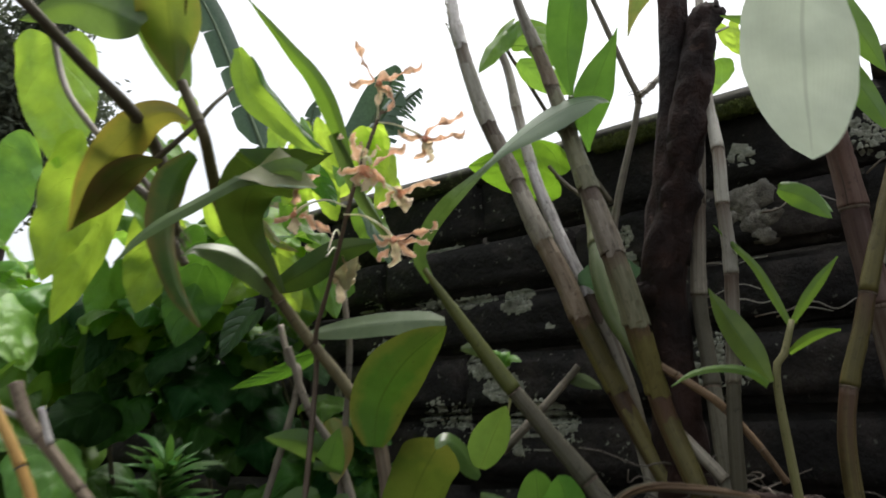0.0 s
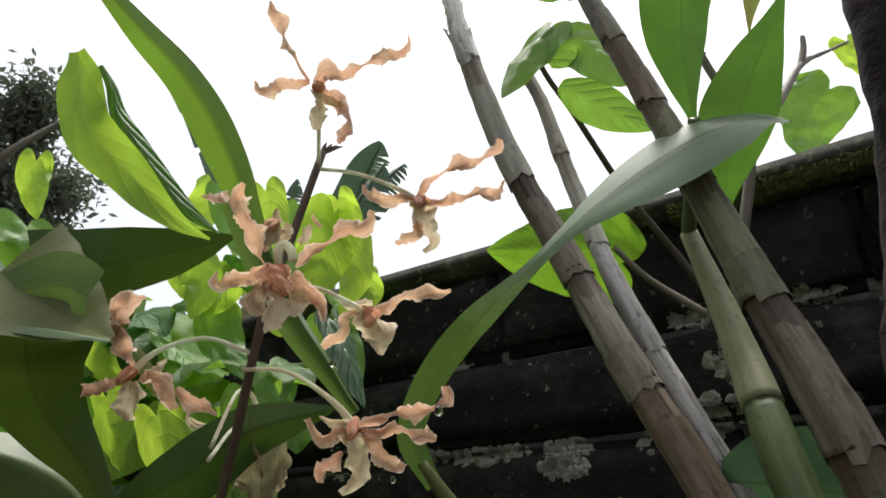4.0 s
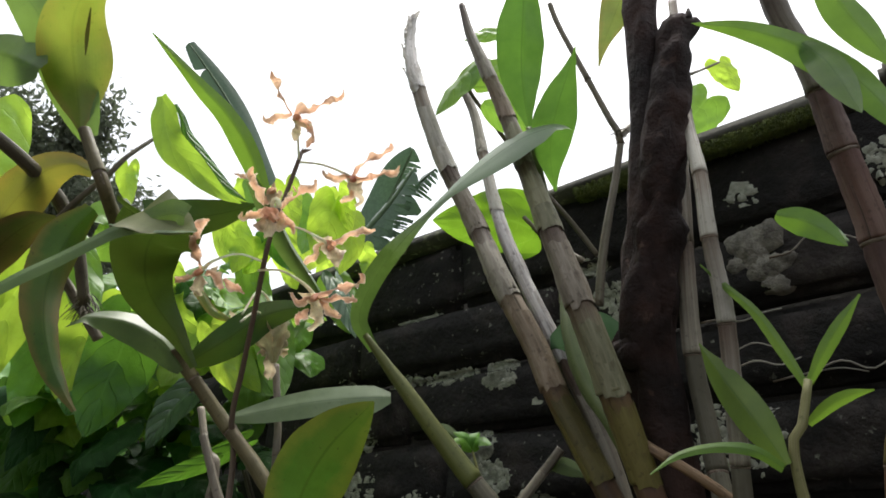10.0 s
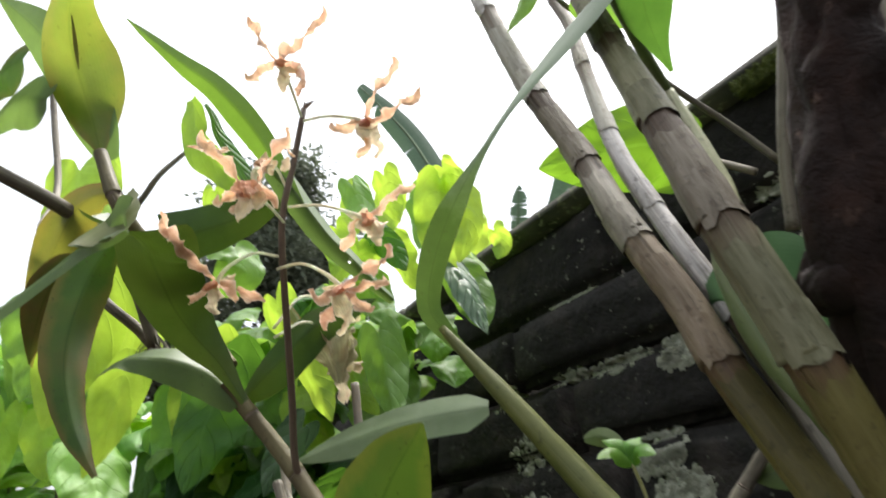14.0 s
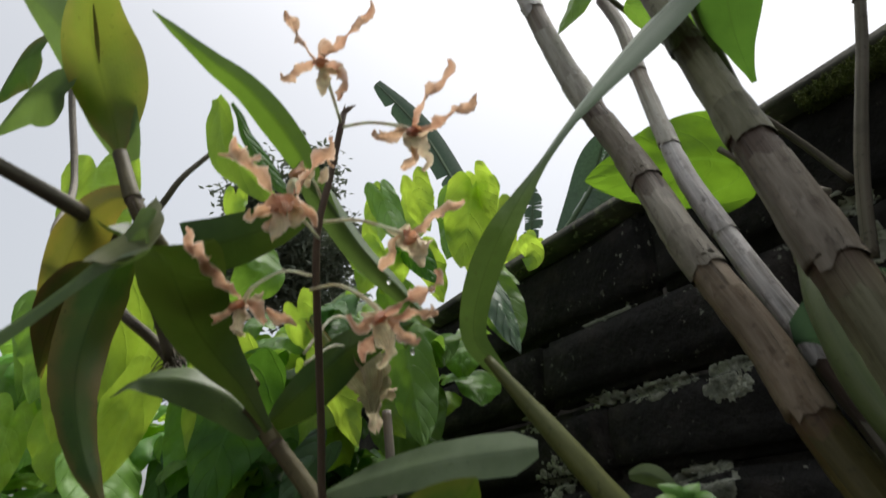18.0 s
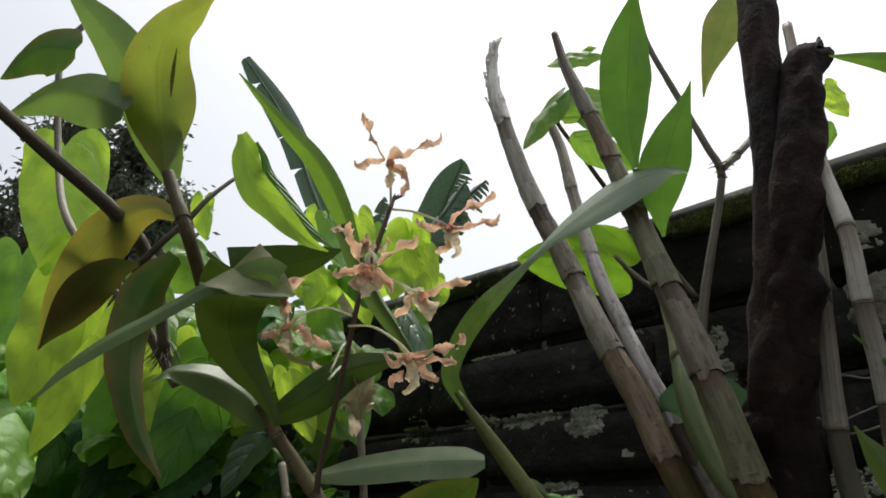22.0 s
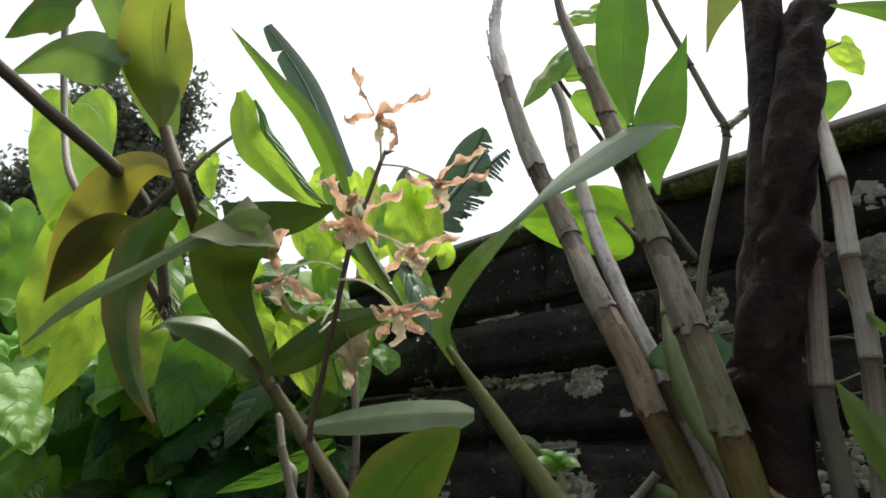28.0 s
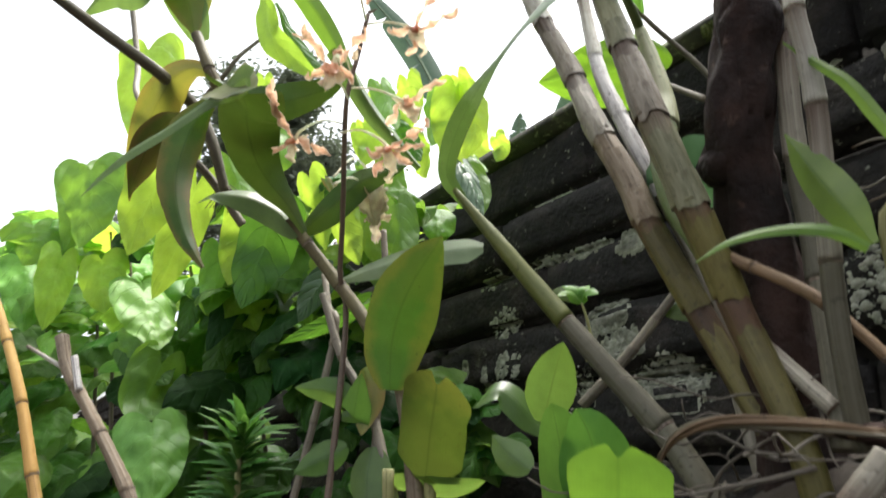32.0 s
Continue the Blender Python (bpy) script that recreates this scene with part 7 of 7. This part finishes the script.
# ---- the dark trunk ----
trunk = thing("dead_trunk", "dark rough dead trunk broken off at the top", "trunk")
tube("trunk", [(0.1807, 0.385, 0.4542), (0.1758, 0.385, 0.4157), (0.174, 0.388, 0.3692), (0.1714, 0.392, 0.3221), (0.161, 0.402, 0.246), (0.161, 0.413, 0.218), (0.164, 0.42, 0.181), (0.168, 0.42, 0.06)], [0.0082, 0.0088, 0.0100, 0.0116, 0.0128, 0.0136, 0.0145, 0.018], BARK, trunk, sides=22, steps=60, rough=0.16, ridges=0.05)
STUB_LINE = [(0.191, 0.374, 0.3923), (0.1832, 0.376, 0.3652), (0.175, 0.38, 0.3234), (0.1705, 0.388, 0.2921), (0.164, 0.4, 0.24)]
tube("broken_stub", STUB_LINE, [0.0085, 0.0095, 0.0100, 0.0105, 0.008], BARK, trunk, sides=16, steps=36, rough=0.25, ridges=0.07)
for k in range(5):
    b0 = Vector(STUB_LINE[0]) + Vector((math.cos(k * 1.3) * 0.005, math.sin(k * 1.3) * 0.005, -0.002))
    tube("splinter", [b0, b0 + Vector((0.001, 0, 0.003)), b0 + Vector((0.002, 0, 0.006 + 0.002 * (k % 3)))], [0.003, 0.0022, 0.0006], BARK, trunk, sides=7, steps=8, rough=0.2)
kn = Vector((0.152, 0.404, 0.222))
tube("knot", [kn + Vector((0.002, 0.006, 0.003)), kn, kn + Vector((-0.001, -0.003, -0.002))], [0.011, 0.009, 0.005], BARK, trunk, sides=14, rough=0.2)

# ---- twigs, dry roots and sticks ----
twig = thing("woody_twig", "jointed grey twig climbing in front of the wall", "twig")
TWIG_LINE = [(0.1391, 0.48, 0.5207), (0.1452, 0.485, 0.5015), (0.1602, 0.49, 0.4624), (0.1757, 0.494, 0.4206), (0.1811, 0.496, 0.4089), (0.1817, 0.498, 0.4012), (0.1773, 0.502, 0.3807), (0.169, 0.508, 0.3479), (0.1627, 0.514, 0.3198), (0.1582, 0.52, 0.2888)]
stem = cane("stem", TWIG_LINE, [0.0020, 0.0021, 0.0023, 0.0025, 0.0028, 0.0030, 0.0030], TWIG, twig, joints=(0.455, 0.402), swell=1.35)
rnd = random.Random(17)
for k in range(16):
    b0 = Vector(TWIG_LINE[4]) + Vector((rnd.uniform(-0.002, 0.002), -0.001, rnd.uniform(-0.004, 0.002)))
    a = rnd.uniform(0, 6.28)
    tube("rootlet", [b0, b0 + Vector((math.cos(a) * 0.004, math.sin(a) * 0.004, 0.001)), b0 + Vector((math.cos(a) * 0.008, math.sin(a) * 0.008, rnd.uniform(-0.003, 0.002)))], [0.0005, 0.0004, 0.0002], TWIG_DARK, stem, sides=5, steps=6)
tube("side_shoot", [(0.1119, 0.52, 0.3578), (0.1277, 0.52, 0.3396), (0.1501, 0.515, 0.3198)], [0.0015, 0.0017, 0.002], TWIG, twig)
heart([(0.1174, 0.53, 0.3536), (0.1016, 0.52, 0.3555), (0.0785, 0.512, 0.3518), (0.0471, 0.512, 0.3538)], 0.053, BETEL_SUN, twig, face=(-0.01, -0.9, -0.43), fold=14, wave=0.14)
heart([(0.0808, 0.47, 0.4565), (0.0667, 0.465, 0.4337), (0.0538, 0.46, 0.4057)], 0.022, BETEL, twig, roll=25, fold=26)
leaf("leaf", [(0.0785, 0.475, 0.4404), (0.097, 0.472, 0.4491), (0.1147, 0.465, 0.4155)], 0.030, BETEL, twig, kind="oval", roll=-10)
leaf("leaf", [(0.0848, 0.478, 0.4276), (0.1044, 0.475, 0.4105), (0.1233, 0.47, 0.3935)], 0.021, BETEL, twig, kind="lance", roll=15)
heart([(0.2706, 0.555, 0.4807), (0.2517, 0.555, 0.4567), (0.238, 0.55, 0.4251)], 0.045, BETEL, twig, roll=0)
heart([(0.105, 0.5, 0.5176), (0.0906, 0.5, 0.5138), (0.072, 0.5, 0.5076)], 0.024, BETEL, twig, roll=0)
tube("side_shoot", [(0.0815, 0.472, 0.4567), (0.0757, 0.478, 0.4419), (0.094, 0.492, 0.418), (0.12, 0.515, 0.388), (0.147, 0.53, 0.357), (0.163, 0.53, 0.33)], [0.0012, 0.0016, 0.0018, 0.002], TWIG_DARK, twig)
cane("side_branch", [(0.1813, 0.495, 0.4065), (0.203, 0.505, 0.4307), (0.2349, 0.52, 0.4729), (0.2537, 0.53, 0.4871), (0.281, 0.54, 0.506)], [0.0028, 0.0026, 0.0022, 0.0012, 0.0008], TWIG, twig, joints=(0.42,), swell=1.3)
tube("stub", [(0.2338, 0.52, 0.4713), (0.2382, 0.52, 0.4838), (0.2397, 0.52, 0.4928)], [0.0022, 0.0020, 0.0014], TWIG, twig, sides=9)
leaf("leaf", [(0.1949, 0.44, 0.5182), (0.1888, 0.44, 0.4987), (0.1776, 0.44, 0.4711), (0.1679, 0.44, 0.4469), (0.1632, 0.44, 0.432), (0.161, 0.44, 0.4228)], [0.0029, 0.0181, 0.0247, 0.0172, 0.0075, 0.001], ORCHID_YELLOW, twig, "yellow hanging leaf", kind="free", face=(-0.25, -0.71, -0.65), fold=12)
heart([(0.281, 0.54, 0.506), (0.2847, 0.54, 0.4933), (0.2907, 0.54, 0.475)], 0.026, BETEL_LIT, twig)
branch = thing("bare_branch", "brown bare branch with dry rootlets at its end", "branch")
BRANCH_LINE = [(-0.26, 0.2, 0.42), (-0.215, 0.25, 0.372), (-0.182, 0.292, 0.349), (-0.168, 0.348, 0.336), (-0.157, 0.378, 0.327), (-0.1568, 0.41, 0.3211), (-0.1495, 0.425, 0.2977), (-0.1472, 0.44, 0.2688)]
tube("stem", BRANCH_LINE, [0.0024, 0.0026, 0.0028, 0.0030, 0.0036, 0.0042, 0.0030], TWIG_DARK, branch)
rnd = random.Random(8)
e = Vector(BRANCH_LINE[-1])
for k in range(34):
    a = rnd.uniform(0, 6.28)
    b = e + Vector((rnd.uniform(-0.004, 0.004), rnd.uniform(-0.003, 0.003), rnd.uniform(-0.002, 0.008)))
    tube("rootlet", [b, b + Vector((math.cos(a) * 0.005, math.sin(a) * 0.005, -0.004)), b + Vector((math.cos(a) * 0.009, math.sin(a) * 0.008, -0.010))], [0.0004, 0.0003, 0.0002], TWIG_DARK, branch, sides=4, steps=5)
for nm, spine, rad, mt, lab in (("yellow_cane", [(-0.2013, 0.34, 0.1854), (-0.1857, 0.34, 0.1679), (-0.1572, 0.34, 0.1298), (-0.1333, 0.34, 0.0888), (-0.1208, 0.34, 0.0674)], [0.0022, 0.0024, 0.0026, 0.0028], CANE_YELLOW, "bare golden-yellow jointed cane"), ("dry_stick", [(-0.192, 0.38, 0.1646), (-0.1821, 0.38, 0.1471), (-0.1638, 0.38, 0.1289), (-0.1361, 0.38, 0.1014), (-0.1203, 0.38, 0.0839), (-0.1085, 0.38, 0.0652)], [0.0036, 0.0032, 0.0033, 0.0036], CANE_RUSSET, "dry brown broken stick"),
                               ("leaning_stick", [(0.0703, 0.5, 0.1358), (0.096, 0.5, 0.1619), (0.1238, 0.495, 0.1934)], [0.0031, 0.0030, 0.0026], TWIG, "thin grey-brown stick leaning on the wall"), ("orange_root", [(0.1392, 0.412, 0.1939), (0.1518, 0.396, 0.1794), (0.1654, 0.388, 0.1683), (0.1768, 0.384, 0.1581), (0.1902, 0.38, 0.1399), (0.2018, 0.38, 0.1222)], [0.0018, 0.0023, 0.0022, 0.002, 0.0018], CANE_OCHRE, "orange-brown aerial root across the canes"),
                               ("dry_root", [(0.1179, 0.4, 0.1057), (0.1259, 0.395, 0.1145), (0.1416, 0.39, 0.119), (0.1686, 0.385, 0.1173), (0.1875, 0.38, 0.114)], [0.0008, 0.0015, 0.0018, 0.0018, 0.0018], CANE_OCHRE, "thick dry root lying over the foot of the canes"), ("white_stub", [(0.1713, 0.36, 0.093), (0.1778, 0.36, 0.1006), (0.1836, 0.36, 0.1075)], [0.0038, 0.0042, 0.0038], CANE_GREY, "pale weathered cane stub"),
                               ("grey_stick", [(-0.0773, 0.46, 0.2128), (-0.0686, 0.455, 0.1893), (-0.0604, 0.45, 0.1676), (-0.09, 0.455, 0.04)], [0.0020, 0.0022, 0.0022], TWIG, "thin grey-brown dry stick"), ("withered_stem", [(-0.0365, 0.458, 0.236), (-0.0321, 0.455, 0.2115), (-0.0282, 0.45, 0.1805), (-0.03, 0.45, 0.05)], [0.0020, 0.0020, 0.0020], TWIG, "thin withered grey stem")):
    st = thing(nm, lab, "stick")
    z0, z1 = spine[0][2], spine[-1][2]
    cane("stem", spine, rad, mt, st, joints=[z0 + (z1 - z0) * f for f in (0.27, 0.52, 0.78)] if abs(z0 - z1) > 0.03 else (), swell=1.12)
    if nm == "dry_root":
        for q in range(5):
            off = [Vector((0, math.sin(q * 1.3 + i * 0.8), math.cos(q * 1.3 + i * 0.8))) * 0.0016 for i in range(len(spine))]
            if q == 4:
                tube("rotten_root", [Vector(v) + Vector((0, 0.002, 0)) for v in spine[-2:]] + [Vector(spine[-1]) + Vector((0.03, 0.0, -0.002))], [0.0015, 0.0036, 0.0042], BARK, st, sides=12, steps=30, rough=0.3)
            tube("strand", [Vector(v) + o for v, o in zip(spine, off)], [0.0003, 0.0008, 0.0010, 0.0009, 0.0008], (CANE_OCHRE, TWIG_DARK, CANE_OCHRE)[q % 3], st, sides=8, steps=40, rough=0.15)
    if nm == "dry_stick":
        tube("side_twig", [(-0.2185, 0.38, 0.1605), (-0.1856, 0.38, 0.1472)], [0.0010, 0.0014], CANE_PALE, st, sides=8)
        tube("broken_end", [(-0.1733, 0.376, 0.1522), (-0.1645, 0.376, 0.1343)], [0.0018, 0.0019], CANE_SILVER, st, sides=8)
roots = thing("root_tangle", "tangle of thin dry roots at the foot of the canes", "roots")
rnd = random.Random(31)
for k in range(120):
    b = Vector((rnd.uniform(0.10, 0.27), rnd.uniform(0.35, 0.46), 0))
    b.z = ground_height(b.x, b.y) + rnd.uniform(0.0, 0.02)
    a = rnd.uniform(0, 6.28)
    pts, p = [b], b
    for q in range(4):
        a += rnd.gauss(0, 0.5)
        p = p + Vector((math.cos(a), math.sin(a) * 0.6, rnd.gauss(0, 0.35))) * rnd.uniform(0.010, 0.022)
        pts.append(p)
    tube("root", pts, [rnd.uniform(0.0004, 0.0011), 0.0003], ROOT, roots, sides=5, steps=14)
for k in range(12):
    s, z = rnd.uniform(-0.12, 0.05), rnd.uniform(0.2, 0.33)
    pts = [on_wall(s + 0.012 * q, z + rnd.gauss(0, 0.003), -0.008 - rnd.random() * 0.004) for q in range(5)]
    tube("root", pts, [0.0007, 0.0004], CANE_PALE, roots, sides=5, steps=14)
for spine in ([(0.0418, 0.55, 0.214), (0.052, 0.548, 0.2135), (0.0649, 0.545, 0.2049)], [(0.1159, 0.5, 0.1859), (0.1253, 0.495, 0.1842), (0.1381, 0.49, 0.1777)]):
    leaf("leaf", spine, 0.010, ORCHID_MID, roots, kind="lance", roll=50, face=(0, -0.6, 1))
tube("sprout_stem", [(0.0744, 0.5, 0.1596), (0.0767, 0.5, 0.1754), (0.0727, 0.5, 0.1937)], [0.001, 0.0009, 0.0007], CANE_GREEN, roots, sides=7)
for spine in ([(0.0727, 0.5, 0.1937), (0.0658, 0.495, 0.1987), (0.0604, 0.49, 0.1962)], [(0.0727, 0.5, 0.1937), (0.0681, 0.5, 0.2018), (0.0615, 0.5, 0.2045)], [(0.0727, 0.5, 0.1937), (0.0771, 0.495, 0.1988), (0.0842, 0.49, 0.1953)], [(0.0727, 0.5, 0.1947), (0.073, 0.5, 0.2014), (0.077, 0.505, 0.2048)]):
    leaf("leaf", spine, 0.0085, LEAF_SHOOT, roots, kind="lance", face=(0, -0.8, 0.6), nl=12, nw=6)

# ---- water drops on the flowers ----
for c, r in (((0.0255, 0.3785, 0.2505), 0.0011), ((0.014, 0.388, 0.236), 0.0008), ((-0.006, 0.407, 0.270), 0.0009)):
    bm = bmesh.new()
    bmesh.ops.create_uvsphere(bm, u_segments=14, v_segments=10, radius=r)
    for v in bm.verts:
        v.co.z *= 1.0 if v.co.z < 0 else 1.25
    d = tagged(part("water_drop", bm, WATER), "clear water drop hanging from a flower", "water drop", group="drops on the flowers")
    d.location = c

# ---- the bricks of the wall ----
SHAPES = []
for k in range(8):
    me = bpy.data.meshes.new("brick")
    b = wall_block(-0.1, 0.1, -0.026, 0.026, -0.004, 0.09, cuts=3, rough=0.0065, seed=k * 7.7, bevel=0.006)
    b.to_mesh(me)
    b.free()
    for f in me.polygons:
        f.use_smooth = True
    me.materials.append(BRICK)
    SHAPES.append(me)
rnd = random.Random(2)
for row, (z0, z1) in enumerate(COURSES):
    s = -5.18 + 0.1 * (row % 2)
    shift = (0.002, -0.003, 0.001, -0.004, 0.0, -0.003, 0.001)[row]
    while s < 1.4:
        ln = rnd.uniform(0.185, 0.215)
        ob = new("brick", rnd.choice(SHAPES))
        ob.parent = wall
        ob.matrix_parent_inverse = Matrix.Identity(4)
        ob.matrix_basis = pose(s + ln / 2, shift + rnd.uniform(-0.0012, 0.0012), (z0 + z1) / 2, rnd.uniform(-2, 2), rnd.uniform(-0.6, 0.6), rnd.uniform(-0.5, 0.5)) @ Matrix.Diagonal(((ln + 0.003) / 0.2, 1, (z1 - z0) / 0.052, 1))
        s += ln

# ---- lichen crusts on the bricks ----


co, fs = [], []
for ob in wall.children:
    m = wall.matrix_world @ ob.matrix_basis
    if -0.75 < ob.matrix_basis.translation.x < 0.3:
        k0 = len(co)
        co += [m @ v.co for v in ob.data.vertices]
        fs += [tuple(k0 + q for q in f.vertices) for f in ob.data.polygons]
FACES = BVHTree.FromPolygons(co, fs)


def on_face(s, z, depth):
    """A place on the bricks' own uneven face."""
    hit = FACES.ray_cast(on_wall(s, z, -0.2), WN)
    far = min(0.012, (hit[3] or 0.2) - 0.2)
    return on_wall(s, z, far + depth)


def lichen(s, z, w, h, count, seed, name="lichen_patch"):
    bm = bmesh.new()
    rd = random.Random(seed)
    for _ in range(count if count == 1 else count * 5):
        a, q = rd.uniform(0, 6.28), rd.random() ** 0.6
        cs, cz = s + math.cos(a) * q * w / 2, z + math.sin(a) * q * h / 2
        r = rd.choice((rd.uniform(0.0004, 0.0014), rd.uniform(0.0012, 0.0034))) if count > 1 else w / 2
        n = 12
        rim, top = [], []
        ph = rd.uniform(0, 9)
        for k in range(n):
            t = 6.2832 * k / n
            rr = r * (1 + 0.95 * noise.noise(Vector((math.cos(t) * 2.3, math.sin(t) * 2.3, ph))))
            rim.append(bm.verts.new(on_face(cs + math.cos(t) * rr, cz + math.sin(t) * rr, 0.0004)))
            top.append(bm.verts.new(on_face(cs + math.cos(t) * rr * 0.8, cz + math.sin(t) * rr * 0.8, -0.0002)))
        for k in range(n):
            bm.faces.new((rim[k], rim[(k + 1) % n], top[(k + 1) % n], top[k]))
        mid = bm.verts.new(on_face(cs, cz, -0.0002))
        for k in range(n):
            bm.faces.new((top[k], top[(k + 1) % n], mid))
    bmesh.ops.recalc_face_normals(bm, faces=bm.faces)
    return tagged(part(name, bm, LICHEN), "pale grey-green crusty lichen on the bricks", "lichen", group="lichens on the wall", kind="stuff")


for k, (s, z, w, h, c) in enumerate(((-0.236, 0.242, 0.013, 0.013, 1), (-0.262, 0.271, 0.030, 0.012, 34), (-0.315, 0.272, 0.055, 0.010, 34), (-0.293, 0.213, 0.050, 0.026, 90), (-0.275, 0.190, 0.04, 0.022, 60),
                                      (-0.245, 0.155, 0.070, 0.045, 150), (-0.413, 0.189, 0.016, 0.024, 22), (-0.440, 0.185, 0.010, 0.018, 10), (-0.395, 0.19, 0.012, 0.02, 9), (-0.066, 0.355, 0.022, 0.02, 9), (-0.165, 0.306, 0.022, 0.022, 14),
                                      (-0.18, 0.335, 0.03, 0.012, 18), (-0.16, 0.285, 0.016, 0.02, 16), (-0.365, 0.275, 0.04, 0.008, 16), (-0.44, 0.275, 0.03, 0.02, 20), (-0.35, 0.331, 0.05, 0.006, 20), (-0.20, 0.27, 0.04, 0.016, 24), (0.02, 0.35, 0.05, 0.03, 30), (-0.10, 0.20, 0.06, 0.05, 40),
                                      (-0.34, 0.16, 0.06, 0.05, 40), (-0.42, 0.23, 0.04, 0.03, 24), (0.03, 0.26, 0.04, 0.03, 20), (-0.12, 0.335, 0.03, 0.008, 12),
                                      (-0.476, 0.191, 0.009, 0.02, 12), (-0.438, 0.170, 0.016, 0.016, 20), (-0.285, 0.211, 0.03, 0.012, 50), (-0.139, 0.216, 0.02, 0.02, 26), (-0.178, 0.281, 0.014, 0.02, 22), (-0.264, 0.261, 0.03, 0.010, 34), (-0.063, 0.362, 0.012, 0.012, 1), (-0.425, 0.176, 0.007, 0.016, 1), (-0.40, 0.178, 0.006, 0.012, 1))):
    lichen(s, z, w, h, c, k)
